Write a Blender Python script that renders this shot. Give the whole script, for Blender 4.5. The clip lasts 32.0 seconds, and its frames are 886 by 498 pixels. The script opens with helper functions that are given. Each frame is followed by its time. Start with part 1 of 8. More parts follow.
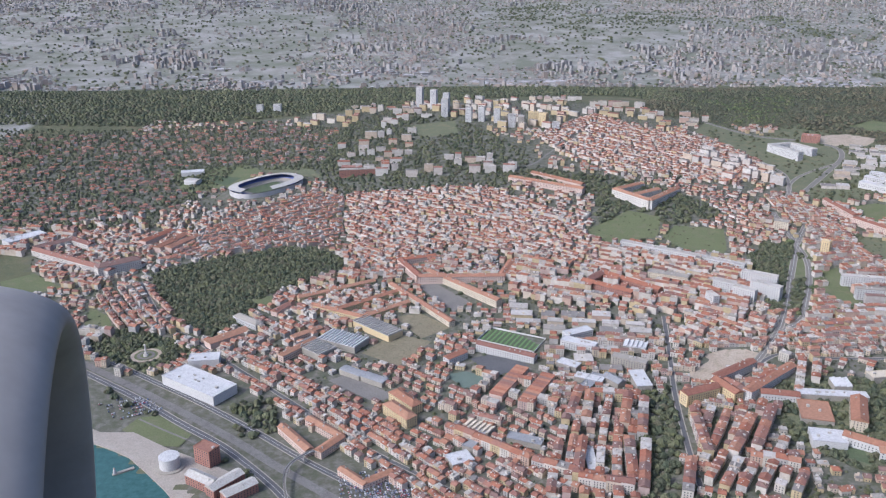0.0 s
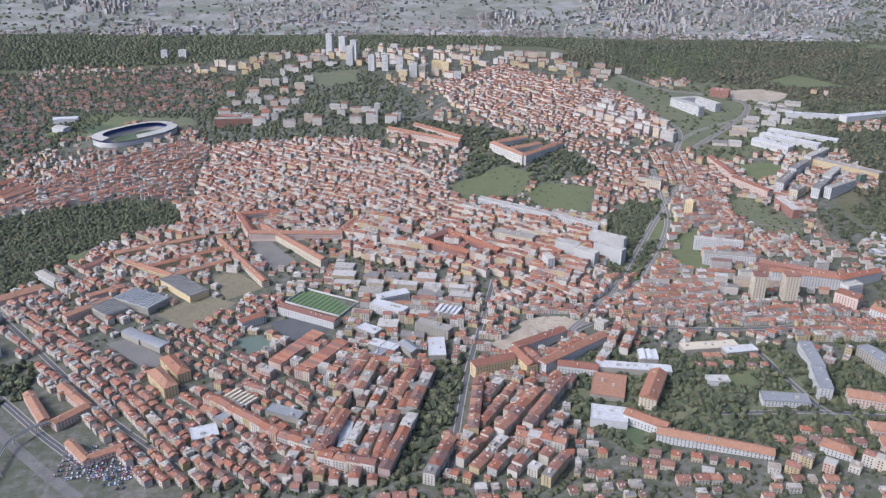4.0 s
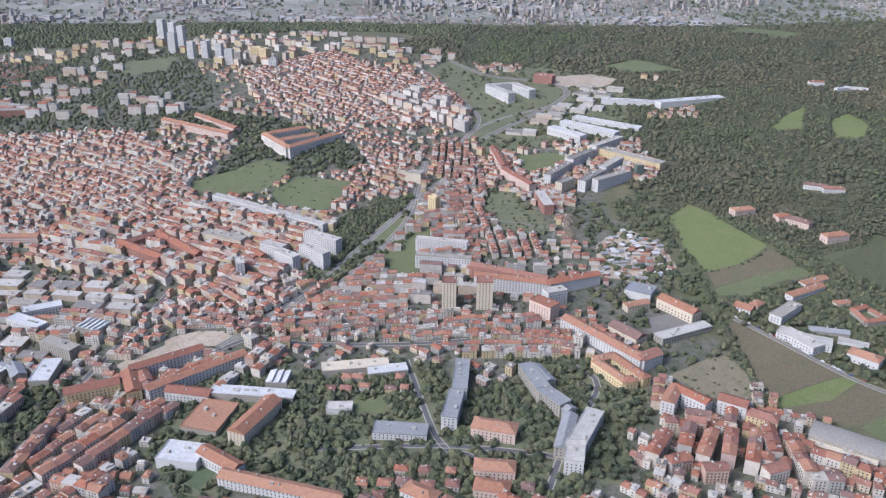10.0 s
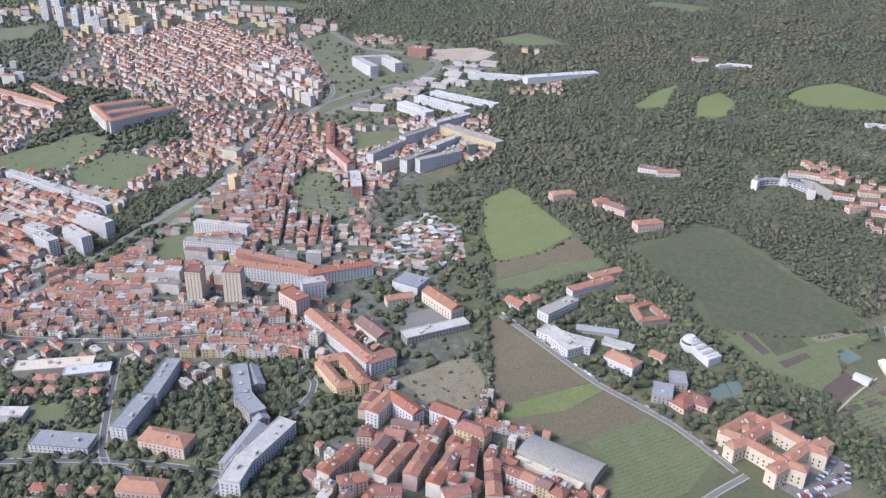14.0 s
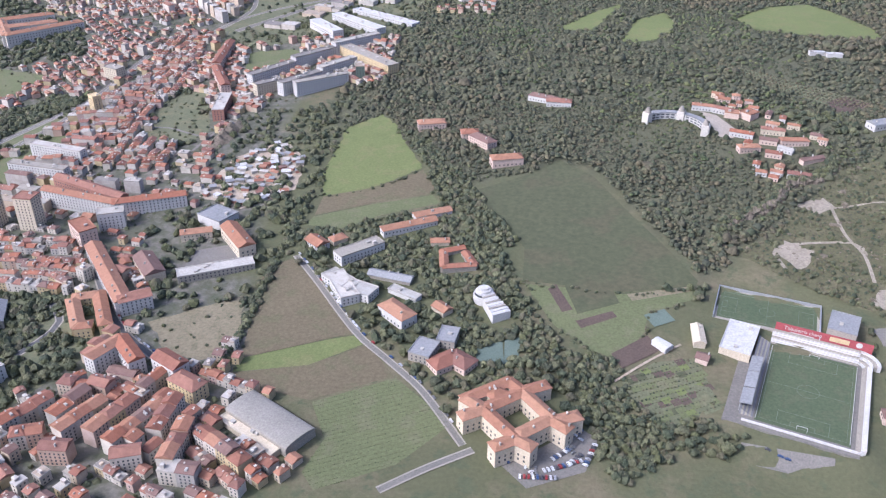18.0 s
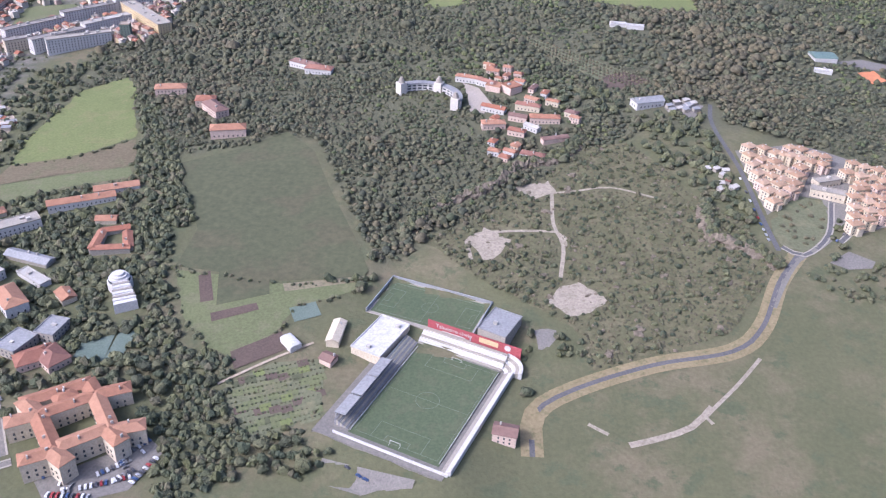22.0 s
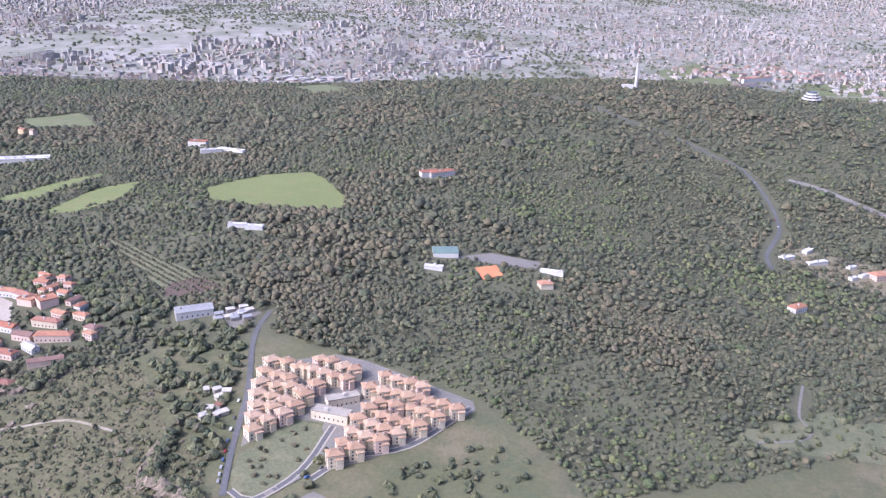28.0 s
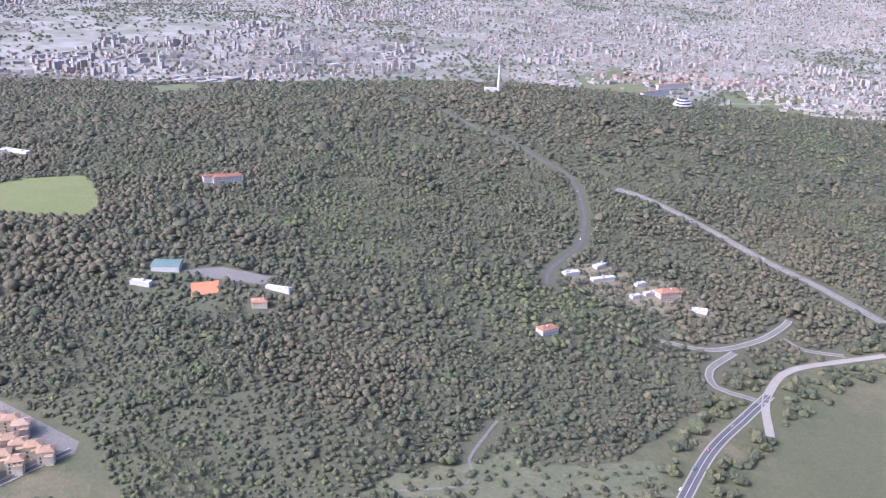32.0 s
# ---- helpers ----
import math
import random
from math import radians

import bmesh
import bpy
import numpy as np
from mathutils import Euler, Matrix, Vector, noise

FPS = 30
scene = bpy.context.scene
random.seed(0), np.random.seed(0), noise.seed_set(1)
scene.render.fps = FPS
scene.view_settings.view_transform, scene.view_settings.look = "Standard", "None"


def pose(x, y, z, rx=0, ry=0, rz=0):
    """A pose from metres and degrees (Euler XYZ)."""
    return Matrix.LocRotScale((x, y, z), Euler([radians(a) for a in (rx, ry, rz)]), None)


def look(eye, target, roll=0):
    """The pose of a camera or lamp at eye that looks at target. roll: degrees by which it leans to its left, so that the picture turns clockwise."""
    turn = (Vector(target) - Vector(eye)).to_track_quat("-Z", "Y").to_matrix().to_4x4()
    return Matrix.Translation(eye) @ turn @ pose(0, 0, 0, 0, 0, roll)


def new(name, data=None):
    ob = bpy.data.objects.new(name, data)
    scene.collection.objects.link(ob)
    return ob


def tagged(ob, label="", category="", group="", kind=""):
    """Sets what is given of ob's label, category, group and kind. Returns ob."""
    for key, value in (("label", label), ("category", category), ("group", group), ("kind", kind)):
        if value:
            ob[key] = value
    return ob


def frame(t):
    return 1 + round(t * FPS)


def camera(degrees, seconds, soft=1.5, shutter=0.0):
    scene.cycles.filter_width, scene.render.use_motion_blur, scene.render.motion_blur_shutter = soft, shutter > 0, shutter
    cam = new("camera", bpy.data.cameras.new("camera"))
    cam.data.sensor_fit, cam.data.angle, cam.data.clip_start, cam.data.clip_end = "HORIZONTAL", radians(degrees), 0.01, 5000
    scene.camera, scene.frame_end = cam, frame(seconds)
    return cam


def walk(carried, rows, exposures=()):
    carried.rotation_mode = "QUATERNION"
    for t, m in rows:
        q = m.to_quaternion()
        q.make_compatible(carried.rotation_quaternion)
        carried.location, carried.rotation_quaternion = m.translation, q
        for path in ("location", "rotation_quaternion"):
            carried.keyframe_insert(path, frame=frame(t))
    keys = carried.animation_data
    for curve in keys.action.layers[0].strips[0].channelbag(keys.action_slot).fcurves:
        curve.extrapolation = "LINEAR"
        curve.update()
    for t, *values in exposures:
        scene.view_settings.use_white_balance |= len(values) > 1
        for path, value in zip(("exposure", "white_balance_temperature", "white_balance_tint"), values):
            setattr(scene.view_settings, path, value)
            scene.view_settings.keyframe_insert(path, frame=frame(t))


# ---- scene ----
# The walk: an aircraft on its way down, seen from its left side. The plan is drawn at 0.53 of true size.
cam = camera(55.6, 32.0, soft=1.25)
METRES, EYE, TILT, LEAN, TURN = 1200.0, 306.0, -20.0, 0.0, 0.0
ROWS = [
    (0.0, 0.0, 0.0, 0.0, 0.0, 0.0, -0.0),
    (0.5, 0.0148, 0.0055, 0.0007, 0.13, -0.38, 0.03),
    (1.0, 0.0298, 0.0105, 0.0004, 0.22, -0.55, 0.04),
    (1.5, 0.0451, 0.0159, 0.0003, 0.21, -0.76, -0.09),
    (2.0, 0.0596, 0.0209, 0.0003, 0.14, -1.2, -0.46),
    (2.5, 0.0745, 0.0261, 0.0005, 0.07, -1.9, -0.65),
    (3.0, 0.0893, 0.0314, 0.0008, 0.01, -2.51, -0.77),
    (3.5, 0.1044, 0.0369, 0.0008, -0.03, -2.78, -0.74),
    (5.5, 0.1641, 0.0575, 0.0018, -0.21, -3.55, -1.23),
    (6.0, 0.179, 0.063, 0.0022, -0.28, -3.58, -1.26),
    (6.5, 0.1937, 0.0678, 0.0027, -0.35, -3.63, -1.25),
    (7.0, 0.2091, 0.0731, 0.0028, -0.37, -3.63, -1.17),
    (7.5, 0.2238, 0.0782, 0.0029, -0.49, -3.65, -1.09),
    (8.0, 0.2388, 0.0834, 0.0033, -0.83, -3.03, -0.45),
    (8.5, 0.2537, 0.0883, 0.0034, -0.87, -3.02, -0.33),
    (9.0, 0.2687, 0.0932, 0.0041, -0.93, -3.07, -0.3),
    (9.5, 0.2833, 0.098, 0.0046, -1.01, -3.23, -0.29),
    (10.0, 0.2984, 0.1032, 0.0049, -1.05, -3.44, -0.24),
    (10.5, 0.3134, 0.1079, 0.0052, -1.12, -3.48, -0.25),
    (11.0, 0.3283, 0.1129, 0.0056, -1.18, -3.69, -0.3),
    (11.5, 0.3431, 0.1178, 0.0058, -1.24, -4.02, -0.53),
    (12.0, 0.358, 0.1227, 0.0061, -1.3, -4.3, -0.52),
    (12.5, 0.373, 0.1277, 0.0064, -1.37, -4.56, -0.52),
    (13.0, 0.3882, 0.1328, 0.0067, -1.33, -4.77, -0.71),
    (13.5, 0.4029, 0.1373, 0.0075, -1.39, -4.9, -0.82),
    (14.0, 0.4179, 0.1423, 0.008, -1.42, -4.96, -0.85),
    (14.5, 0.4327, 0.1468, 0.0083, -1.49, -5.26, -0.9),
    (15.0, 0.4482, 0.1517, 0.0082, -1.47, -5.89, -1.1),
    (15.5, 0.4631, 0.1564, 0.009, -1.53, -6.75, -1.22),
    (17.5, 0.5235, 0.1759, 0.0119, 2.82, -9.51, -1.61),
    (18.0, 0.5385, 0.1806, 0.0123, 3.86, -10.21, -2.05),
    (18.5, 0.5533, 0.1853, 0.0133, 3.66, -10.41, -2.11),
    (19.0, 0.5683, 0.1905, 0.0137, 3.38, -10.46, -2.19),
    (19.5, 0.5834, 0.1955, 0.0141, 3.29, -10.53, -2.3),
    (20.0, 0.5986, 0.201, 0.0145, 3.22, -10.73, -2.54),
    (20.5, 0.6134, 0.2062, 0.0149, 2.91, -11.18, -3.16),
    (21.0, 0.6283, 0.2115, 0.0153, 2.91, -11.88, -3.39),
    (21.5, 0.6431, 0.2167, 0.0162, 2.89, -12.12, -3.59),
    (22.0, 0.6579, 0.2222, 0.0171, 2.87, -12.2, -3.62),
    (22.5, 0.6725, 0.2278, 0.0167, 2.98, -12.08, -3.69),
    (23.0, 0.6872, 0.233, 0.0172, 2.99, -12.05, -3.8),
    (23.5, 0.7017, 0.2384, 0.017, 2.95, -11.84, -3.83),
    (24.0, 0.7159, 0.2437, 0.0182, 3.12, -11.91, -3.94),
    (24.5, 0.7303, 0.249, 0.0192, 3.11, -11.22, -3.96),
    (25.0, 0.7446, 0.2543, 0.0202, 2.8, -9.47, -3.52),
    (25.5, 0.759, 0.2596, 0.0212, 2.56, -5.52, -3.43),
    (26.0, 0.7734, 0.2647, 0.0217, 1.68, -2.72, -2.47),
    (26.5, 0.7878, 0.2695, 0.023, 0.88, -1.19, -1.8),
    (28.5, 0.8456, 0.2886, 0.0272, -1.49, 2.06, -1.45),
    (29.0, 0.86, 0.2927, 0.0285, -1.56, 2.65, -1.46),
    (29.5, 0.8746, 0.2969, 0.0296, -1.94, 3.35, -1.46),
    (30.0, 0.8889, 0.3012, 0.0307, -2.07, 3.34, -1.41),
    (30.5, 0.9034, 0.3054, 0.0316, -2.44, 3.34, -1.39),
    (31.0, 0.9179, 0.3095, 0.0324, -2.49, 3.19, -1.49),
    (31.5, 0.9324, 0.3135, 0.0335, -2.57, 2.59, -1.75),
    (32.0, 0.947, 0.3175, 0.0347, -2.78, 1.85, -1.8),
]
walk(cam, [(t, pose(0, 0, EYE, TILT, LEAN, TURN) @ pose(METRES * x, METRES * y, METRES * z, 90 + pitch, roll, yaw)) for t, x, y, z, yaw, pitch, roll in ROWS],
     exposures=[(0.0, 0.58, 5150, 13), (8.0, 0.60, 5130, 12), (13.0, 0.80, 5120, 14), (18.0, 0.98, 5170, 18), (24.0, 1.18, 5190, 25), (28.0, 1.34, 5160, 26), (32.0, 1.38, 5140, 26)])

# ---- light: hazy afternoon sun and sky ----
SUN_UP, SUN_ROUND = 43.0, (-0.88, -0.46)
world = bpy.data.worlds.new("sky")
scene.world = world
world.use_nodes = True
wn = world.node_tree.nodes
sky = wn.new("ShaderNodeTexSky")
sky.sky_type, sky.sun_disc = "NISHITA", False
sky.sun_elevation = radians(SUN_UP)
sky.sun_rotation = math.atan2(SUN_ROUND[0], SUN_ROUND[1])
sky.air_density, sky.dust_density, sky.ozone_density = 0.7, 6.0, 1.0
wn["Background"].inputs["Strength"].default_value = 0.15
world.node_tree.links.new(sky.outputs[0], wn["Background"].inputs["Color"])
sun_data = bpy.data.lights.new("sun", "SUN")
sun_data.energy, sun_data.angle, sun_data.color = 1.05, radians(3.0), (1.0, 0.91, 0.78)
sun = new("sun", sun_data)
sun.matrix_world = look((-400 * 2, -420, 900), (-400 * 2 - SUN_ROUND[0] * 100, -420 - SUN_ROUND[1] * 100, 900 - 100 * math.hypot(*SUN_ROUND) * math.tan(radians(SUN_UP))))

# ---- materials ----
def shader(name, rough=0.9, metal=0.0, spec=0.25):
    m = bpy.data.materials.new(name)
    m.use_nodes = True
    t = m.node_tree
    b = t.nodes["Principled BSDF"]
    b.inputs["Roughness"].default_value = rough
    b.inputs["Metallic"].default_value = metal
    b.inputs["Specular IOR Level"].default_value = spec
    return m, t, b


def node(t, kind, **put):
    n = t.nodes.new(kind)
    for k, v in put.items():
        n.inputs[k.replace("_", " ")].default_value = v
    return n


def noise_of(t, scale, detail=4.0, rough=0.6, where="Object"):
    n = node(t, "ShaderNodeTexNoise", Scale=scale, Detail=detail, Roughness=rough)
    if where == "World":
        g = t.nodes.new("ShaderNodeNewGeometry")
        t.links.new(g.outputs["Position"], n.inputs["Vector"])
    else:
        c = t.nodes.new("ShaderNodeTexCoord")
        t.links.new(c.outputs["Object"], n.inputs["Vector"])
    return n.outputs["Fac"]


def ramp(t, fac, *stops, sharp=False):
    r = t.nodes.new("ShaderNodeValToRGB")
    r.color_ramp.interpolation = "CONSTANT" if sharp else "LINEAR"
    e = r.color_ramp.elements
    while len(e) < len(stops):
        e.new(0.5)
    for k, (p, c) in zip(e, stops):
        k.position, k.color = p, (*c, 1)
    t.links.new(fac, r.inputs[0])
    return r.outputs[0]


def mix(t, fac, a, b, how="MIX"):
    m = t.nodes.new("ShaderNodeMix")
    m.data_type, m.blend_type = "RGBA", how
    for sock, v in ((m.inputs[0], fac), (m.inputs[6], a), (m.inputs[7], b)):
        if isinstance(v, bpy.types.NodeSocket):
            t.links.new(v, sock)
        else:
            sock.default_value = v if isinstance(v, float) else (*v, 1)
    return m.outputs[2]


def bump(t, b, fac, strength=0.3, distance=0.2):
    n = node(t, "ShaderNodeBump", Strength=strength, Distance=distance)
    t.links.new(fac, n.inputs["Height"])
    t.links.new(n.outputs[0], b.inputs["Normal"])


def surface(name, dark, light, grain=1.5, patch=0.05, rough=0.9, relief=0.3, spec=0.25, metal=0.0, third=None):
    """A surface with fine grain and broad patches, in world metres."""
    m, t, b = shader(name, rough, metal, spec)
    fine, broad = noise_of(t, grain, 5, 0.65, "World"), noise_of(t, patch, 3, 0.55, "World")
    c = ramp(t, broad, (0.3, dark), (0.7, light))
    if third:
        c = mix(t, ramp(t, noise_of(t, patch * 3.1, 4, 0.6, "World"), (0.52, (0, 0, 0)), (0.62, (1, 1, 1))), c, third)
    c = mix(t, 0.55, c, ramp(t, fine, (0.25, tuple(v * 0.62 for v in dark)), (0.75, tuple(min(1, v * 1.3) for v in light))))
    t.links.new(c, b.inputs["Base Color"])
    bump(t, b, fine, relief, 0.3)
    return m


def assorted(name, stops, island, grain=2.0, rough=0.85, relief=0.25, spec=0.25, mottle=0.0):
    """A surface whose colour is drawn for each object, or for each loose piece of a joined mesh."""
    m, t, b = shader(name, rough, 0.0, spec)
    if island:
        pick = t.nodes.new("ShaderNodeNewGeometry").outputs["Random Per Island"]
    else:
        pick = t.nodes.new("ShaderNodeObjectInfo").outputs["Random"]
    n = len(stops)
    c = ramp(t, pick, *[(i / n, s) for i, s in enumerate(stops)], sharp=True)
    fine = noise_of(t, grain, 5, 0.7, "World")
    c = mix(t, 0.5, c, ramp(t, fine, (0.2, (0.45, 0.43, 0.4)), (0.75, (1, 1, 1))), "MULTIPLY")
    if mottle:
        # dark specks paint the shade of gaps between leaves into the colour
        gap_shade = noise_of(t, grain * 0.9, 6, 0.75, "World")
        c = mix(t, mottle, c, ramp(t, gap_shade, (0.36, (0.42, 0.42, 0.42)), (0.52, (1, 1, 1)), (0.66, (1.0, 1.0, 0.95))), "MULTIPLY")
    stain = noise_of(t, grain * 0.16, 4, 0.6, "World")
    c = mix(t, 0.45, c, ramp(t, stain, (0.3, (0.5, 0.48, 0.45)), (0.65, (1, 1, 1))), "MULTIPLY")
    t.links.new(c, b.inputs["Base Color"])
    bump(t, b, fine, relief, 0.8 if mottle else 0.15)
    return m


PAINTS = ((0.571, 0.524, 0.440), (0.510, 0.427, 0.317), (0.592, 0.543, 0.466), (0.510, 0.369, 0.282), (0.530, 0.485, 0.405), (0.500, 0.407, 0.238), (0.612, 0.563, 0.493), (0.469, 0.359, 0.308), (0.428, 0.407, 0.370), (0.551, 0.466, 0.361))
TILES = ((0.32, 0.150, 0.095), (0.27, 0.125, 0.085), (0.35, 0.175, 0.11), (0.24, 0.125, 0.095), (0.31, 0.16, 0.115), (0.37, 0.195, 0.125), (0.22, 0.14, 0.115), (0.33, 0.14, 0.085))
LEAVES = ((0.088, 0.104, 0.060), (0.128, 0.136, 0.074), (0.074, 0.090, 0.056), (0.150, 0.152, 0.084), (0.110, 0.122, 0.068), (0.100, 0.112, 0.064), (0.160, 0.166, 0.088), (0.124, 0.132, 0.062), (0.090, 0.098, 0.060), (0.138, 0.130, 0.080))
FLATS = ((0.347, 0.315, 0.264), (0.449, 0.417, 0.361), (0.255, 0.233, 0.207), (0.398, 0.330, 0.255), (0.510, 0.475, 0.422))

wall_own, wall_many = assorted("plaster_wall", PAINTS, False), assorted("plaster_walls", PAINTS, True)
white_own = assorted("white_plaster", ((0.53, 0.495, 0.435), (0.49, 0.46, 0.405), (0.45, 0.43, 0.385)), False)
white_many = assorted("white_blocks", ((0.60, 0.565, 0.50), (0.52, 0.48, 0.42), (0.57, 0.51, 0.44), (0.47, 0.43, 0.385), (0.55, 0.45, 0.34)), True)
roof_own, roof_many = assorted("clay_tiles", TILES, False, 3.0, relief=0.5), assorted("clay_tile_roofs", TILES, True, 3.0, relief=0.5)
orange_roof = assorted("orange_clay_tiles", ((0.37, 0.195, 0.12), (0.34, 0.17, 0.105), (0.39, 0.215, 0.135)), False, 3.0, relief=0.5)
peach_roof = assorted("peach_clay_tiles", ((0.40, 0.275, 0.175), (0.36, 0.235, 0.15), (0.43, 0.305, 0.205), (0.39, 0.255, 0.16)), False, 3.0, relief=0.4)
flat_own, flat_many = assorted("flat_roof", FLATS, False), assorted("flat_roofs", FLATS, True)
leaf_own, leaf_many = assorted("leaves", LEAVES, False, 1.3, relief=0.8, mottle=0.5), assorted("tree_leaves", LEAVES, True, 1.3, relief=0.8, mottle=0.5)
wood_leaf = assorted("woodland_leaves", ((0.083, 0.090, 0.057), (0.102, 0.106, 0.062), (0.072, 0.079, 0.053), (0.112, 0.113, 0.067), (0.090, 0.099, 0.057), (0.128, 0.125, 0.072), (0.079, 0.092, 0.053)), True, 1.3, relief=0.5, mottle=0.25)
bright_leaf = assorted("fresh_leaves", ((0.108, 0.132, 0.058), (0.130, 0.150, 0.066), (0.092, 0.116, 0.054), (0.150, 0.162, 0.072)), True, 1.3, relief=0.8, mottle=0.5)
dry_leaf = assorted("olive_brown_leaves", ((0.115, 0.104, 0.067), (0.134, 0.122, 0.072), (0.095, 0.092, 0.060), (0.108, 0.110, 0.064), (0.146, 0.128, 0.076)), True, 1.3, relief=0.5, mottle=0.25)
bark = surface("bark", (0.06, 0.045, 0.035), (0.11, 0.09, 0.07), 4, 0.5)
glass_dark = surface("window_glass", (0.05, 0.055, 0.06), (0.09, 0.095, 0.10), 0.8, 0.3, 0.15, 0.0, 0.5)
ballast = surface("track_ballast", (0.12, 0.11, 0.10), (0.19, 0.175, 0.16), 1.6, 0.08, third=(0.10, 0.09, 0.08))
asphalt = surface("asphalt", (0.075, 0.075, 0.078), (0.12, 0.118, 0.115), 1.2, 0.06)
pale_road = surface("pale_road", (0.135, 0.125, 0.11), (0.19, 0.175, 0.152), 1.2, 0.08)
paving = surface("sandy_paving", (0.26, 0.225, 0.18), (0.34, 0.30, 0.25), 1.2, 0.1)
dry_verge = surface("dry_verge", (0.15, 0.13, 0.08), (0.215, 0.185, 0.12), 0.8, 0.08, third=(0.11, 0.11, 0.06))
sandy = surface("sandy_verge", (0.165, 0.135, 0.07), (0.235, 0.19, 0.105), 0.8, 0.09, third=(0.11, 0.112, 0.052))
dirt = surface("dry_earth", (0.26, 0.20, 0.14), (0.40, 0.34, 0.26), 0.8, 0.05, third=(0.20, 0.17, 0.10))
rubble = surface("pale_rubble", (0.19, 0.162, 0.118), (0.33, 0.285, 0.22), 0.9, 0.12, third=(0.17, 0.15, 0.10))
dug_soil = surface("dug_soil", (0.075, 0.055, 0.045), (0.105, 0.078, 0.06), 1.2, 0.12)
soil = surface("ploughed_soil", (0.112, 0.094, 0.056), (0.145, 0.12, 0.072), 0.7, 0.03, third=(0.10, 0.105, 0.052))
crop = surface("young_crop", (0.068, 0.075, 0.040), (0.086, 0.090, 0.047), 0.35, 0.012, third=(0.092, 0.080, 0.048))
grass = surface("grass", (0.098, 0.114, 0.052), (0.132, 0.142, 0.066), 0.9, 0.03, third=(0.15, 0.138, 0.082))
hay = surface("hay_grass", (0.112, 0.135, 0.048), (0.15, 0.168, 0.062), 0.9, 0.03, third=(0.165, 0.155, 0.07))
meadow = surface("meadow", (0.09, 0.105, 0.056), (0.14, 0.138, 0.08), 0.7, 0.03, third=(0.17, 0.15, 0.085))
scrub = surface("scrub", (0.072, 0.074, 0.038), (0.118, 0.112, 0.058), 0.6, 0.05, third=(0.15, 0.128, 0.078))
turf = surface("playing_turf", (0.066, 0.090, 0.048), (0.088, 0.108, 0.056), 1.0, 0.06, third=(0.10, 0.108, 0.062))
turf_pale = surface("pale_mown_turf", (0.10, 0.17, 0.06), (0.14, 0.21, 0.08), 1.0, 0.06)
chalk = surface("worn_chalk_line", (0.11, 0.13, 0.09), (0.18, 0.20, 0.155), 1.5, 0.2)
court = surface("sports_court", (0.095, 0.128, 0.10), (0.13, 0.16, 0.13), 1.5, 0.1)
clay_court = surface("clay_court", (0.42, 0.16, 0.07), (0.50, 0.21, 0.10), 1.5, 0.1)
concrete = surface("concrete", (0.240, 0.215, 0.176), (0.326, 0.296, 0.246), 1.5, 0.09)
white_paint = surface("white_paint", (0.42, 0.405, 0.375), (0.53, 0.51, 0.475), 1.5, 0.1, 0.7)
cream_wall = surface("cream_render", (0.46, 0.39, 0.28), (0.54, 0.47, 0.355), 1.5, 0.12)
pink_wall = surface("pink_render", (0.46, 0.35, 0.285), (0.55, 0.43, 0.35), 1.5, 0.12)
estate_render = surface("pale_ochre_render", (0.45, 0.37, 0.25), (0.53, 0.45, 0.32), 1.5, 0.12)
yellow_wall = surface("yellow_render", (0.48, 0.375, 0.20), (0.55, 0.44, 0.26), 1.5, 0.12)
stone = surface("limestone", (0.46, 0.42, 0.36), (0.60, 0.56, 0.49), 1.5, 0.1)
cliff = surface("quarry_rock", (0.10, 0.082, 0.06), (0.20, 0.165, 0.12), 0.6, 0.15, 0.95, 1.0, third=(0.065, 0.065, 0.04))
brick = surface("red_brick", (0.25, 0.125, 0.095), (0.33, 0.175, 0.13), 2.5, 0.2)
sheet_white = surface("white_sheet_metal", (0.40, 0.39, 0.37), (0.52, 0.505, 0.48), 1.0, 0.12, 0.6, 0.1, third=(0.33, 0.32, 0.30))
sheet_grey = surface("grey_sheet_metal", (0.19, 0.19, 0.188), (0.27, 0.268, 0.262), 1.0, 0.08, 0.6, 0.15)
fibre = surface("weathered_fibre_cement", (0.32, 0.30, 0.26), (0.44, 0.41, 0.36), 1.0, 0.08)
pavilion_roof = surface("weathered_ribbed_roof", (0.20, 0.185, 0.155), (0.27, 0.25, 0.215), 1.2, 0.1, 0.8, 0.15)
sheet_green = surface("green_sheet_roof", (0.10, 0.15, 0.13), (0.14, 0.19, 0.165), 1.0, 0.08, 0.6)
seat_blue = surface("blue_seats", (0.09, 0.12, 0.28), (0.13, 0.16, 0.34), 2.0, 0.2)
red_paint = surface("red_board", (0.27, 0.06, 0.065), (0.34, 0.085, 0.09), 1.5, 0.2)
water = surface("river_water", (0.035, 0.085, 0.075), (0.05, 0.11, 0.095), 0.25, 0.02, 0.12, 0.15, 0.5)
steel = surface("galvanised_steel", (0.42, 0.42, 0.43), (0.52, 0.52, 0.53), 2, 0.2, 0.4, 0.1, 0.5, 0.6)
black = surface("dark_rubber", (0.02, 0.02, 0.02), (0.04, 0.04, 0.04), 2, 0.2)
car_paint = assorted("car_paint", ((0.7, 0.7, 0.7), (0.08, 0.08, 0.09), (0.35, 0.36, 0.38), (0.30, 0.04, 0.04), (0.6, 0.6, 0.58), (0.05, 0.09, 0.2), (0.18, 0.18, 0.18)), True, 1, 0.3, 0.0, 0.5)


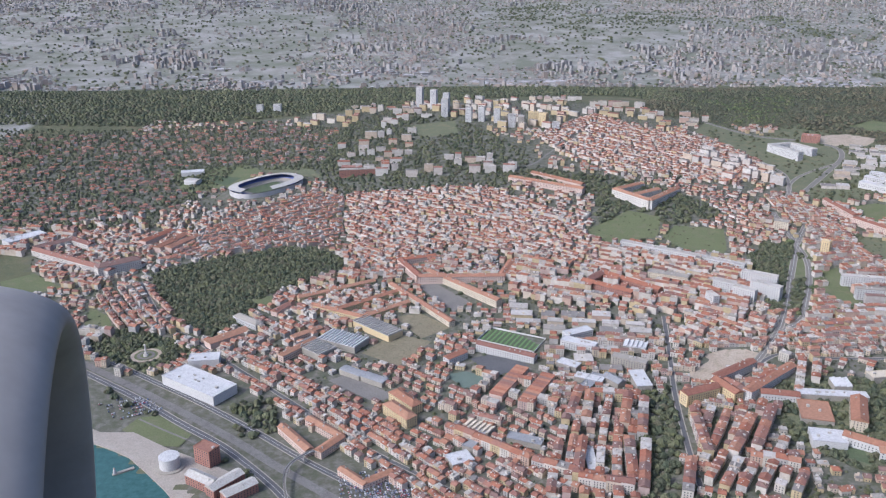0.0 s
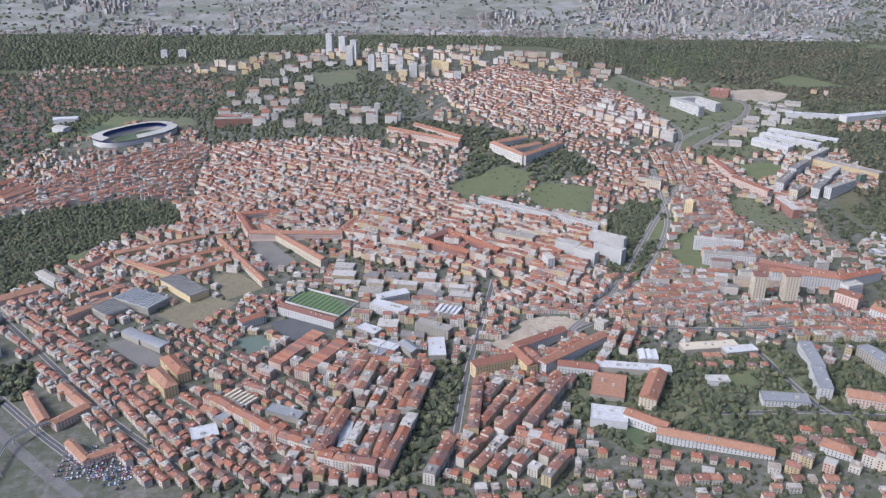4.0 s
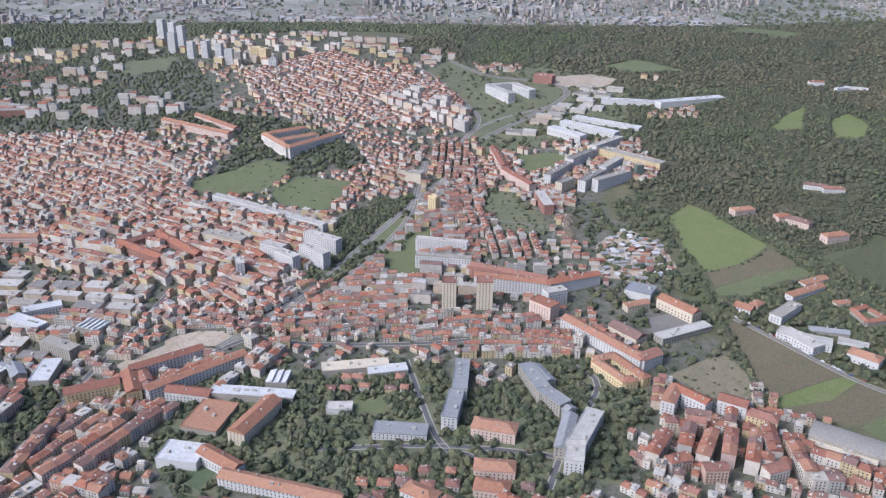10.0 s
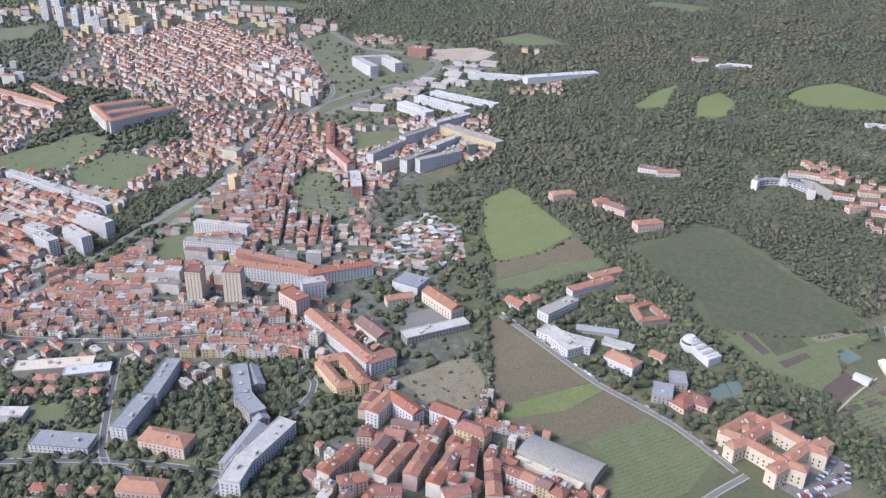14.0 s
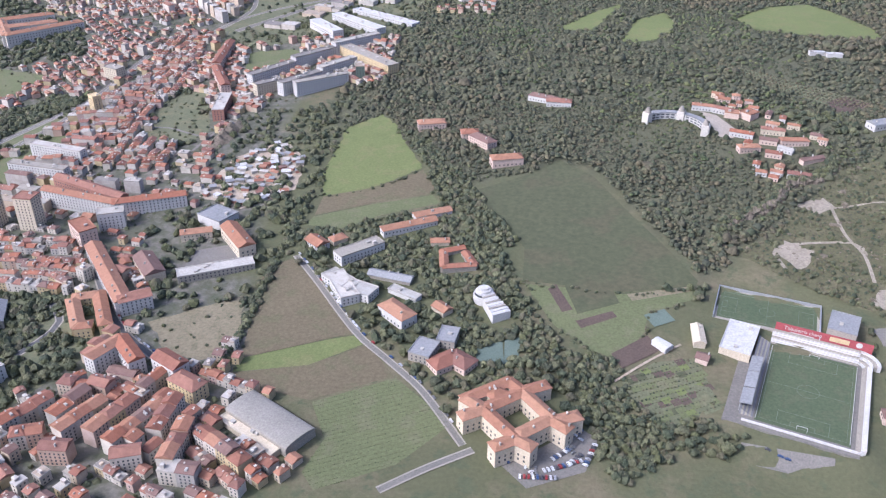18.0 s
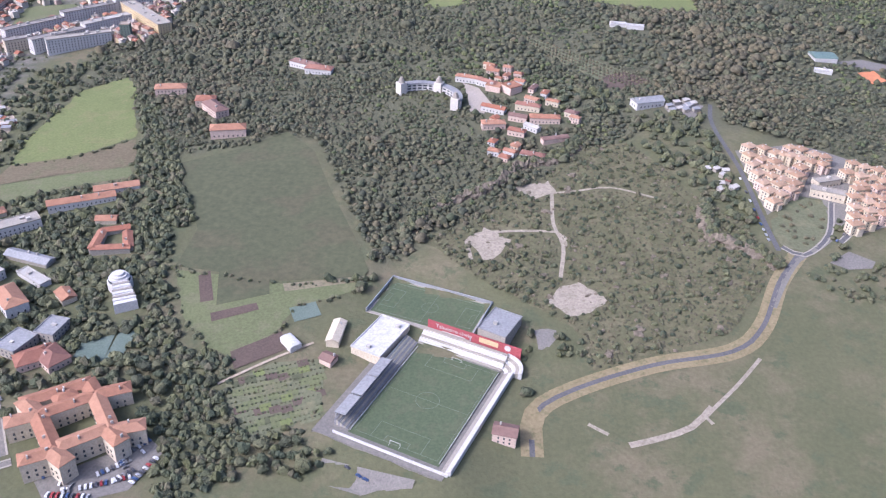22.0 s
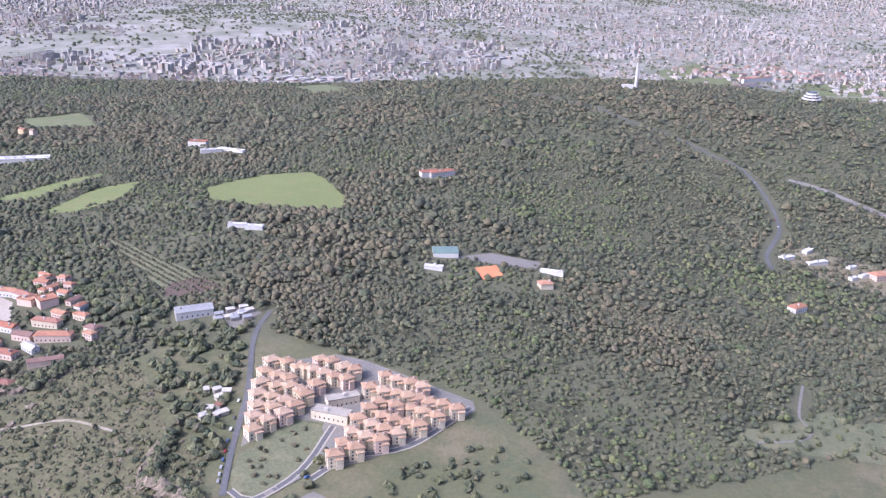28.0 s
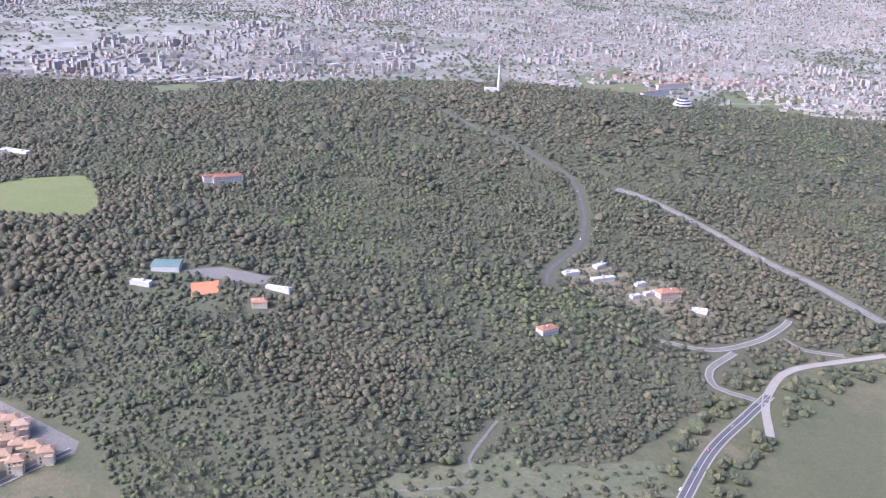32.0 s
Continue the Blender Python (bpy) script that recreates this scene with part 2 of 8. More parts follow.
def land_cover():
    """The ground sheet: town dust, woodland floor and grass, by a cover value drawn from the plan; distant land is
    painted paler to imitate haze.
    """
    m, t, b = shader("land")
    a = t.nodes.new("ShaderNodeAttribute")
    a.attribute_name = "cover"
    sep = t.nodes.new("ShaderNodeSeparateColor")
    t.links.new(a.outputs["Color"], sep.inputs[0])
    fine, broad = noise_of(t, 0.6, 5, 0.65, "World"), noise_of(t, 0.03, 4, 0.6, "World")
    grassy = mix(t, broad, (0.090, 0.098, 0.048), (0.132, 0.128, 0.068))
    grassy = mix(t, ramp(t, noise_of(t, 0.022, 6, 0.7, "World"), (0.5, (0, 0, 0)), (0.64, (1, 1, 1))), grassy, (0.165, 0.142, 0.085))
    grassy = mix(t, ramp(t, noise_of(t, 0.09, 5, 0.7, "World"), (0.54, (0, 0, 0)), (0.62, (1, 1, 1))), grassy, (0.096, 0.106, 0.056))
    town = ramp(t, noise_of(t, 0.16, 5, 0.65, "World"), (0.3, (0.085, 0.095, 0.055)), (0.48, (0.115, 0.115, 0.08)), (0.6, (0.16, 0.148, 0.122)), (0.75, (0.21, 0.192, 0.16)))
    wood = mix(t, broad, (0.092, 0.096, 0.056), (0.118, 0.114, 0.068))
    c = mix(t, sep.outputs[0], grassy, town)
    # distant land: base colour lightened to stand in for haze
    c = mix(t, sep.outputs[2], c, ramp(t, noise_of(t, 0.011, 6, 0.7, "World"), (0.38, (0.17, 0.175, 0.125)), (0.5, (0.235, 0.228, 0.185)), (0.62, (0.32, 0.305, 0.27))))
    c = mix(t, sep.outputs[1], c, wood)
    c = mix(t, 0.5, c, ramp(t, fine, (0.25, (0.45, 0.45, 0.45)), (0.75, (1, 1, 1))), "MULTIPLY")
    t.links.new(c, b.inputs["Base Color"])
    bump(t, b, fine, 0.5, 0.6)
    return m


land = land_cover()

# ---- the lie of the land: soft hills on a regular grid, 230 m apart ----
HILLS = (
    (-0.2, 3.0, -0.2, 2.2, 12.1, 3.5, -5.7, 0.7, -2.1),
    (-3.0, -1.2, -4.5, -3.8, 2.0, 0.3, 4.7, 16.6, -2.2),
    (-4.1, -3.9, -1.6, 1.1, -1.6, 5.3, 15.9, 10.5, -15.3),
    (-3.4, -4.2, 2.5, 7.2, 1.1, 1.9, 4.6, -1.7, 0.8),
    (-5.2, -8.1, 2.7, 8.1, 2.8, 4.6, 10.1, 15.4, 36.5),
)
FAR = ((-600, 2100, 450, -12), (300, 2300, 500, 8), (700, 2700, 400, 28), (1500, 2000, 450, -18), (2100, 2600, 500, -16), (-900, 3200, 600, 40), (1700, 3500, 500, 22), (200, 3600, 500, -20))

# levelled ground: middle, half sizes, turn, height
PADS = ((777.0, 488.0, 27, 36, -0.377, 24.2), (773.4, 539.5, 22, 13, -0.314, 27.0), (-220.0, 1014.0, 50, 30, 0.917, 18.0))


def height(x, y):
    """Metres above the river, for numbers or arrays."""
    x, y = np.asarray(x, float), np.asarray(y, float)
    z = 4 + 40 * np.clip((y - 450) / 900, 0, 1)
    for j, row in enumerate(HILLS):
        for i, h in enumerate(row):
            z = z + h * np.exp(-((x + 500 - 230 * i) ** 2 + (y - 380 - 230 * j) ** 2) / (2 * 230.0 ** 2))
    far = np.clip((y - 1450) / 450, 0, 1)
    far = far * far * (3 - 2 * far)
    plain = 20 + 50 * np.clip((y - 2000) / 1200, 0, 1) + 160 * np.clip((y - 3100) / 1600, 0, 2) ** 1.3
    for a, b, s, h in FAR:
        plain = plain + h * np.exp(-((x - a) ** 2 + (y - b) ** 2) / (2 * float(s) ** 2))
    z = z * (1 - far) + plain * far
    for a, b, l, w, turn, h in PADS:
        c, q = math.cos(turn), math.sin(turn)
        u, v = c * (x - a) + q * (y - b), -q * (x - a) + c * (y - b)
        k = np.clip(1 - np.hypot(np.maximum(np.abs(u) - l, 0), np.maximum(np.abs(v) - w, 0)) / 9.0, 0, 1)
        z = z * (1 - k) + h * k
    bank = np.clip((y - (400 - 0.70 * (x + 150))) / 12, 0, 1)          # the river's edge
    bank = np.where(x > 60, 1, bank)
    return z * bank - 3.0 * (1 - bank)


def lump(x, y, size, seed):
    """Soft uneven patches between -1 and 1, about that many metres across."""
    x, y = np.asarray(x, float) / size + seed * 17.3, np.asarray(y, float) / size + seed * 9.1
    i, j = np.floor(x), np.floor(y)
    u, v = x - i, y - j
    u, v = u * u * (3 - 2 * u), v * v * (3 - 2 * v)

    def corner(a, b):
        k = np.sin(a * 127.1 + b * 311.7 + seed * 74.7) * 43758.5453
        return 2 * (k - np.floor(k)) - 1

    return (corner(i, j) * (1 - u) + corner(i + 1, j) * u) * (1 - v) + (corner(i, j + 1) * (1 - u) + corner(i + 1, j + 1) * u) * v


def far_wave(x, y):
    """Where the distant land is open and wooded (low) or built up (high)."""
    return 1.0 * lump(x, y, 460, 1) + 0.7 * lump(x, y, 170, 2) + 0.35 * lump(x, y, 50, 3)


def ground(x, y):
    return float(height(x, y))


# ---- building kit ----
class Solid:
    """Vertices and faces that are gathered and become one mesh."""

    def __init__(self):
        self.v, self.f = [], []

    def quad(self, a, b, c, d):
        n = len(self.v)
        self.v += [a, b, c, d]
        self.f.append((n, n + 1, n + 2, n + 3))

    def hull(self, low, high):
        """A closed prism between two rings of equal length."""
        n, k = len(self.v), len(low)
        self.v += list(low) + list(high)
        self.f.append(tuple(range(n + k - 1, n - 1, -1)))
        self.f.append(tuple(range(n + k, n + 2 * k)))
        for i in range(k):
            j = (i + 1) % k
            self.f.append((n + i, n + j, n + k + j, n + k + i))

    def box(self, x, y, z0, z1, l, w, a=0.0, taper=1.0):
        c, s = math.cos(a), math.sin(a)
        ring = [(-l / 2, -w / 2), (l / 2, -w / 2), (l / 2, w / 2), (-l / 2, w / 2)]
        put = lambda k, z: [(x + c * p * k - s * q * k, y + s * p * k + c * q * k, z) for p, q in ring]
        self.hull(put(1, z0), put(taper, z1))

    def tube(self, x, y, z0, z1, r0, r1, n=10, dx=0.0, dy=0.0):
        self.hull([(x + r0 * math.cos(6.2832 * i / n), y + r0 * math.sin(6.2832 * i / n), z0) for i in range(n)],
                  [(x + dx + r1 * math.cos(6.2832 * i / n), y + dy + r1 * math.sin(6.2832 * i / n), z1) for i in range(n)])

    def roof(self, x, y, z, l, w, rise, hip=0.0, over=0.25, thick=0.14, a=0.0):
        """A pitched roof with its ridge along l; hip: how far the ridge's ends stand in, as a share of w."""
        c, s = math.cos(a), math.sin(a)
        L, W = l / 2 + over, w / 2 + over
        R = max(0.05, L - hip * w)
        at = lambda p, q, h: (x + c * p - s * q, y + s * p + c * q, h)
        n = len(self.v)
        for d in (0, thick):
            self.v += [at(-L, -W, z + d), at(L, -W, z + d), at(L, W, z + d), at(-L, W, z + d)]
        self.v += [at(-R, 0, z + rise + thick), at(R, 0, z + rise + thick)]
        for f in ((3, 2, 1, 0), (0, 1, 5, 4), (1, 2, 6, 5), (2, 3, 7, 6), (3, 0, 4, 7), (4, 5, 9, 8), (6, 7, 8, 9), (5, 6, 9), (7, 4, 8)):
            self.f.append(tuple(n + i for i in f))

    def add(self, other, m=None):
        n = len(self.v)
        if m is None:
            self.v += other.v
        else:
            c, s, x, y, z = m
            self.v += [(x + c * p - s * q, y + s * p + c * q, z + r) for p, q, r in other.v]
        self.f += [tuple(n + i for i in f) for f in other.f]

    def mesh(self, name, material, smooth=False):
        me = bpy.data.meshes.new(name)
        me.from_pydata(self.v, [], self.f)
        me.materials.append(material)
        if smooth:
            me.polygons.foreach_set("use_smooth", [True] * len(me.polygons))
        return me


def part(name, solid, material, parent, label="", kind="", smooth=False):
    ob = new(name, solid.mesh(name, material, smooth))
    ob.parent = parent
    return tagged(ob, label, kind=kind)


def thing(name, x, y, z, turn, label, category, group="", kind=""):
    ob = new(name)
    ob.empty_display_size = 0.5
    ob.matrix_basis = Matrix.Translation((x, y, z)) @ Matrix.Rotation(turn, 4, "Z")
    return tagged(ob, label, category, group, kind)


def inside(x, y, poly):
    x, y = np.asarray(x, float), np.asarray(y, float)
    hit = np.zeros(x.shape, bool)
    for (a, b), (c, d) in zip(poly, poly[1:] + poly[:1]):
        if b != d:
            hit ^= ((b > y) != (d > y)) & (x < (c - a) * (y - b) / (d - b) + a)
    return hit


# which two-metre squares of the plan are taken
X0, Y0, NX, NY = -700, 300, 1250, 1000
taken = np.zeros((NY, NX), bool)
GX, GY = np.meshgrid(X0 + 2 * np.arange(NX) + 1, Y0 + 2 * np.arange(NY) + 1)


def window_of(poly, pad=0):
    xs, ys = [p[0] for p in poly], [p[1] for p in poly]
    i0, i1 = max(0, int((min(xs) - pad - X0) / 2)), min(NX, int((max(xs) + pad - X0) / 2) + 2)
    j0, j1 = max(0, int((min(ys) - pad - Y0) / 2)), min(NY, int((max(ys) + pad - Y0) / 2) + 2)
    return slice(j0, j1), slice(i0, i1)


def take(poly):
    w = window_of(poly)
    taken[w] |= inside(GX[w], GY[w], poly)


def oblong(x, y, l, w, a):
    c, s = math.cos(a), math.sin(a)
    return [(x + c * p - s * q, y + s * p + c * q) for p, q in ((-l / 2, -w / 2), (l / 2, -w / 2), (l / 2, w / 2), (-l / 2, w / 2))]


def is_free(poly):
    w = window_of(poly)
    hit = inside(GX[w], GY[w], poly)
    return not (taken[w] & hit).any()


def take_line(line, width):
    for (a, b), (c, d) in zip(line, line[1:]):
        take(oblong((a + c) / 2, (b + d) / 2, math.hypot(c - a, d - b) + width * 0.6, width, math.atan2(d - b, c - a)))


def smooth_line(line, step=5.0):
    """A rounded line through the given points."""
    p = [Vector(q) for q in line]
    p = [2 * p[0] - p[1]] + p + [2 * p[-1] - p[-2]]
    out = []
    for a, b, c, d in zip(p, p[1:], p[2:], p[3:]):
        n = max(1, int((c - b).length / step))
        for i in range(n):
            u = i / n
            out.append(0.5 * (2 * b + (c - a) * u + (2 * a - 5 * b + 4 * c - d) * u * u + (3 * b - a - 3 * c + d) * u ** 3))
    return out + [p[-2]]


def ribbon(line, width, lift, solid, offset=0.0):
    pts = smooth_line(line)
    n, k = len(solid.v), len(pts)
    for i, q in enumerate(pts):
        d = (pts[min(i + 1, k - 1)] - pts[max(i - 1, 0)]).normalized()
        for w in (offset - width / 2, offset + width / 2):
            x, y = q.x - d.y * w, q.y + d.x * w
            solid.v.append((x, y, ground(x, y) + lift))
    solid.f += [(n + 2 * i, n + 2 * i + 2, n + 2 * i + 3, n + 2 * i + 1) for i in range(k - 1)]


def road(name, line, width, label, material=None, lift=0.22, kerb=True, marks=False):
    s = Solid()
    ribbon(line, width, lift, s)
    ob = tagged(new(name, s.mesh(name, material or asphalt)), label, "road", kind="structure")
    if kerb:
        for side in (-1, 1):
            s = Solid()
            ribbon(line, 0.7, lift + 0.08, s, side * (width / 2 + 0.35))
            part("pavement", s, concrete, ob)
    if marks:
        s = Solid()
        ribbon(line, 0.22, lift + 0.05, s)
        part("lane_line", s, white_paint, ob)
    take_line([tuple(q) for q in smooth_line(line, 14)], width + (7.5 if line[0][0] > 1000 or name == "estate_road" else 1.5))
    return ob


def drape(poly, lift, cell=10.0):
    """A sheet over the land inside a polygon."""
    bm = bmesh.new()
    bm.faces.new([bm.verts.new((x, y, 0)) for x, y in poly])
    for axis in (0, 1):
        lo, hi = min(p[axis] for p in poly), max(p[axis] for p in poly)
        for c in np.arange(math.ceil(lo / cell) * cell, hi, cell):
            co, no = [0, 0, 0], [0, 0, 0]
            co[axis], no[axis] = c, 1
            bmesh.ops.bisect_plane(bm, geom=bm.verts[:] + bm.edges[:] + bm.faces[:], plane_co=co, plane_no=no)
    bmesh.ops.recalc_face_normals(bm, faces=bm.faces[:])
    for v in bm.verts:
        v.co.z = ground(v.co.x, v.co.y) + lift
    if bm.faces and sum(f.normal.z for f in bm.faces) < 0:
        bmesh.ops.reverse_faces(bm, faces=bm.faces[:])
    return bm


RAGGED = ("woodland_glade", "hamlet_ground", "shack_ground", "road_verge", "grass_slope", "hill_green", "village_green", "quarry_floor", "bare_ground", "meadow", "scrubland", "rough_ground", "lawn", "hay_field")


def ragged(poly, step=3.0):
    """A polygon with an uneven natural edge."""
    out = []
    for (x0, y0), (x1, y1) in zip(poly, poly[1:] + poly[:1]):
        n = max(1, int(math.hypot(x1 - x0, y1 - y0) / step))
        for i in range(n):
            x, y = x0 + (x1 - x0) * i / n, y0 + (y1 - y0) * i / n
            out.append((x + 1.6 * noise.noise(Vector((x * 0.3, y * 0.3, 1.0))) + 1.2 * noise.noise(Vector((x * 0.09, y * 0.09, 4.0))),
                        y + 1.6 * noise.noise(Vector((x * 0.3, y * 0.3, 9.0))) + 1.2 * noise.noise(Vector((x * 0.09, y * 0.09, 6.0)))))
    return out


def field(name, poly, material, label, category="field", lift=0.16, free=False, cell=10.0):
    bm = drape(ragged(poly) if name in RAGGED else poly, lift, cell)
    me = bpy.data.meshes.new(name)
    bm.to_mesh(me)
    bm.free()
    me.materials.append(material)
    if not free:
        take(poly)
    return tagged(new(name, me), label, category, kind="structure")


def windows_on(solid, l, w, h, ends=True, floor=1.6, pitch=1.7, deep=True, low=0.0, wide=0.62, tall=0.85):
    """Rows of windows on the four sides of a block that stands at the origin; each pane stands a little proud."""
    for side in range(4):
        if side % 2 and not ends:
            continue
        run, off = (l, w / 2) if side % 2 == 0 else (w, l / 2)
        n = int((run - 0.5) / pitch)
        a = side * math.pi / 2
        c, s = math.cos(a), math.sin(a)
        for k in range(int((h - low) / floor)):
            z = low + k * floor + 0.45
            for i in range(n):
                x = (i - (n - 1) / 2) * pitch
                e = off + 0.05
                p = [(x - wide / 2, -e, z), (x + wide / 2, -e, z), (x + wide / 2, -e, z + tall), (x - wide / 2, -e, z + tall)]
                q = [(c * u - s * v, s * u + c * v, t) for u, v, t in p]
                solid.quad(*q)
                if deep:
                    r = [(c * u - s * (v + 0.05), s * u + c * (v + 0.05), t) for u, v, t in p]
                    for i0, i1 in ((0, 1), (1, 2), (2, 3), (3, 0)):
                        solid.quad(r[i0], r[i1], q[i1], q[i0])


def house_solids(rng, l, w, h, style, deep):
    """Walls, roof, windows and chimneys of one house, standing at the origin, with its front along x."""
    wall, top, panes, extra = Solid(), Solid(), Solid(), []
    wall.box(0, 0, -2.5, h, l, w)
    if style in ("terrace", "villa"):
        rise = w * rng.uniform(0.17, 0.26)
        hip = 0.5 if style == "villa" else rng.choice((0, 0, 0, 0.35))
        if hip == 0:
            n = len(wall.v)
            wall.v += [(-l / 2, -w / 2, h), (-l / 2, w / 2, h), (-l / 2, 0, h + rise), (l / 2, -w / 2, h), (l / 2, w / 2, h), (l / 2, 0, h + rise)]
            wall.f += [(n, n + 2, n + 1), (n + 3, n + 4, n + 5)]
        top.roof(0, 0, h, l, w, rise, hip, 0.22 if style == "terrace" else 0.4)
        for i in range(rng.choice((0, 1, 1, 2))):
            x, y = rng.uniform(-0.4, 0.4) * l, rng.uniform(-0.3, 0.3) * w
            extra.append(Solid())
            extra[-1].box(x, y, h + rise * 0.35, h + rise * rng.uniform(1.05, 1.35), 0.45, 0.7)
        if rng.random() < 0.35:
            x, side = rng.uniform(-0.25, 0.25) * l, rng.choice((-1, 1))
            extra.append(Solid())
            extra[-1].box(x, side * w * 0.25, h + rise * 0.3, h + rise * 0.95, 1.0, w * 0.24)
    else:
        top.box(0, 0, h, h + 0.25, l + 0.3, w + 0.3)
        top.box(0, 0, h + 0.25, h + 0.4, l - 0.3, w - 0.3)
        for i in range(rng.choice((1, 1, 2))):
            extra.append(Solid())
            extra[-1].box(rng.uniform(-0.35, 0.35) * l, rng.uniform(-0.25, 0.25) * w, h + 0.3, h + rng.uniform(1.0, 1.9), rng.uniform(0.8, 2.2), rng.uniform(0.8, 1.8))
    if deep is not None:
        windows_on(panes, l, w, h, style != "terrace", deep=deep)
    return wall, top, panes, extra

# ---- the ground: one sheet to the horizon ----
def spread(lo, a, b, hi, step, grow):
    mid = list(np.arange(a, b + 0.1, step))
    left, right, d = [], [], step
    x = a
    while x > lo:
        d *= grow
        x -= d
        left.append(x)
    x, d = b, step
    while x < hi:
        d *= grow
        x += d
        right.append(x)
    return np.array(left[::-1] + mid + right)


def ground_sheet():
    xs, ys = spread(-4500, -700, 1600, 5200, 9.0, 1.06), spread(-900, 330, 1700, 5600, 9.0, 1.05)
    gx, gy = np.meshgrid(xs, ys)
    z = height(gx, gy)
    ny, nx = gx.shape
    v = np.stack([gx, gy, z], -1).reshape(-1, 3)
    i = (np.arange(ny - 1)[:, None] * nx + np.arange(nx - 1)[None]).ravel()
    f = np.stack([i, i + 1, i + nx + 1, i + nx], -1)
    me = bpy.data.meshes.new("ground")
    me.from_pydata(v.tolist(), [], f.tolist())
    town = np.zeros(gx.shape)
    for poly in TOWN:
        town = np.maximum(town, inside(gx, gy, poly))
    trees = np.zeros(gx.shape)
    for poly in WOODED:
        trees = np.maximum(trees, inside(gx, gy, poly))
    # far cells, which take the ground colour paled as haze
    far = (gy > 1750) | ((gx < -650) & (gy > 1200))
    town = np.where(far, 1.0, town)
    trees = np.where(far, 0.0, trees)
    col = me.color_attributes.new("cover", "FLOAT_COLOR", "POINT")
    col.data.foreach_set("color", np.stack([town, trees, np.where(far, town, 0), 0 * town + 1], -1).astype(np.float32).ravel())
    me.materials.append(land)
    me.polygons.foreach_set("use_smooth", [True] * len(me.polygons))
    return tagged(new("ground", me), "rolling land of town, woods and grass to the horizon", "ground", kind="structure")


TOWN = (
    [(-330, 600), (-150, 560), (-30, 430), (60, 380), (560, 380), (560, 470), (520, 560), (520, 640), (500, 760), (560, 900), (640, 1080), (420, 1180), (200, 1420), (0, 1440), (-280, 1370), (-560, 1290), (-560, 900), (-420, 800)],
    [(-430, 650), (-300, 520), (-100, 380), (60, 360), (0, 480), (-150, 600), (-300, 760)],
)
MONSANTO = [(560, 950), (523, 800), (536, 738), (630, 650), (700, 670), (748, 560), (790, 600), (880, 690), (925, 700), (1020, 655), (1050, 610), (1060, 588), (1150, 620), (1215, 658), (1280, 722), (1330, 765), (1420, 820), (1700, 900), (1800, 1500), (1400, 1650), (700, 1700), (420, 1600), (311, 1320), (406, 1168), (511, 1188), (590, 1080)]
BELT = [(-1000, 1300), (-500, 1330), (-260, 1390), (60, 1470), (300, 1480), (410, 1330), (440, 1640), (100, 1720), (-1000, 1640)]
GARDENS = (
    [(410, 1102), (500, 1211), (592, 1129), (693, 1054), (680, 1014), (586, 978), (559, 897), (489, 906), (413, 870), (404, 951)],
    [(221, 514), (234, 530), (276, 530), (309, 525), (321, 536), (364, 527), (375, 503), (433, 517), (453, 465), (427, 411), (326, 415), (288, 433), (249, 419), (220, 459)],
    [(276, 638), (287, 708), (298, 757), (341, 790), (354, 783), (352, 723), (351, 644), (337, 628), (316, 618)],
    [(401, 724), (404, 797), (430, 788), (449, 735), (447, 702), (426, 696)],
    [(419, 537), (442, 532), (477, 508), (475, 491), (455, 451), (452, 425), (438, 425), (402, 533)],
)
WOODED = (MONSANTO, BELT)
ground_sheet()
river = Solid()
river.quad((-3000, -900, 0.4), (900, -900, 0.4), (900, 400, 0.4), (-3000, 2600, 0.4))
tagged(new("river", river.mesh("river", water)), "grey-green water of a broad river", "water", kind="structure")

# ---- rows of houses, and trees ----
STYLES = {
    # front, depth, height, yard, street, block, style of one house, walls, roofs
    "terrace": ((2.9, 5.2), (3.9, 5.3), (2.6, 5.0), 3.0, 2.8, 46, "terrace"),
    "tall": ((4.0, 7.6), (4.6, 6.0), (4.2, 7.2), 4.6, 3.6, 52, "terrace"),
    "low": ((3.0, 7.2), (3.5, 5.4), (1.9, 3.6), 4.4, 3.2, 40, "terrace"),
    "villa": ((4.0, 6.6), (3.8, 5.4), (2.6, 4.0), 7.0, 5.0, 52, "villa"),
    "block": ((7.0, 17.0), (5.0, 6.4), (5.0, 10.5), 10.0, 7.0, 60, "flat"),
    "shed": ((9.0, 20.0), (7.0, 13.0), (2.6, 4.6), 6.0, 5.0, 60, "flat"),
}


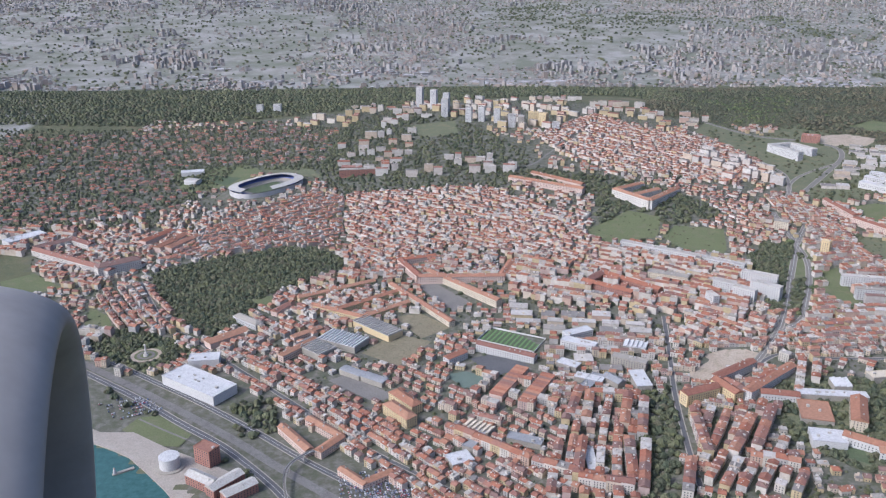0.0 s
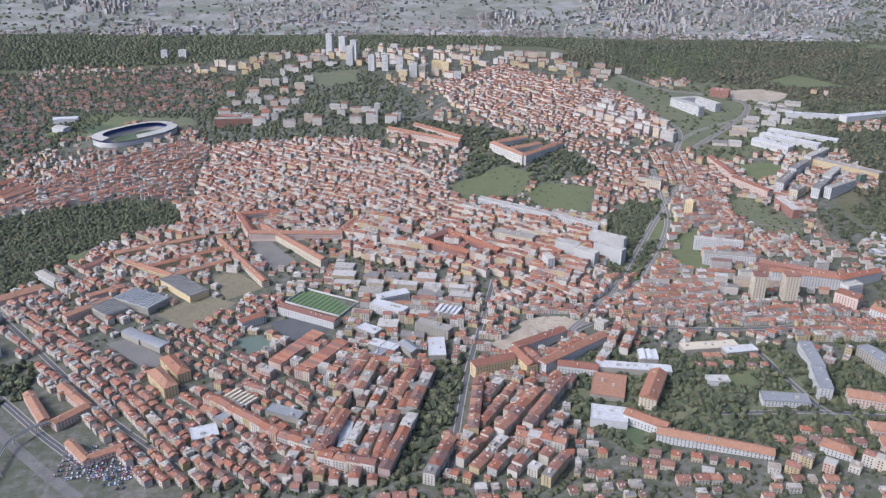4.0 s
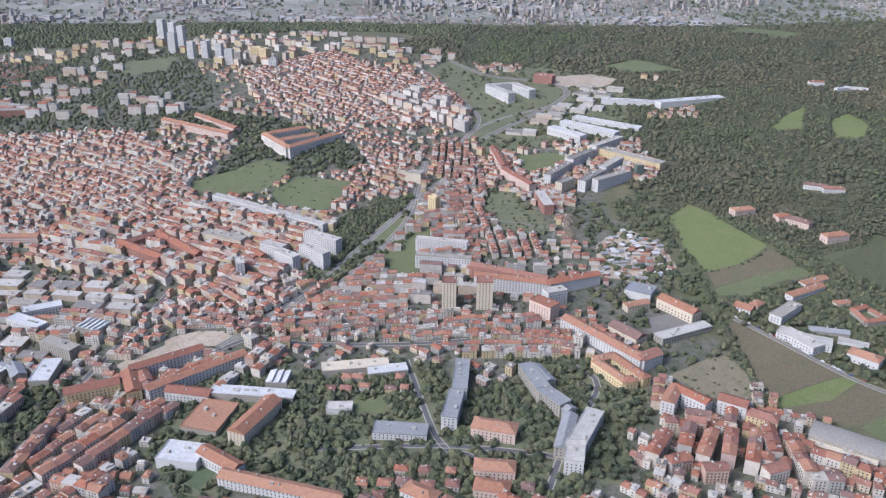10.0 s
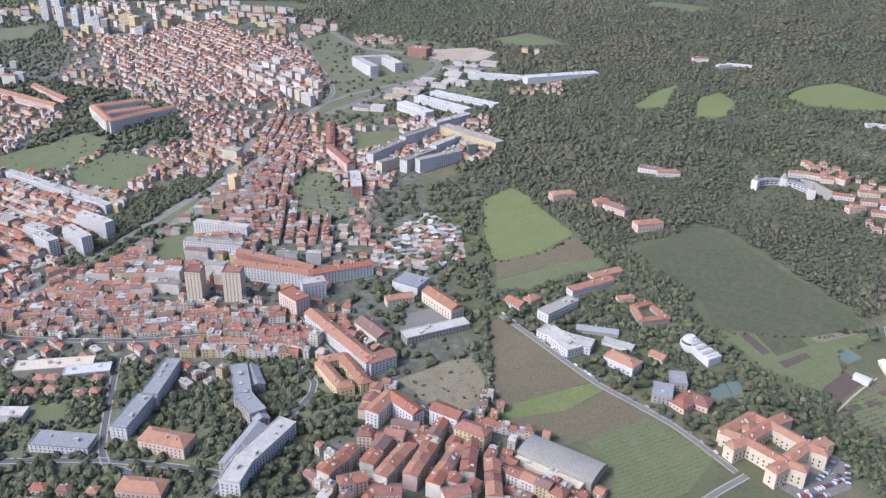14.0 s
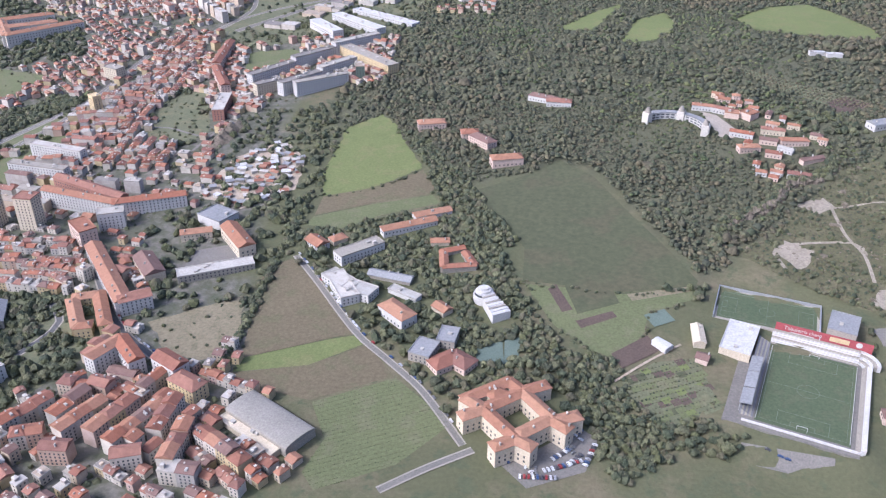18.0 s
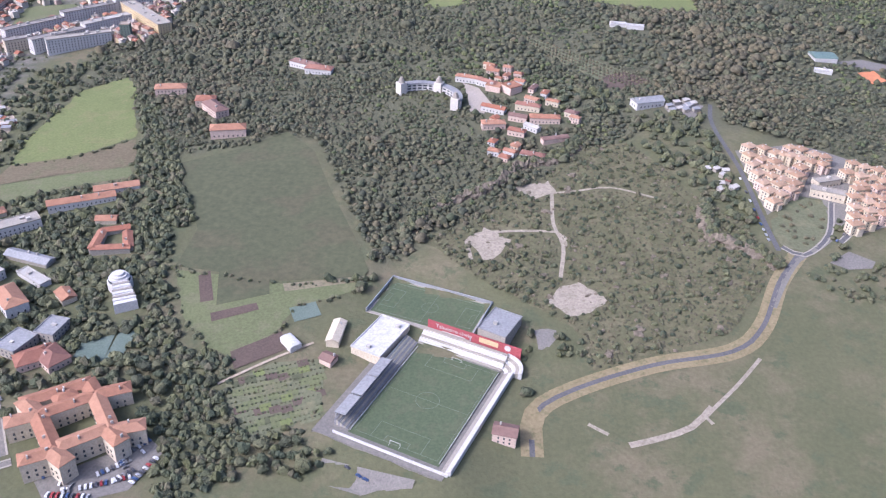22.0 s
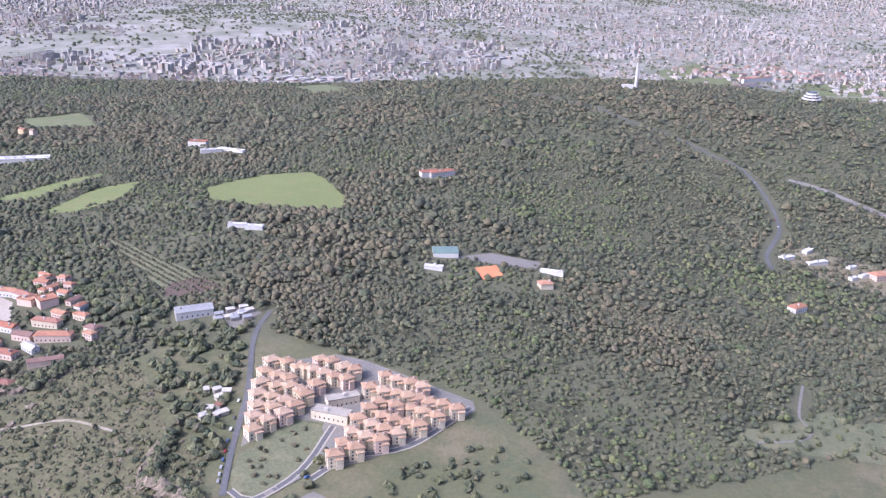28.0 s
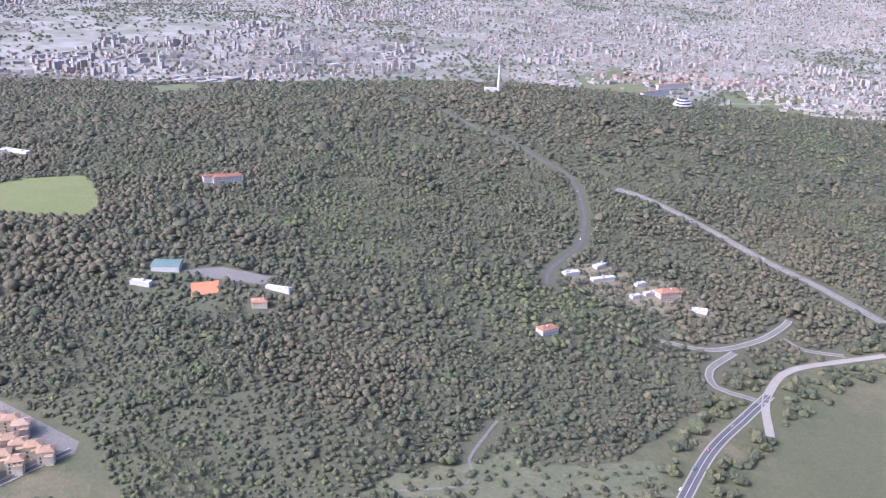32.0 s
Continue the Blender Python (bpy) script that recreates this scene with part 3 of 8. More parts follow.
def district(poly, along, style, own=False, seed=1, fill=0.84, label="", white=False, name="", mixed=0.0):
    """Rows of houses back to back, streets between them, wherever the plan is free."""
    rng = random.Random(seed)
    name = name or {"terrace": "town_house", "tall": "apartment_house", "low": "yard_house", "villa": "villa", "block": "apartment_block", "shed": "workshop"}[style]
    fronts, depths, heights, yard, street, block, kind = STYLES[style]
    cx, cy = sum(p[0] for p in poly) / len(poly), sum(p[1] for p in poly) / len(poly)
    reach = max(math.hypot(x - cx, y - cy) for x, y in poly)
    c, s = math.cos(along), math.sin(along)
    many = (Solid(), Solid(), Solid(), Solid())
    flats = Solid()
    flip, v = 0, -reach
    count = 0
    while v < reach:
        depth = rng.uniform(*depths)
        u = -reach + rng.uniform(0, 20)
        left = block * rng.uniform(0.7, 1.3)
        base_h = rng.uniform(*heights)
        while u < reach:
            l = rng.uniform(*fronts)
            bend = 4.0 * math.sin(u / 47 + v / 61 + seed)
            x, y = cx + c * (u + l / 2) - s * (v + bend + depth / 2), cy + s * (u + l / 2) + c * (v + bend + depth / 2)
            tilt = along + math.atan(4.0 / 47 * math.cos(u / 47 + v / 61 + seed))
            gap = 0.0 if style in ("terrace", "tall") else rng.uniform(0.5, 6.0)
            if inside(x, y, poly) and rng.random() < fill and is_free(oblong(x, y, max(2.0, l - 1), depth - 1, tilt)):
                h = max(heights[0], min(heights[1], base_h + rng.uniform(-1.2, 1.2)))
                z = min(ground(*p) for p in oblong(x, y, l, depth, tilt))
                one = kind if rng.random() >= mixed else "flat" if kind != "flat" else "terrace"
                solids = house_solids(rng, l, depth, h, one, own or (False if y < 600 else None))
                if own:
                    tone = "flat grey roof" if one == "flat" else "clay tiled roof"
                    ob = thing(name, x, y, z, tilt, label or "rendered town house with a " + tone, "house", "houses of the quarter")
                    part("wall", solids[0], white_own if white else wall_own, ob)
                    part("roof", solids[1], flat_own if one == "flat" else roof_own, ob)
                    part("glazing", solids[2], glass_dark, ob, kind="stuff")
                    for e in solids[3]:
                        part("roof_hut" if one == "flat" else "chimney", e, white_own, ob)
                else:
                    m = (math.cos(tilt), math.sin(tilt), x, y, z)
                    for k, (a, b) in enumerate(zip(many, solids[:3])):
                        (flats if k == 1 and one == "flat" else a).add(b, m)
                    for e in solids[3]:
                        many[3].add(e, m)
                take(oblong(x, y, l, depth, tilt))
                count += 1
            u += l + gap
            left -= l + gap
            if left < 0:
                u += street
                left = block * rng.uniform(0.7, 1.3)
        v += depth + (yard if flip % 2 == 0 else street)
        flip += 1
    if not own and many[0].v:
        ob = thing(name + "s", cx, cy, 0, 0, label or "rows of rendered town houses with clay roofs", "houses", kind="stuff")
        shift = Matrix.Translation((-cx, -cy, 0))
        for solid, nm, mat in ((many[0], "walls", white_many if white else wall_many), (many[1], "roofs", roof_many), (flats, "flat_roofs", flat_many), (many[2], "glazing", glass_dark), (many[3], "chimneys", white_many)):
            if solid.v:
                p = part(nm, solid, mat, ob, kind="stuff")
                p.matrix_basis = shift
    return count


def ball(level, seed, rough, flat=0.75):
    bm = bmesh.new()
    bmesh.ops.create_icosphere(bm, subdivisions=level, radius=1.0)
    for v in bm.verts:
        n = v.co.normalized()
        k = 1 + rough * noise.noise(n * 1.7 + Vector((seed * 7.3, 0, 0))) + rough * 0.7 * noise.noise(n * 4.1 + Vector((0, seed * 3.1, 0)))
        v.co = n * k
        v.co.z = max(-0.55, v.co.z) * flat
    out = np.array([v.co[:] for v in bm.verts]), np.array([[v.index for v in f.verts] for f in bm.faces if f.calc_center_median().z > -0.33])
    bm.free()
    return out


def crown(seed, level, blobs, leaves, tall=1.0):
    """A crown of uneven clumps with loose sprays of leaves round them."""
    rng = random.Random(seed)
    vs, fs, n = [], [], 0
    for b in range(blobs):
        v, f = ball(level, seed * 10 + b, 0.5)
        k = 1.0 if b == 0 else rng.uniform(0.5, 0.75)
        a = rng.uniform(0, 6.28)
        r = 0 if b == 0 else rng.uniform(0.45, 0.75)
        vs.append(v * (k, k, k * tall) + (r * math.cos(a), r * math.sin(a), 0.9 * tall + (0 if b == 0 else rng.uniform(-0.2, 0.45))))
        fs.append(f + n)
        n += len(v)
    for i in range(leaves):
        d = Vector((rng.gauss(0, 1), rng.gauss(0, 1), rng.gauss(0.25, 0.8))).normalized()
        p = Vector((d.x, d.y, d.z * 0.75 * tall + 0.9 * tall)) * rng.uniform(0.98, 1.12)
        size = rng.uniform(0.16, 0.34)
        tri = [p + Vector((rng.gauss(0, 1), rng.gauss(0, 1), rng.gauss(0, 0.7))).normalized() * size for _ in range(3)]
        vs.append(np.array([t[:] for t in tri]))
        fs.append(np.array([[n, n + 1, n + 2]]))
        n += 3
    return np.vstack(vs), np.vstack(fs)


def dome(seed, rings, leaves=0, tall=1.0, blobs=1, rough=0.3):
    """A small crown: uneven rings of leaf mass closing to a top, with side clumps and loose sprays."""
    rng = random.Random(seed)
    vs, fs = [], []
    for b in range(blobs):
        k = 1.0 if b == 0 else rng.uniform(0.5, 0.7)
        a0, r0 = rng.uniform(0, 6.28), 0.0 if b == 0 else rng.uniform(0.6, 0.85)
        ox, oy, oz = r0 * math.cos(a0), r0 * math.sin(a0), (0.0 if b == 0 else rng.uniform(-0.05, 0.3) * tall)
        start = []
        for n, r, z in rings:
            start.append((len(vs), n))
            shift = rng.uniform(0, 6.28)
            for q in range(n):
                e = k * r * (1 + rng.uniform(-rough, rough))
                vs.append((ox + e * math.cos(6.2832 * q / n + shift * 0.1 + z), oy + e * math.sin(6.2832 * q / n + shift * 0.1 + z), oz + k * tall * (z + rng.uniform(-rough, rough) * 0.35)))
        for (s0, n0), (s1, n1) in zip(start, start[1:]):
            i = j = 0
            while i < n0 or j < n1:
                if j >= n1 or (i < n0 and (i + 0.5) / n0 <= (j + 0.5) / n1):
                    fs.append((s0 + i % n0, s0 + (i + 1) % n0, s1 + j % n1))
                    i += 1
                else:
                    fs.append((s0 + i % n0, s1 + (j + 1) % n1, s1 + j % n1))
                    j += 1
        s1, n1 = start[-1]
        vs.append((ox, oy, oz + k * tall * (rings[-1][2] + 0.18)))
        fs += [(s1 + q, s1 + (q + 1) % n1, len(vs) - 1) for q in range(n1)]
    for i in range(leaves):
        a, z = rng.uniform(0, 6.28), rng.uniform(0.3, 1.4)
        r = 1.02 * math.sqrt(max(0.05, 1 - ((z - 0.6) / 1.05) ** 2))
        c = Vector((r * math.cos(a), r * math.sin(a), z * tall))
        n = len(vs)
        vs += [tuple(c + Vector((rng.gauss(0, 1), rng.gauss(0, 1), rng.gauss(0, 0.6))).normalized() * rng.uniform(0.14, 0.3)) for _ in range(3)]
        fs.append((n, n + 1, n + 2))
    return np.array(vs), np.array(fs)


PLAIN = ((6, 0.92, 0.3), (6, 0.88, 0.85), (3, 0.4, 1.25))
SMALL = ((5, 0.95, 0.3), (4, 0.66, 0.95))
NEAR_CROWNS = [dome(i, PLAIN, 9, t, 4, 0.36) for i, t in enumerate((1.0, 1.15, 0.9, 1.25, 1.0, 1.1, 0.85))]
MID_CROWNS = [dome(20 + i, SMALL, 5, t, 3, 0.36) for i, t in enumerate((1.0, 1.15, 0.9, 1.2, 1.0, 1.1))]
FAR_CROWNS = [dome(40 + i, PLAIN, 0, t) for i, t in enumerate((0.9, 1.0, 0.8, 1.1, 1.2))]
TINY_CROWNS = [dome(50 + i, SMALL, 0, t) for i, t in enumerate((0.9, 1.0, 0.8, 1.15))]


def joined(name, points, sizes, crowns, material, label, category="trees", seed=1, low=1.0, lift=0.0):
    """Many crowns as one mesh."""
    if len(points) == 0:
        return None
    rs = np.random.RandomState(seed)
    pick = rs.randint(0, len(crowns), len(points))
    turn = rs.uniform(0, 6.2832, len(points))
    V, F, n = [], [], 0
    z = height(points[:, 0], points[:, 1]) + lift
    for k, (v, f) in enumerate(crowns):
        i = np.nonzero(pick == k)[0]
        if not len(i):
            continue
        c, s, r = np.cos(turn[i])[:, None], np.sin(turn[i])[:, None], sizes[i][:, None]
        x = (c * v[:, 0] - s * v[:, 1]) * r + points[i, 0][:, None]
        y = (s * v[:, 0] + c * v[:, 1]) * r + points[i, 1][:, None]
        h = v[:, 2] * r * low * rs.uniform(0.85, 1.25, len(i))[:, None] + z[i][:, None] - 0.1
        V.append(np.stack([x, y, h], -1).reshape(-1, 3))
        F.append((f[None] + (np.arange(len(i)) * len(v))[:, None, None]).reshape(-1, 3) + n)
        n += len(i) * len(v)
    V, F = np.vstack(V), np.vstack(F)
    me = bpy.data.meshes.new(name)
    me.vertices.add(len(V))
    me.vertices.foreach_set("co", V.astype(np.float32).ravel())
    me.loops.add(3 * len(F))
    me.loops.foreach_set("vertex_index", F.astype(np.int32).ravel())
    me.polygons.add(len(F))
    me.polygons.foreach_set("loop_start", np.arange(0, 3 * len(F), 3, dtype=np.int32))
    me.polygons.foreach_set("use_smooth", np.full(len(F), crowns is not NEAR_CROWNS and crowns is not MID_CROWNS))
    me.update(calc_edges=True)
    me.materials.append(material)
    return tagged(new(name, me), label, category, kind="stuff")


def sown(poly, spacing, seed, keep=1.0, clear=True):
    """Points strewn over a polygon, about that far apart, off whatever is taken."""
    rs = np.random.RandomState(seed)
    xs, ys = [p[0] for p in poly], [p[1] for p in poly]
    gx, gy = np.meshgrid(np.arange(min(xs), max(xs), spacing), np.arange(min(ys), max(ys), spacing * 0.87))
    gx = gx + (np.arange(gx.shape[0]) % 2)[:, None] * spacing / 2 + rs.uniform(-0.42, 0.42, gx.shape) * spacing
    gy = gy + rs.uniform(-0.42, 0.42, gy.shape) * spacing
    p = np.stack([gx.ravel(), gy.ravel()], -1)
    ok = inside(p[:, 0], p[:, 1], poly) & (rs.uniform(size=len(p)) < keep)
    if clear:
        i, j = ((p[:, 0] - X0) / 2).astype(int), ((p[:, 1] - Y0) / 2).astype(int)
        on = (i >= 0) & (i < NX) & (j >= 0) & (j < NY)
        t = np.zeros(len(p), bool)
        t[on] = taken[j[on], i[on]]
        ok &= ~t
    return p[ok]


def wood(poly, spacing, seed, crowns, material, label, keep=1.0, size=0.62, name="woodland", clear=True):
    p = sown(poly, spacing, seed, keep, clear)
    rs = np.random.RandomState(seed + 5)
    return joined(name, p, spacing * size * rs.uniform(0.7, 1.3, len(p)), crowns, material, label, seed=seed)


def tree(x, y, size, seed, label="broad-leaved tree with a full green crown"):
    rng = random.Random(seed)
    ob = thing("tree", x, y, ground(x, y), rng.uniform(0, 6.28), label, "tree", "single trees")
    s = Solid()
    s.tube(0, 0, -0.4, size * 0.7, size * 0.13, size * 0.07, 6)
    for k in range(3):
        a = k * 2.1 + seed
        s.tube(0, 0, size * 0.45, size * 1.1, size * 0.06, size * 0.02, 4, math.cos(a) * size * 0.5, math.sin(a) * size * 0.5)
    part("trunk", s, bark, ob)
    v, f = OWN_CROWNS[seed % len(OWN_CROWNS)]
    me = OWN_MESHES.get((seed % len(OWN_CROWNS)))
    if me is None:
        me = bpy.data.meshes.new("crown")
        me.from_pydata([tuple(q) for q in v], [], [tuple(q) for q in f])
        me.materials.append(leaf_own)
        OWN_MESHES[seed % len(OWN_CROWNS)] = me
    o = new("crown", me)
    o.parent = ob
    o.matrix_basis = Matrix.Diagonal((size, size, size, 1))
    return ob


OWN_CROWNS = [crown(80 + i, 1, 4, 50, t) for i, t in enumerate((1.0, 1.2, 0.9, 1.4, 1.05, 1.1))]
OWN_MESHES = {}

# ---- fields, yards and roads ----
QUAY_LINE = [(-290, 508), (-229, 470), (-211, 461), (-198, 453), (-179, 434), (-164, 418), (-146, 396), (-118, 396), (-128, 436), (-152, 450), (-178, 464), (-205, 482), (-227, 482), (-290, 520)]
field("hay_field", [(546, 726), (567, 746), (578, 730), (586, 707), (601, 667), (575, 643), (548, 633), (542, 658)], hay, "sloping hay field of fresh yellow-green grass", lift=0.16)
field("ploughed_field", [(548, 633), (575, 643), (602, 665), (611, 643), (608, 636), (580, 627), (547, 611)], soil, "bare brown ploughed strip between green crops", lift=0.16)
field("crop_field", [(547, 610), (580, 625), (610, 635), (616, 626), (587, 614), (564, 598), (544, 601)], grass, "narrow strip of green crop", lift=0.16)
field("crop_field", [(635, 641), (661, 657), (683, 677), (702, 657), (717, 621), (737, 579), (745, 559), (743, 554), (709, 549), (661, 555), (662, 583), (644, 620)], crop, "broad field of dark young crop with a reddish track", lift=0.16)
field("meadow", [(662, 553), (709, 547), (743, 552), (743, 546), (732, 540), (719, 533), (716, 522), (708, 509), (701, 501), (689, 507), (676, 521), (668, 538)], grass, "rough green meadow with small garden plots", lift=0.16)
field("garden_plot", [(673, 549), (677, 553), (684, 534), (679, 532)], dug_soil, "dark dug garden plot in the meadow", lift=0.3)
field("garden_plot", [(685, 526), (702, 534), (704, 530), (687, 521)], dug_soil, "dark dug garden plot in the meadow", lift=0.3)
field("garden_plot", [(681, 552), (701, 560), (706, 540), (686, 531)], crop, "green garden plot planted in rows", lift=0.3)
field("ploughed_field", [(533, 559), (545, 568), (560, 549), (587, 510), (577, 507), (540, 490), (538, 510)], soil, "long brown ploughed field beside the tree-lined lane", lift=0.16)
field("crop_field", [(540, 490), (577, 506), (587, 509), (592, 504), (570, 488), (539, 481)], hay, "strip of green crop across the brown field", lift=0.16)
field("ploughed_field", [(540, 481), (570, 488), (593, 503), (607, 484), (575, 467), (554, 472), (537, 476)], soil, "brown ploughed field beside the tree-lined lane", lift=0.16)
field("crop_field", [(576, 466), (608, 483), (633, 459), (614, 436), (586, 421), (580, 429), (585, 447)], grass, "green field with faint rows of vines", lift=0.16)
field("rough_ground", [(492, 513), (528, 535), (534, 513), (532, 492), (521, 487), (505, 493)], dry_verge, "rough yellow-green waste ground", lift=0.16)
field("allotment", [(702, 488), (717, 501), (736, 505), (738, 489), (740, 474), (718, 464), (707, 474)], meadow, "allotment gardens with many small green plots", lift=0.16)
field("track_ground", [(699, 505), (716, 518), (721, 509), (703, 496)], dug_soil, "dark red cinder ground edged with white", lift=0.3)
field("lawn", [(145, 828), (182, 861), (203, 882), (234, 862), (219, 809), (187, 801), (162, 798)], grass, "large sloping lawn below the palace", lift=0.16)
field("lawn", [(224, 811), (243, 837), (290, 824), (280, 779), (267, 753), (251, 766), (229, 787)], grass, "large sloping lawn below the palace", lift=0.16)
field("park_lawn", [(319, 731), (334, 751), (344, 739), (330, 705), (318, 696)], grass, "steep grassy verge beside the valley road", lift=0.16)
field("park_lawn", [(327, 650), (330, 685), (340, 685), (346, 713), (363, 722), (353, 674), (351, 648), (340, 640)], grass, "small park lawn with curving paths", lift=0.16)
field("bare_ground", [(197, 569), (209, 577), (229, 579), (242, 568), (229, 556), (209, 549)], dirt, "sandy bare building ground", lift=0.16)
field("bare_ground", [(177, 543), (203, 567), (221, 573), (236, 565), (226, 551), (205, 545), (186, 530)], dirt, "sandy bare building ground", lift=0.16)
field("parade_ground", [(-35, 735), (-21, 740), (24, 680), (9, 662)], pale_road, "grey paved parade ground", lift=0.16)
field("yard", [(-64, 592), (-39, 625), (-9, 609), (-34, 570)], dry_verge, "fenced yard of dry yellow grass", lift=0.16)
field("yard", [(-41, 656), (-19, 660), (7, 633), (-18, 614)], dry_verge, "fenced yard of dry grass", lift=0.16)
field("green_bank", [(-214, 485), (-208, 500), (-195, 503), (-166, 479), (-170, 465), (-190, 467)], grass, "green riverside lawn with crossing paths", lift=0.5)
road("park_path", [(-207, 498), (-182, 482), (-157, 467)], 1.5, "pale path across the riverside lawn", pale_road, kerb=False, lift=0.75)
quay = Solid()
quay.hull([(x, y, -3.5) for x, y in QUAY_LINE], [(x, y, 1.25) for x, y in QUAY_LINE])
tagged(new("quay", quay.mesh("quay", paving)), "sandy paved riverside esplanade with a straight stone edge", "quay", kind="structure")
take(QUAY_LINE)
field("square", [(-279, 621), (-255, 631), (-219, 620), (-205, 572), (-233, 568), (-266, 586)], grass, "formal garden square round a statue", lift=0.16)
field("formal_garden", [(-420, 738), (-397, 759), (-356, 725), (-376, 712), (-399, 705)], grass, "formal garden with clipped hedges", lift=0.16)
field("lawn", [(-312, 681), (-291, 664), (-276, 636), (-290, 631), (-306, 653)], grass, "small city lawn", lift=0.16)
field("meadow", [(836, 923), (869, 957), (908, 967), (927, 937), (941, 903), (941, 877), (894, 879), (848, 895)], hay, "large bright green meadow in the woods", lift=0.16)
field("meadow", [(689, 908), (723, 953), (745, 971), (755, 983), (736, 939), (719, 904)], hay, "bright green clearing in the woods", lift=0.16)
field("meadow", [(739, 873), (757, 928), (783, 944), (787, 911), (765, 873)], hay, "pale green sports field in the woods", lift=0.16)
field("meadow", [(817, 1421), (855, 1484), (903, 1348), (861, 1319)], grass, "distant green clearing", lift=0.16)
field("meadow", [(582, 1194), (630, 1222), (674, 1151), (607, 1151)], grass, "grassy clearing beside the building site", lift=0.16)
field("meadow", [(1510, 2254), (1638, 2389), (1711, 2279), (1620, 2080), (1479, 1988)], grass, "distant grassy hilltop", lift=0.16)
field("meadow", [(1793, 2130), (1949, 2231), (1953, 2024), (1884, 1894), (1723, 1835)], grass, "distant grassy hilltop", lift=0.16)
field("road_verge", [(353, 1167), (383, 1092), (412, 990), (398, 915), (430, 950), (463, 972), (498, 1035), (512, 1082), (486, 1118), (432, 1150), (385, 1225)], meadow, "open grassy slope inside the bends of the hill road", lift=0.16)
field("building_ground", [(500, 1110), (520, 1095), (560, 1090), (590, 1120), (560, 1150), (515, 1145)], dirt, "bare sandy ground beside the hill road", lift=0.2)
field("garden_green", [(440, 873), (472, 880), (491, 867), (470, 838), (447, 825)], grass, "green garden inside the apartment rows", lift=0.16)
field("grass_slope", [(404, 777), (422, 789), (436, 756), (449, 730), (455, 714), (435, 701), (413, 718)], meadow, "open grassy slope below the apartment rows", lift=0.16)
road("slope_lane", [(403, 727), (422, 728), (448, 715), (457, 721), (451, 692)], 2.0, "pale lane looping over the slope", pale_road, kerb=False)
field("shack_ground", [(481, 682), (509, 708), (527, 679), (530, 640), (504, 617), (475, 631)], dirt, "sandy terraces with shacks and plots", lift=0.16, free=True)
field("woodland_glade", [(1124, 632), (1136, 645), (1160, 655), (1182, 668), (1195, 660), (1242, 672), (1245, 651), (1190, 630)], meadow, "green glade with bushes round the footpath", lift=0.16)
field("plaza", [(776, 741), (786, 734), (795, 712), (790, 702), (782, 704), (780, 722)], paving, "pale paved court beside the seminary", lift=0.2)
field("ploughed_field", [(860, 753), (874, 762), (890, 750), (871, 738), (862, 739)], dug_soil, "dark ploughed plot above the white hall", lift=0.25)
field("depot_yard", [(892, 718), (904, 729), (916, 721), (908, 705), (895, 708)], pale_road, "pale depot yard beside the estate road", lift=0.2)
field("hamlet_ground", [(1234, 858), (1262, 834), (1293, 825), (1326, 832), (1324, 866), (1300, 880), (1262, 892), (1242, 878)], dry_verge, "worn sandy ground of a hamlet in the valley", lift=0.16, free=True)
for k, (x, y) in enumerate(sown([(703, 487), (717, 500), (736, 504), (738, 489), (739, 474), (718, 467), (708, 474)], 4.6, 61, 1.0, False)):
    field("garden_plot", oblong(float(x), float(y), 4.2, 3.4, 0.45), (grass, crop, dug_soil, hay, grass, meadow)[(k * 5 + k // 3) % 6], "small allotment plot", lift=0.24 + 0.02 * (k % 5), free=True)
field("car_strip", [(744, 457), (776, 449), (774, 441), (742, 449)], pale_road, "paved strip of parked cars outside the ground", lift=0.2)
field("yellow_strip", [(710, 547), (744, 555), (745, 552), (712, 542)], dry_verge, "dry yellow strip at the field's edge", lift=0.34, free=True)
road("garden_path", [(699, 488), (714, 501), (730, 513)], 1.1, "pale path beside the allotments", dirt, kerb=False, lift=0.4)
road("upper_road", [(49, 1074), (104, 1037), (146, 1094), (214, 1200)], 3.0, "pale road over the hill", pale_road, kerb=False)
road("upper_road", [(161, 1101), (190, 1022), (231, 993)], 2.6, "pale road over the open ground", pale_road, kerb=False)
field("sports_ground", [(-366, 1105), (-272, 1125), (-240, 1090), (-257, 1053), (-274, 1025), (-326, 1011)], grass, "green sports ground beside the oval stadium", lift=0.16)
field("training_pitch", [(-310, 1060), (-300, 1078), (-263, 1064), (-276, 1033)], turf, "training pitch beside the oval stadium", lift=0.3)
field("hill_green", [(-242, 1104), (-187, 1107), (-154, 1046), (-175, 1052), (-198, 1071), (-232, 1072)], meadow, "green slope behind the oval stadium", lift=0.16)
field("hill_green", [(-53, 1272), (19, 1280), (22, 1204), (-28, 1193)], meadow, "green slope below the tower blocks", lift=0.16)
field("quarry_floor", [(787, 584), (794, 593), (807, 585), (801, 573), (795, 569)], rubble, "pale bare floor of an old quarry", lift=0.3)
field("quarry_floor", [(806, 627), (825, 634), (828, 624), (818, 619)], rubble, "pale rubble ledge of an old quarry", lift=0.3)
field("quarry_floor", [(826, 553), (835, 559), (847, 548), (840, 540), (831, 537), (822, 545)], rubble, "pale broken rubble ground", lift=0.3)
field("bare_ground", [(819, 515), (816, 527), (825, 530), (824, 521)], pale_road, "grey paved yard beside the stadium", lift=0.16)
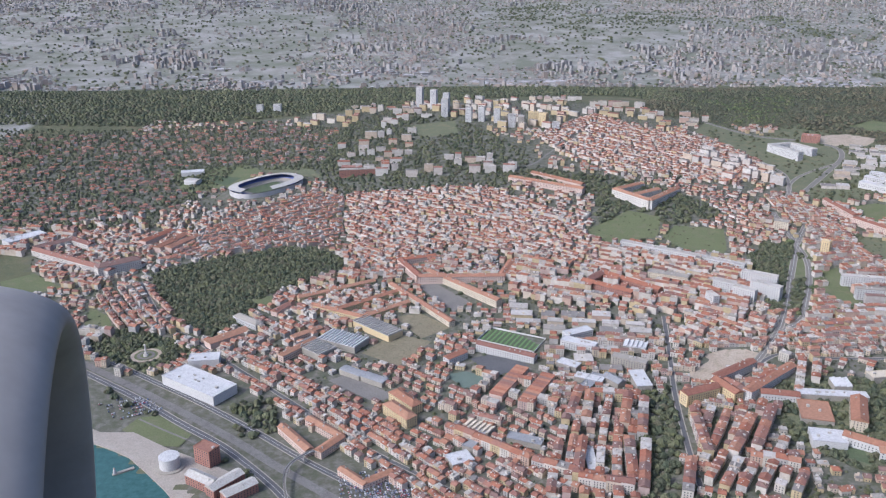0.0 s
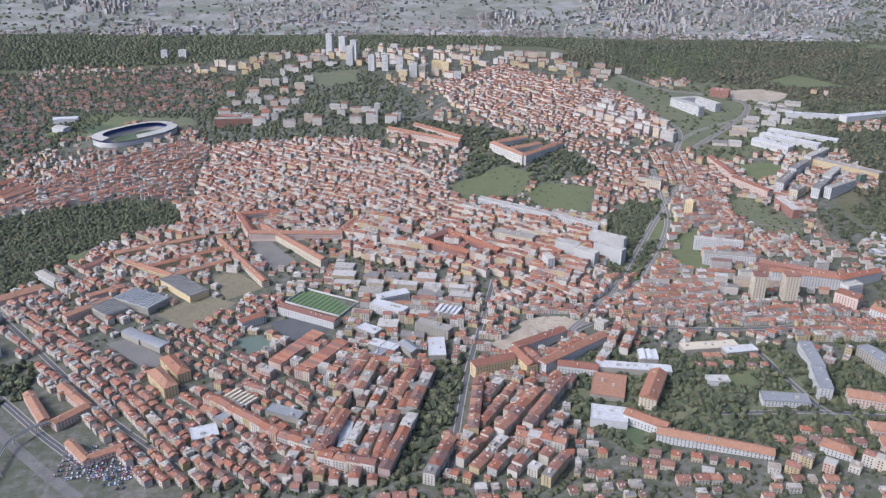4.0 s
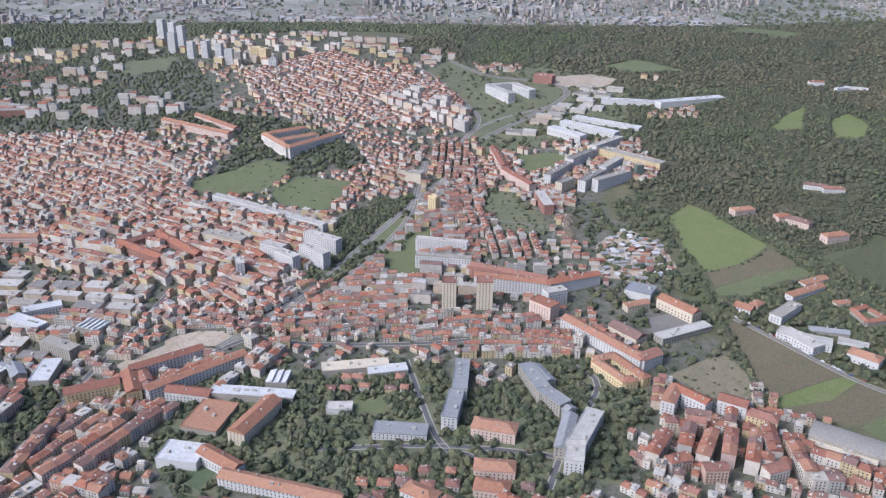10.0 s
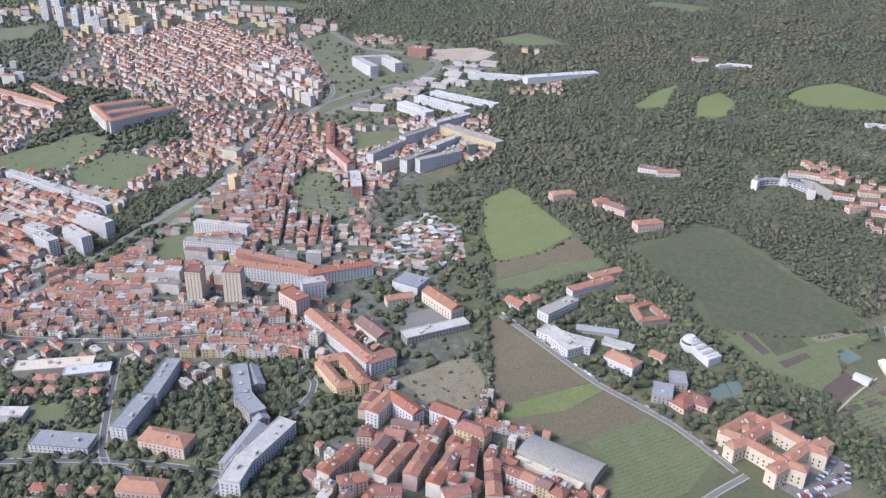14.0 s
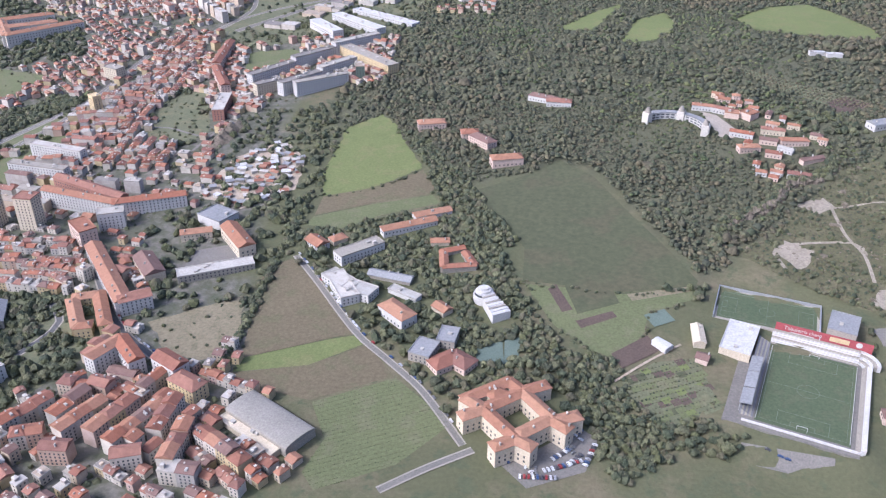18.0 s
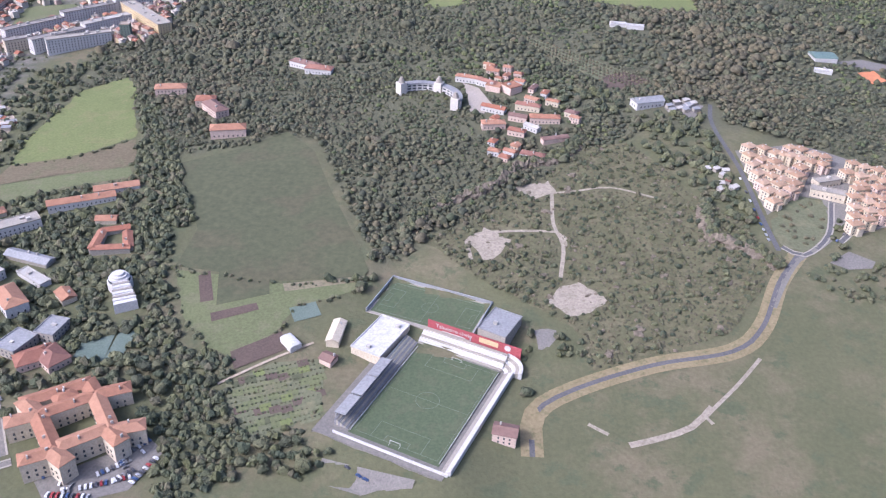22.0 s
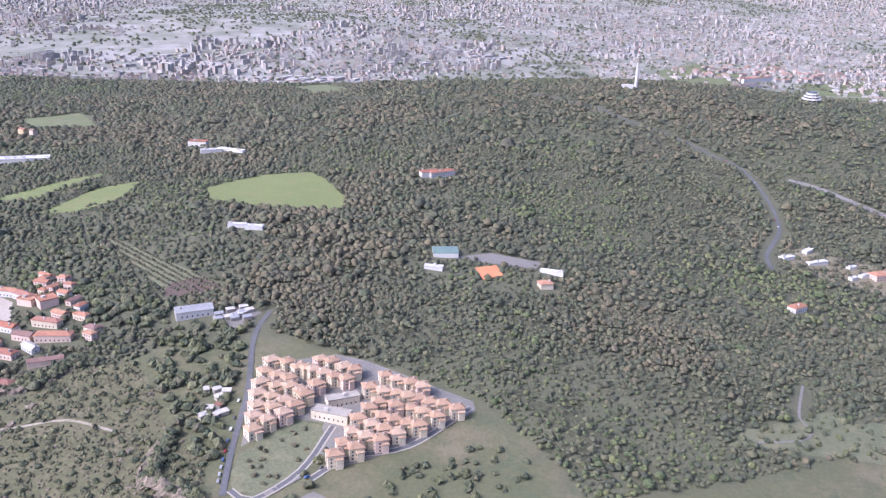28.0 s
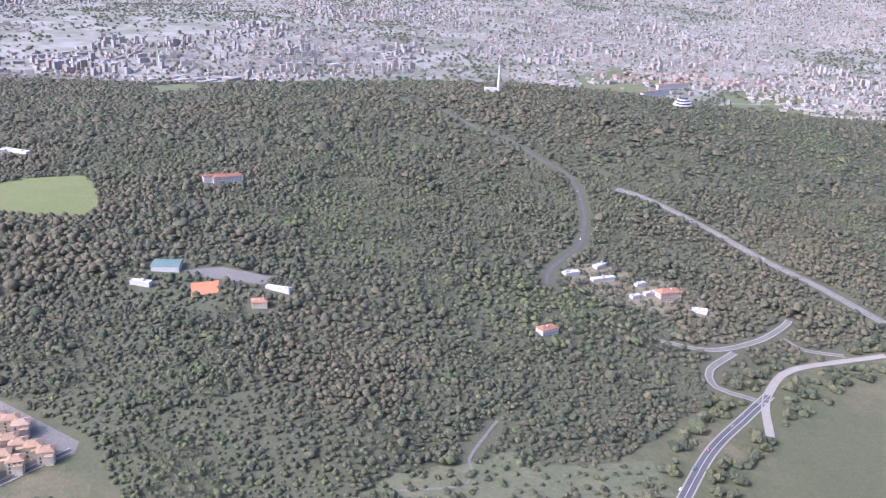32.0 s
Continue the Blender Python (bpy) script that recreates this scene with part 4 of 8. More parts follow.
field("scrubland", [(765, 584), (788, 596), (809, 623), (847, 669), (868, 674), (884, 651), (895, 628), (916, 608), (922, 573), (895, 534), (862, 516), (839, 508), (832, 531), (813, 544), (793, 558)], scrub, "dry scrub on the old quarry floor", lift=0.16, free=True)
field("village_green", [(928, 610), (946, 632), (958, 629), (959, 617), (953, 601), (938, 588), (929, 593)], meadow, "fenced village green with bare trees", lift=0.16)
field("village_street", [(924, 672), (958, 683), (972, 678), (1019, 650), (1020, 643), (990, 616), (969, 605), (957, 613), (958, 631), (946, 633), (928, 615)], pale_road, "paved lanes of the housing estate", lift=0.16, free=True)
field("tennis_court", [(1026, 789), (1039, 796), (1042, 781), (1030, 773)], clay_court, "orange clay tennis court", lift=0.3)
field("sports_yard", [(1014, 803), (1037, 814), (1067, 807), (1063, 796), (1031, 798)], pale_road, "sandy sports yard in the woods", lift=0.16)
field("vineyard", [(796, 827), (824, 807), (891, 750), (877, 741), (860, 747), (828, 782)], meadow, "sloping orchard with rows of small trees", lift=0.16)
field("yard", [(653, 439), (683, 461), (690, 456), (684, 439), (662, 429)], pale_road, "paved car park round the convent", lift=0.16)
field("court_yard", [(492, 573), (519, 584), (526, 567), (492, 551)], pale_road, "paved school yard", lift=0.16)
field("yard", [(239, 493), (258, 491), (254, 471), (240, 471)], turf, "fenced dark green school pitch", lift=0.16)
field("lawn", [(320, 499), (337, 498), (336, 484), (321, 486)], grass, "embassy lawn behind a white wall", lift=0.16)
field("lawn", [(342, 477), (356, 480), (355, 462), (341, 463)], grass, "embassy lawn edged with a path", lift=0.16)
field("school_terrace", [(236, 456), (259, 446), (256, 427), (245, 436)], turf, "fenced school terrace", lift=0.16)
field("tennis_court", [(641, 504), (652, 510), (653, 495), (641, 496)], court, "pale green tennis court", lift=0.3)
field("tennis_court", [(653, 511), (660, 513), (659, 498), (653, 495)], court, "pale green tennis court", lift=0.3)
field("sports_court", [(716, 532), (726, 537), (730, 529), (720, 524)], court, "blue-green sports court", lift=0.3)
field("turning_place", [(948, 582), (959, 591), (969, 585), (966, 580), (955, 578)], pale_road, "paved turning place", lift=0.16)
road("railway", [(-282, 582), (-264, 569), (-218, 536), (-177, 505), (-134, 471), (-99, 440), (-64, 410), (-39, 390)], 6.3, "railway tracks in a ballast bed", ballast, kerb=False)
road("avenue", [(-276, 568), (-219, 527), (-177, 493), (-139, 463), (-107, 429), (-89, 406)], 4.9, "broad riverside avenue", asphalt, marks=True)
road("avenue", [(-273, 593), (-215, 551), (-173, 521), (-125, 483), (-87, 450), (-48, 418)], 4.2, "avenue beside the railway", asphalt, marks=True)
road("street", [(-286, 737), (-238, 652), (-199, 615), (-168, 581), (-125, 538), (-86, 499), (-52, 465), (-22, 439), (5, 415)], 2.4, "old street between rows of houses", asphalt)
# asphalt road in the pale road colour, which imitates haze over the valley
road("valley_road", [(233, 558), (264, 601), (290, 650), (315, 706), (351, 783), (375, 825)], 4.6, "dual road up the valley", pale_road, marks=True)
road("street", [(184, 639), (174, 581), (162, 516), (155, 461), (150, 413)], 2.8, "long straight street", asphalt)
road("hill_road", [(413, 924), (474, 999), (506, 1042), (518, 1086), (488, 1122), (430, 1154), (382, 1237)], 5.5, "road curving up the hill", pale_road)
road("hill_road", [(340, 1190), (364, 1150), (383, 1092), (402, 1030), (412, 985), (402, 940), (385, 905)], 3.2, "curving road round the grassy slope", pale_road)
road("hill_road", [(391, 907), (402, 943), (433, 981), (490, 1020)], 3.2, "curving estate road", pale_road)
# paled like the valley road: haze put into the road colour
road("street", [(256, 594), (290, 621), (305, 648), (330, 703), (344, 747), (350, 801), (356, 866)], 4.6, "valley road between slopes", pale_road, marks=True)
road("park_path", [(332, 699), (324, 686), (331, 654), (344, 640), (359, 643)], 1.4, "curving park path", pale_road, kerb=False)
road("street", [(212, 534), (252, 567), (284, 558), (331, 553), (377, 554), (430, 564)], 2.8, "street between old houses", asphalt)
road("garden_street", [(399, 422), (380, 447), (364, 460), (346, 535)], 2.5, "tree-lined garden street", asphalt)
road("street", [(300, 457), (364, 456), (415, 447), (425, 441)], 2.5, "walled street", asphalt)
road("school_street", [(413, 421), (425, 453), (450, 503), (440, 524)], 2.5, "street between apartment blocks", asphalt)
road("street", [(432, 580), (462, 531), (483, 504), (507, 484), (523, 465), (529, 458)], 2.5, "street climbing between old houses", asphalt)
road("lane", [(546, 571), (560, 551), (586, 512), (603, 494), (619, 477), (633, 456), (638, 448)], 2.2, "straight lane lined with parked cars", pale_road)
road("lane", [(642, 446), (625, 435), (609, 423)], 2.2, "lane beside the convent", pale_road)
road("big_road", [(916, 550), (924, 566), (934, 582), (946, 592), (953, 599)], 2.6, "road climbing round the grassland", pale_road, kerb=False)
road("estate_road", [(927, 588), (925, 612), (923, 652), (917, 698), (920, 723)], 2.4, "straight road beside the estate", asphalt, kerb=False)
road("estate_lane", [(929, 591), (938, 586), (953, 602), (962, 629)], 1.8, "lane round the green", asphalt)
road("estate_lane", [(957, 597), (970, 610), (993, 618), (1018, 645)], 1.8, "lane at the estate's edge", asphalt)
road("bend_road", [(815, 466), (816, 485), (831, 498), (862, 513), (894, 523), (909, 538), (922, 566), (935, 586)], 1.9, "sandy-edged road bending round the old quarry", asphalt, kerb=False)
road("quarry_track", [(789, 570), (789, 588), (827, 593), (831, 583)], 1.8, "pale dirt track across the quarry", rubble, kerb=False)
road("quarry_track", [(826, 624), (826, 599), (830, 583), (828, 561)], 1.8, "pale dirt track across the quarry", rubble, kerb=False)
road("quarry_track", [(826, 624), (839, 627), (855, 631), (876, 624)], 1.4, "pale dirt track across the quarry", rubble, kerb=False)
road("forest_road", [(1224, 846), (1229, 869), (1244, 896), (1261, 929), (1273, 988), (1273, 1050), (1254, 1082), (1229, 1125), (1200, 1159), (1169, 1212), (1111, 1275)], 2.8, "winding road through the woods", asphalt, kerb=False)
road("motorway", [(1309, 1035), (1333, 1020), (1366, 976), (1392, 930), (1417, 891), (1438, 844)], 5.6, "motorway through the wooded valley", pale_road, marks=True)
road("slip_road", [(1358, 812), (1365, 800), (1388, 797)], 2.4, "short slip road of the junction", pale_road)
road("slip_road", [(1279, 790), (1307, 787), (1340, 805), (1365, 828), (1373, 838)], 2.8, "slip road of the junction", pale_road)
road("slip_road", [(1320, 787), (1298, 763), (1295, 745), (1308, 738), (1314, 735)], 2.8, "curved slip road of the junction", pale_road)
road("motorway", [(1245, 643), (1272, 685), (1300, 718), (1322, 743)], 4.2, "dual road with traffic", asphalt, marks=True)
road("slip_road", [(1306, 703), (1315, 731), (1325, 749), (1341, 769), (1363, 782), (1415, 802)], 2.8, "viaduct of the junction", concrete)
road("forest_path", [(1137, 636), (1158, 641), (1166, 648), (1165, 659), (1173, 677), (1179, 689)], 1.3, "pale footpath into the woods", pale_road, kerb=False)
road("sandy_verge", [(815, 466), (816, 485), (831, 498), (862, 513), (894, 523), (909, 538), (922, 566), (935, 586)], 8.0, "dry sandy verge beside the road", sandy, kerb=False, lift=0.19)
road("grass_track", [(835, 482), (842, 478)], 1.5, "worn dirt track in the grass", rubble, kerb=False)
road("grass_track", [(849, 474), (860, 478), (872, 484), (881, 494)], 2.5, "worn dirt track in the grass", rubble, kerb=False)
road("grass_track", [(880, 486), (878, 489), (892, 505), (904, 520)], 1.5, "worn dirt track in the grass", rubble, kerb=False)
field("sports_court", [(1, 556), (18, 560), (34, 547), (19, 531)], court, "blue-green sports court behind a wall", lift=0.16)
field("school_yard", [(21, 579), (43, 588), (66, 566), (37, 551)], asphalt, "dark paved school yard", lift=0.16)
field("garden_lawn", [(-176, 694), (-156, 703), (-150, 683), (-165, 677)], grass, "walled garden lawn", lift=0.16)
field("yard", [(-85, 550), (-73, 558), (-31, 526), (-49, 519)], pale_road, "grey paved factory yard", lift=0.16)


# ---- single buildings ----
PANES = {}


def pane_mesh(wide, tall):
    if (wide, tall) not in PANES:
        s = Solid()
        s.box(0, 0, 0, tall, wide, 0.12)
        PANES[wide, tall] = s.mesh("window", glass_dark)
    return PANES[wide, tall]


def panes_of(ob, l, w, h, wide=0.7, tall=1.0, pitch=2.5, floor=2.1):
    """Each window an object of its own, all on one mesh."""
    me = pane_mesh(wide, tall)
    for side in range(4):
        run, off = (l, w / 2) if side % 2 == 0 else (w, l / 2)
        n = int((run - 0.8) / pitch)
        for k in range(int(h / floor)):
            for i in range(n):
                o = new("window", me)
                o.parent = ob
                a = side * math.pi / 2
                x, y = (i - (n - 1) / 2) * pitch, -off - 0.03
                o.matrix_basis = Matrix.Translation((math.cos(a) * x - math.sin(a) * y, math.sin(a) * x + math.cos(a) * y, k * floor + 0.6)) @ Matrix.Rotation(a, 4, "Z")


def vault(s, l, w, z, rise, n=8):
    ring = [(w / 2 * math.cos(math.pi * i / n) * -1, rise * math.sin(math.pi * i / n)) for i in range(n + 1)]
    ring += [(w / 2 - 0.01, -0.2), (-w / 2 + 0.01, -0.2)]
    s.hull([(-l / 2 - 0.3, y, z + h) for y, h in ring], [(l / 2 + 0.3, y, z + h) for y, h in ring])


def building(name, wings, h, w, roof, wall_mat, roof_mat, label, panes=0):
    """A building of one or more straight wings; each wing runs along its ridge."""
    a = wings[0]
    mx, my = (a[0] + a[2]) / 2, (a[1] + a[3]) / 2
    lows = [ground((a[0] + a[2]) / 2, (a[1] + a[3]) / 2) for a in wings]
    base = sum(lows) / len(lows)
    ob = thing(name, mx, my, base, 0, label, name.replace("_", " "))
    for k, (x0, y0, x1, y1) in enumerate(wings):
        turn = math.atan2(y1 - y0, x1 - x0)
        l = math.hypot(x1 - x0, y1 - y0) + (w * 0.5 if len(wings) > 1 or roof == "hip" else 0.5)
        cx, cy = (x0 + x1) / 2, (y0 + y1) / 2
        hh = h + 0.12 * (k % 3)
        place = Matrix.Translation((cx - mx, cy - my, 0)) @ Matrix.Rotation(turn, 4, "Z")
        wall, top = Solid(), Solid()
        wall.box(0, 0, -5, hh, l, w)
        rise = w * 0.24
        if roof in ("gable", "hip"):
            if roof == "gable":
                n = len(wall.v)
                wall.v += [(-l / 2, -w / 2, hh), (-l / 2, w / 2, hh), (-l / 2, 0, hh + rise), (l / 2, -w / 2, hh), (l / 2, w / 2, hh), (l / 2, 0, hh + rise)]
                wall.f += [(n, n + 2, n + 1), (n + 3, n + 4, n + 5)]
            top.roof(0, 0, hh, l, w, rise, 0.5 if roof == "hip" else 0.0, 0.35)
        elif roof == "flat":
            top.box(0, 0, hh, hh + 0.2, l + 0.3, w + 0.3)
            for e, f, g, q in ((0, w / 2, l + 0.3, 0.3), (0, -w / 2, l + 0.3, 0.3), (l / 2, 0, 0.3, w - 0.3), (-l / 2, 0, 0.3, w - 0.3)):
                top.box(e, f, hh + 0.2, hh + 0.55, g, q)
        elif roof == "vault":
            vault(top, l, w, hh, w * 0.1)
        elif roof == "saw":
            n = max(3, int(l / 3.0))
            for i in range(n):
                x = (i + 0.5 - n / 2) * l / n
                ridge = Solid()
                ridge.hull([(x - l / n / 2, -w / 2 - 0.2, hh), (x + l / n / 2, -w / 2 - 0.2, hh), (x + l / n / 2 - 0.15, -w / 2 - 0.2, hh + 1.3)], [(x - l / n / 2, w / 2 + 0.2, hh), (x + l / n / 2, w / 2 + 0.2, hh), (x + l / n / 2 - 0.15, w / 2 + 0.2, hh + 1.3)])
                part("roof_ridge", ridge, roof_mat, ob).matrix_basis = place
        p = part("wall", wall, wall_mat, ob)
        p.matrix_basis = place
        if top.v:
            part("roof", top, roof_mat, ob).matrix_basis = place
        if panes == 2:
            panes_of(p, l, w, hh - 0.8)
        elif panes == 1:
            s = Solid()
            windows_on(s, l, w, hh, True, 1.7, 2.0, True)
            if s.v:
                part("glazing", s, glass_dark, ob, kind="stuff").matrix_basis = place
        rng = random.Random(int(cx * 7 + cy))
        if roof == "flat":
            for i in range(max(1, int(l / 9))):
                b = Solid()
                b.box(0, 0, 0, rng.uniform(0.6, 1.4), rng.uniform(1.0, 2.4), rng.uniform(1.0, 1.8))
                o = part("roof_light" if h < 6 else "lift_housing", b, white_own, ob)
                o.matrix_basis = place @ Matrix.Translation((rng.uniform(-0.42, 0.42) * l, rng.uniform(-0.25, 0.25) * w, hh + 0.2))
        elif roof in ("gable", "hip"):
            for i in range(max(1, int(l / 10))):
                b = Solid()
                b.box(0, 0, 0, 1.5, 0.5, 0.9)
                o = part("chimney", b, white_own, ob)
                o.matrix_basis = place @ Matrix.Translation((rng.uniform(-0.4, 0.4) * l, rng.choice((-0.2, 0.2)) * w, hh + rise * 0.4))
        room = 6.5 if cx > 690 else 4.0 if cx > 560 else 1.5
        take(oblong(cx, cy - (room - 1.5) * 0.4, l + room, w + room, turn))
    return ob


def estate_house(x, y, i):
    rng = random.Random(i)
    turn = 0.62 if x < 965 else 0.30
    ob = thing("estate_house", x, y, ground(x, y), turn, "cream estate house with a peach tiled hip roof", "house", "houses of the estate")
    l, w, h = rng.uniform(5.3, 6.3), rng.uniform(5.0, 5.8), rng.uniform(4.2, 5.2)
    wall, top = Solid(), Solid()
    wall.box(0, 0, -3, h, l, w)
    wall.box(l * 0.2, -w / 2 - 0.5, -3, h * 0.75, l * 0.45, 1.2)
    part("wall", wall, (cream_wall, estate_render, cream_wall, estate_render, pink_wall)[i % 5], ob)
    top.roof(0, 0, h, l, w, 1.1, 0.42, 0.3)
    part("roof", top, peach_roof, ob)
    s = Solid()
    s.roof(l * 0.2, -w / 2 - 0.6, h * 0.75, l * 0.5, 1.5, 0.4, 0.3, 0.2)
    part("porch_roof", s, peach_roof, ob)
    for dx in (-0.25, 0.22):
        s = Solid()
        s.box(dx * l, 0.1, h + 0.4, h + 1.5, 0.4, 0.6)
        part("chimney", s, white_own, ob)
    s = Solid()
    windows_on(s, l, w, h, True, 1.5, 1.7, True)
    part("glazing", s, glass_dark, ob, kind="stuff")
    take(oblong(x, y, l + 1, w + 1, turn))


def terrace_row(x0, y0, x1, y1, w, h, seed, style="terrace", white=False):
    """A straight row of joined houses, each a thing of its own."""
    rng = random.Random(seed)
    turn, run = math.atan2(y1 - y0, x1 - x0), math.hypot(x1 - x0, y1 - y0)
    n = max(1, round(run / 7.5))
    for i in range(n):
        l = run / n
        u = (i + 0.5) / n
        x, y = x0 + (x1 - x0) * u, y0 + (y1 - y0) * u
        hh = h + rng.uniform(-0.9, 0.9)
        one = "flat" if rng.random() < 0.12 else style
        solids = house_solids(rng, l, w, hh, one, True)
        tone = "flat grey roof" if one == "flat" else "clay tiled roof"
        ob = thing("row_house", x, y, min(ground(x, y), ground(x0, y0) * (1 - u) + ground(x1, y1) * u), turn, "joined apartment house with rendered walls and " + tone, "house", "houses in rows")
        part("wall", solids[0], white_own if white else wall_own, ob)
        part("roof", solids[1], flat_own if one == "flat" else roof_own, ob)
        part("glazing", solids[2], glass_dark, ob, kind="stuff")
        for e in solids[3]:
            part("roof_hut" if one == "flat" else "chimney", e, white_own, ob)
    take(oblong((x0 + x1) / 2, (y0 + y1) / 2, run + 0.5, w + 0.5, turn))


# ---- buildings that stand out ----
building("convent", [(637.5, 456.5, 645.3, 461.0), (645.3, 461.0, 660.4, 472.8), (660.4, 472.8, 669.7, 477.6), (645.3, 461.0, 657.8, 445.9), (660.4, 472.8, 672.4, 456.7), (659.0, 447.8, 670.9, 457.4), (650.1, 440.9, 657.4, 445.3), (657.4, 445.3, 663.4, 441.6), (671.4, 456.6, 677.1, 452.2), (672.9, 456.7, 681.4, 460.3), (638.0, 466.5, 655.0, 478.7), (638.0, 466.5, 645.3, 461.0), (655.0, 478.7, 660.4, 472.8), (648.4, 468.9, 652.0, 472.7)], 6.8, 5.6, "hip", cream_wall, orange_roof, "large cream convent with orange tiled wings round a courtyard", panes=2)
building("mansion", [(599.3, 527.3, 608.4, 518.5)], 4.7, 9, "hip", white_paint, orange_roof, "white three-storey mansion with an orange tiled roof", panes=2)
building("institute_building", [(624.4, 508.9, 631.9, 507.6)], 3.9, 11, "flat", concrete, sheet_grey, "grey flat-roofed institute building with roof lights", panes=1)
building("institute_building", [(614.1, 500.3, 622.7, 497.3)], 3.9, 12, "flat", concrete, sheet_grey, "grey flat-roofed institute building with roof lights", panes=1)
building("low_pavilion", [(624.1, 490.2, 631.5, 495.7), (631.5, 495.7, 637.4, 491.3)], 2.7, 9, "hip", pink_wall, roof_own, "low pavilion with red tiled roofs", panes=1)
building("curved_faculty", [(568.1, 551.5, 579.2, 541.9), (579.2, 541.9, 589.0, 537.2), (570.5, 550.7, 579.8, 533.1)], 3.9, 9, "flat", white_paint, white_own, "white modern faculty building with curved ends", panes=1)
building("long_faculty", [(568.8, 565.2, 587.8, 581.7)], 4.7, 8, "flat", white_paint, concrete, "long white faculty building with a ribbed roof", panes=1)
building("long_house", [(588.6, 592.3, 613.0, 605.5), (604.0, 609.2, 620.2, 617.3)], 2.7, 6, "gable", white_paint, orange_roof, "long low house with an orange tiled roof", panes=1)
building("farmhouse", [(551.4, 583.6, 559.0, 576.4)], 3.5, 8, "gable", white_paint, orange_roof, "white farmhouse with an orange tiled roof", panes=1)
building("annex", [(563.0, 583.8, 567.0, 587.3)], 2.3, 6, "hip", cream_wall, orange_roof, "small annex with an orange roof")
building("low_pavilion", [(598.4, 544.0, 612.1, 536.0)], 2.0, 5, "flat", white_paint, white_own, "low white laboratory pavilion")
building("greenhouse", [(586.4, 556.2, 607.3, 550.8)], 1.7, 6, "gable", concrete, sheet_grey, "long grey greenhouse among the trees")
building("cloister_ruin", [(622.5, 560.8, 636.8, 563.9), (620.9, 575.4, 630.4, 579.9), (622.5, 560.8, 621.0, 574.4), (632.3, 574.9, 636.8, 564.4)], 2.3, 4, "gable", concrete, roof_own, "half-ruined courtyard building with brown roofs")
building("orange_shed", [(614.0, 584.7, 622.8, 586.1)], 2.0, 5, "gable", cream_wall, orange_roof, "long shed with an orange roof")
building("cottage", [(621.1, 532.0, 626.6, 526.6)], 2.3, 6, "gable", cream_wall, orange_roof, "cottage with an orange tiled roof")
building("school_wing", [(505.9, 590.0, 521.8, 568.4)], 6.5, 9, "gable", cream_wall, orange_roof, "cream school wing with an orange tiled roof", panes=2)
building("school_wing", [(481.9, 583.8, 496.6, 589.0)], 4, 6, "gable", cream_wall, orange_roof, "low cream school wing with an orange roof", panes=1)
building("school_wing", [(493.2, 545.8, 526.4, 561.5)], 3.5, 8, "flat", concrete, fibre, "long flat-roofed school wing", panes=1)
building("sports_hall", [(488.6, 607.7, 502.9, 599.5)], 5, 14, "flat", white_paint, sheet_grey, "white sports hall with a grey roof")
building("old_hall", [(470.1, 560.9, 482.8, 544.1)], 5, 10, "gable", cream_wall, roof_own, "hall with a red tiled roof")
building("apartment_block", [(425.0, 586.4, 436.1, 575.1)], 10, 9, "flat", pink_wall, roof_own, "pink nine-storey apartment block", panes=1)
building("apartment_block", [(433.1, 593.8, 445.4, 598.5)], 10, 8, "flat", white_paint, flat_own, "white apartment block with balconies", panes=1)
building("apartment_slab", [(391.4, 621.3, 436.7, 609.0), (436.7, 609.0, 469.8, 622.4)], 8.5, 7, "gable", white_paint, roof_own, "long white apartment slab with a red roof", panes=1)
building("old_convent", [(452.5, 520.3, 464.0, 500.9), (452.7, 522.7, 462.5, 526.4), (462.5, 526.4, 475.3, 503.5), (464.0, 500.9, 468.3, 502.2)], 5, 6, "hip", yellow_wall, orange_roof, "old ochre house with tiled wings round a yard", panes=1)
building("terrace_row", [(442.9, 565.5, 477.0, 519.5), (477.0, 519.5, 486.0, 525.1)], 7, 8, "gable", white_paint, roof_own, "long white terrace with a tiled roof and dormers", panes=1)
building("apartment_house", [(481.0, 477.8, 487.7, 489.7), (488.7, 489.7, 500.0, 477.2)], 8, 7, "gable", white_paint, roof_own, "angled white apartment house with tiled roof", panes=1)
building("apartment_house", [(508.5, 481.5, 520.3, 474.0)], 8, 8, "gable", white_paint, roof_own, "white apartment house with a tiled roof", panes=1)
building("apartment_house", [(520.7, 469.3, 530.2, 464.0)], 7, 8, "hip", yellow_wall, roof_own, "yellow corner house with a red mansard roof", panes=1)
building("outbuilding", [(489.7, 475.0, 501.4, 472.8)], 4, 5, "gable", pink_wall, roof_own, "low pink outbuilding with tiled roof")
building("sports_pavilion", [(548.8, 461.4, 576.9, 441.8)], 3.9, 15, "vault", concrete, pavilion_roof, "large pavilion with a grey shallow vaulted roof")
building("pavilion_annex", [(544.1, 454.6, 569.4, 436.6)], 2.3, 7, "flat", cream_wall, cream_wall, "low annexes of the pavilion with cream roofs")
building("school_wing", [(217.9, 508.1, 242.1, 503.1)], 5, 8, "gable", white_paint, roof_own, "white school wing with a red roof", panes=1)
building("glazed_link", [(242.1, 506.1, 287.2, 500.6)], 4, 8, "flat", concrete, sheet_white, "glazed link with a pale roof")
building("school_wing", [(277.5, 493.0, 264.2, 462.9)], 7, 10, "gable", cream_wall, orange_roof, "tall cream school wing with an orange roof", panes=1)
building("school_hall", [(242.7, 472.8, 249.0, 497.4)], 3, 20, "flat", concrete, orange_roof, "low hall with a red roof terrace")
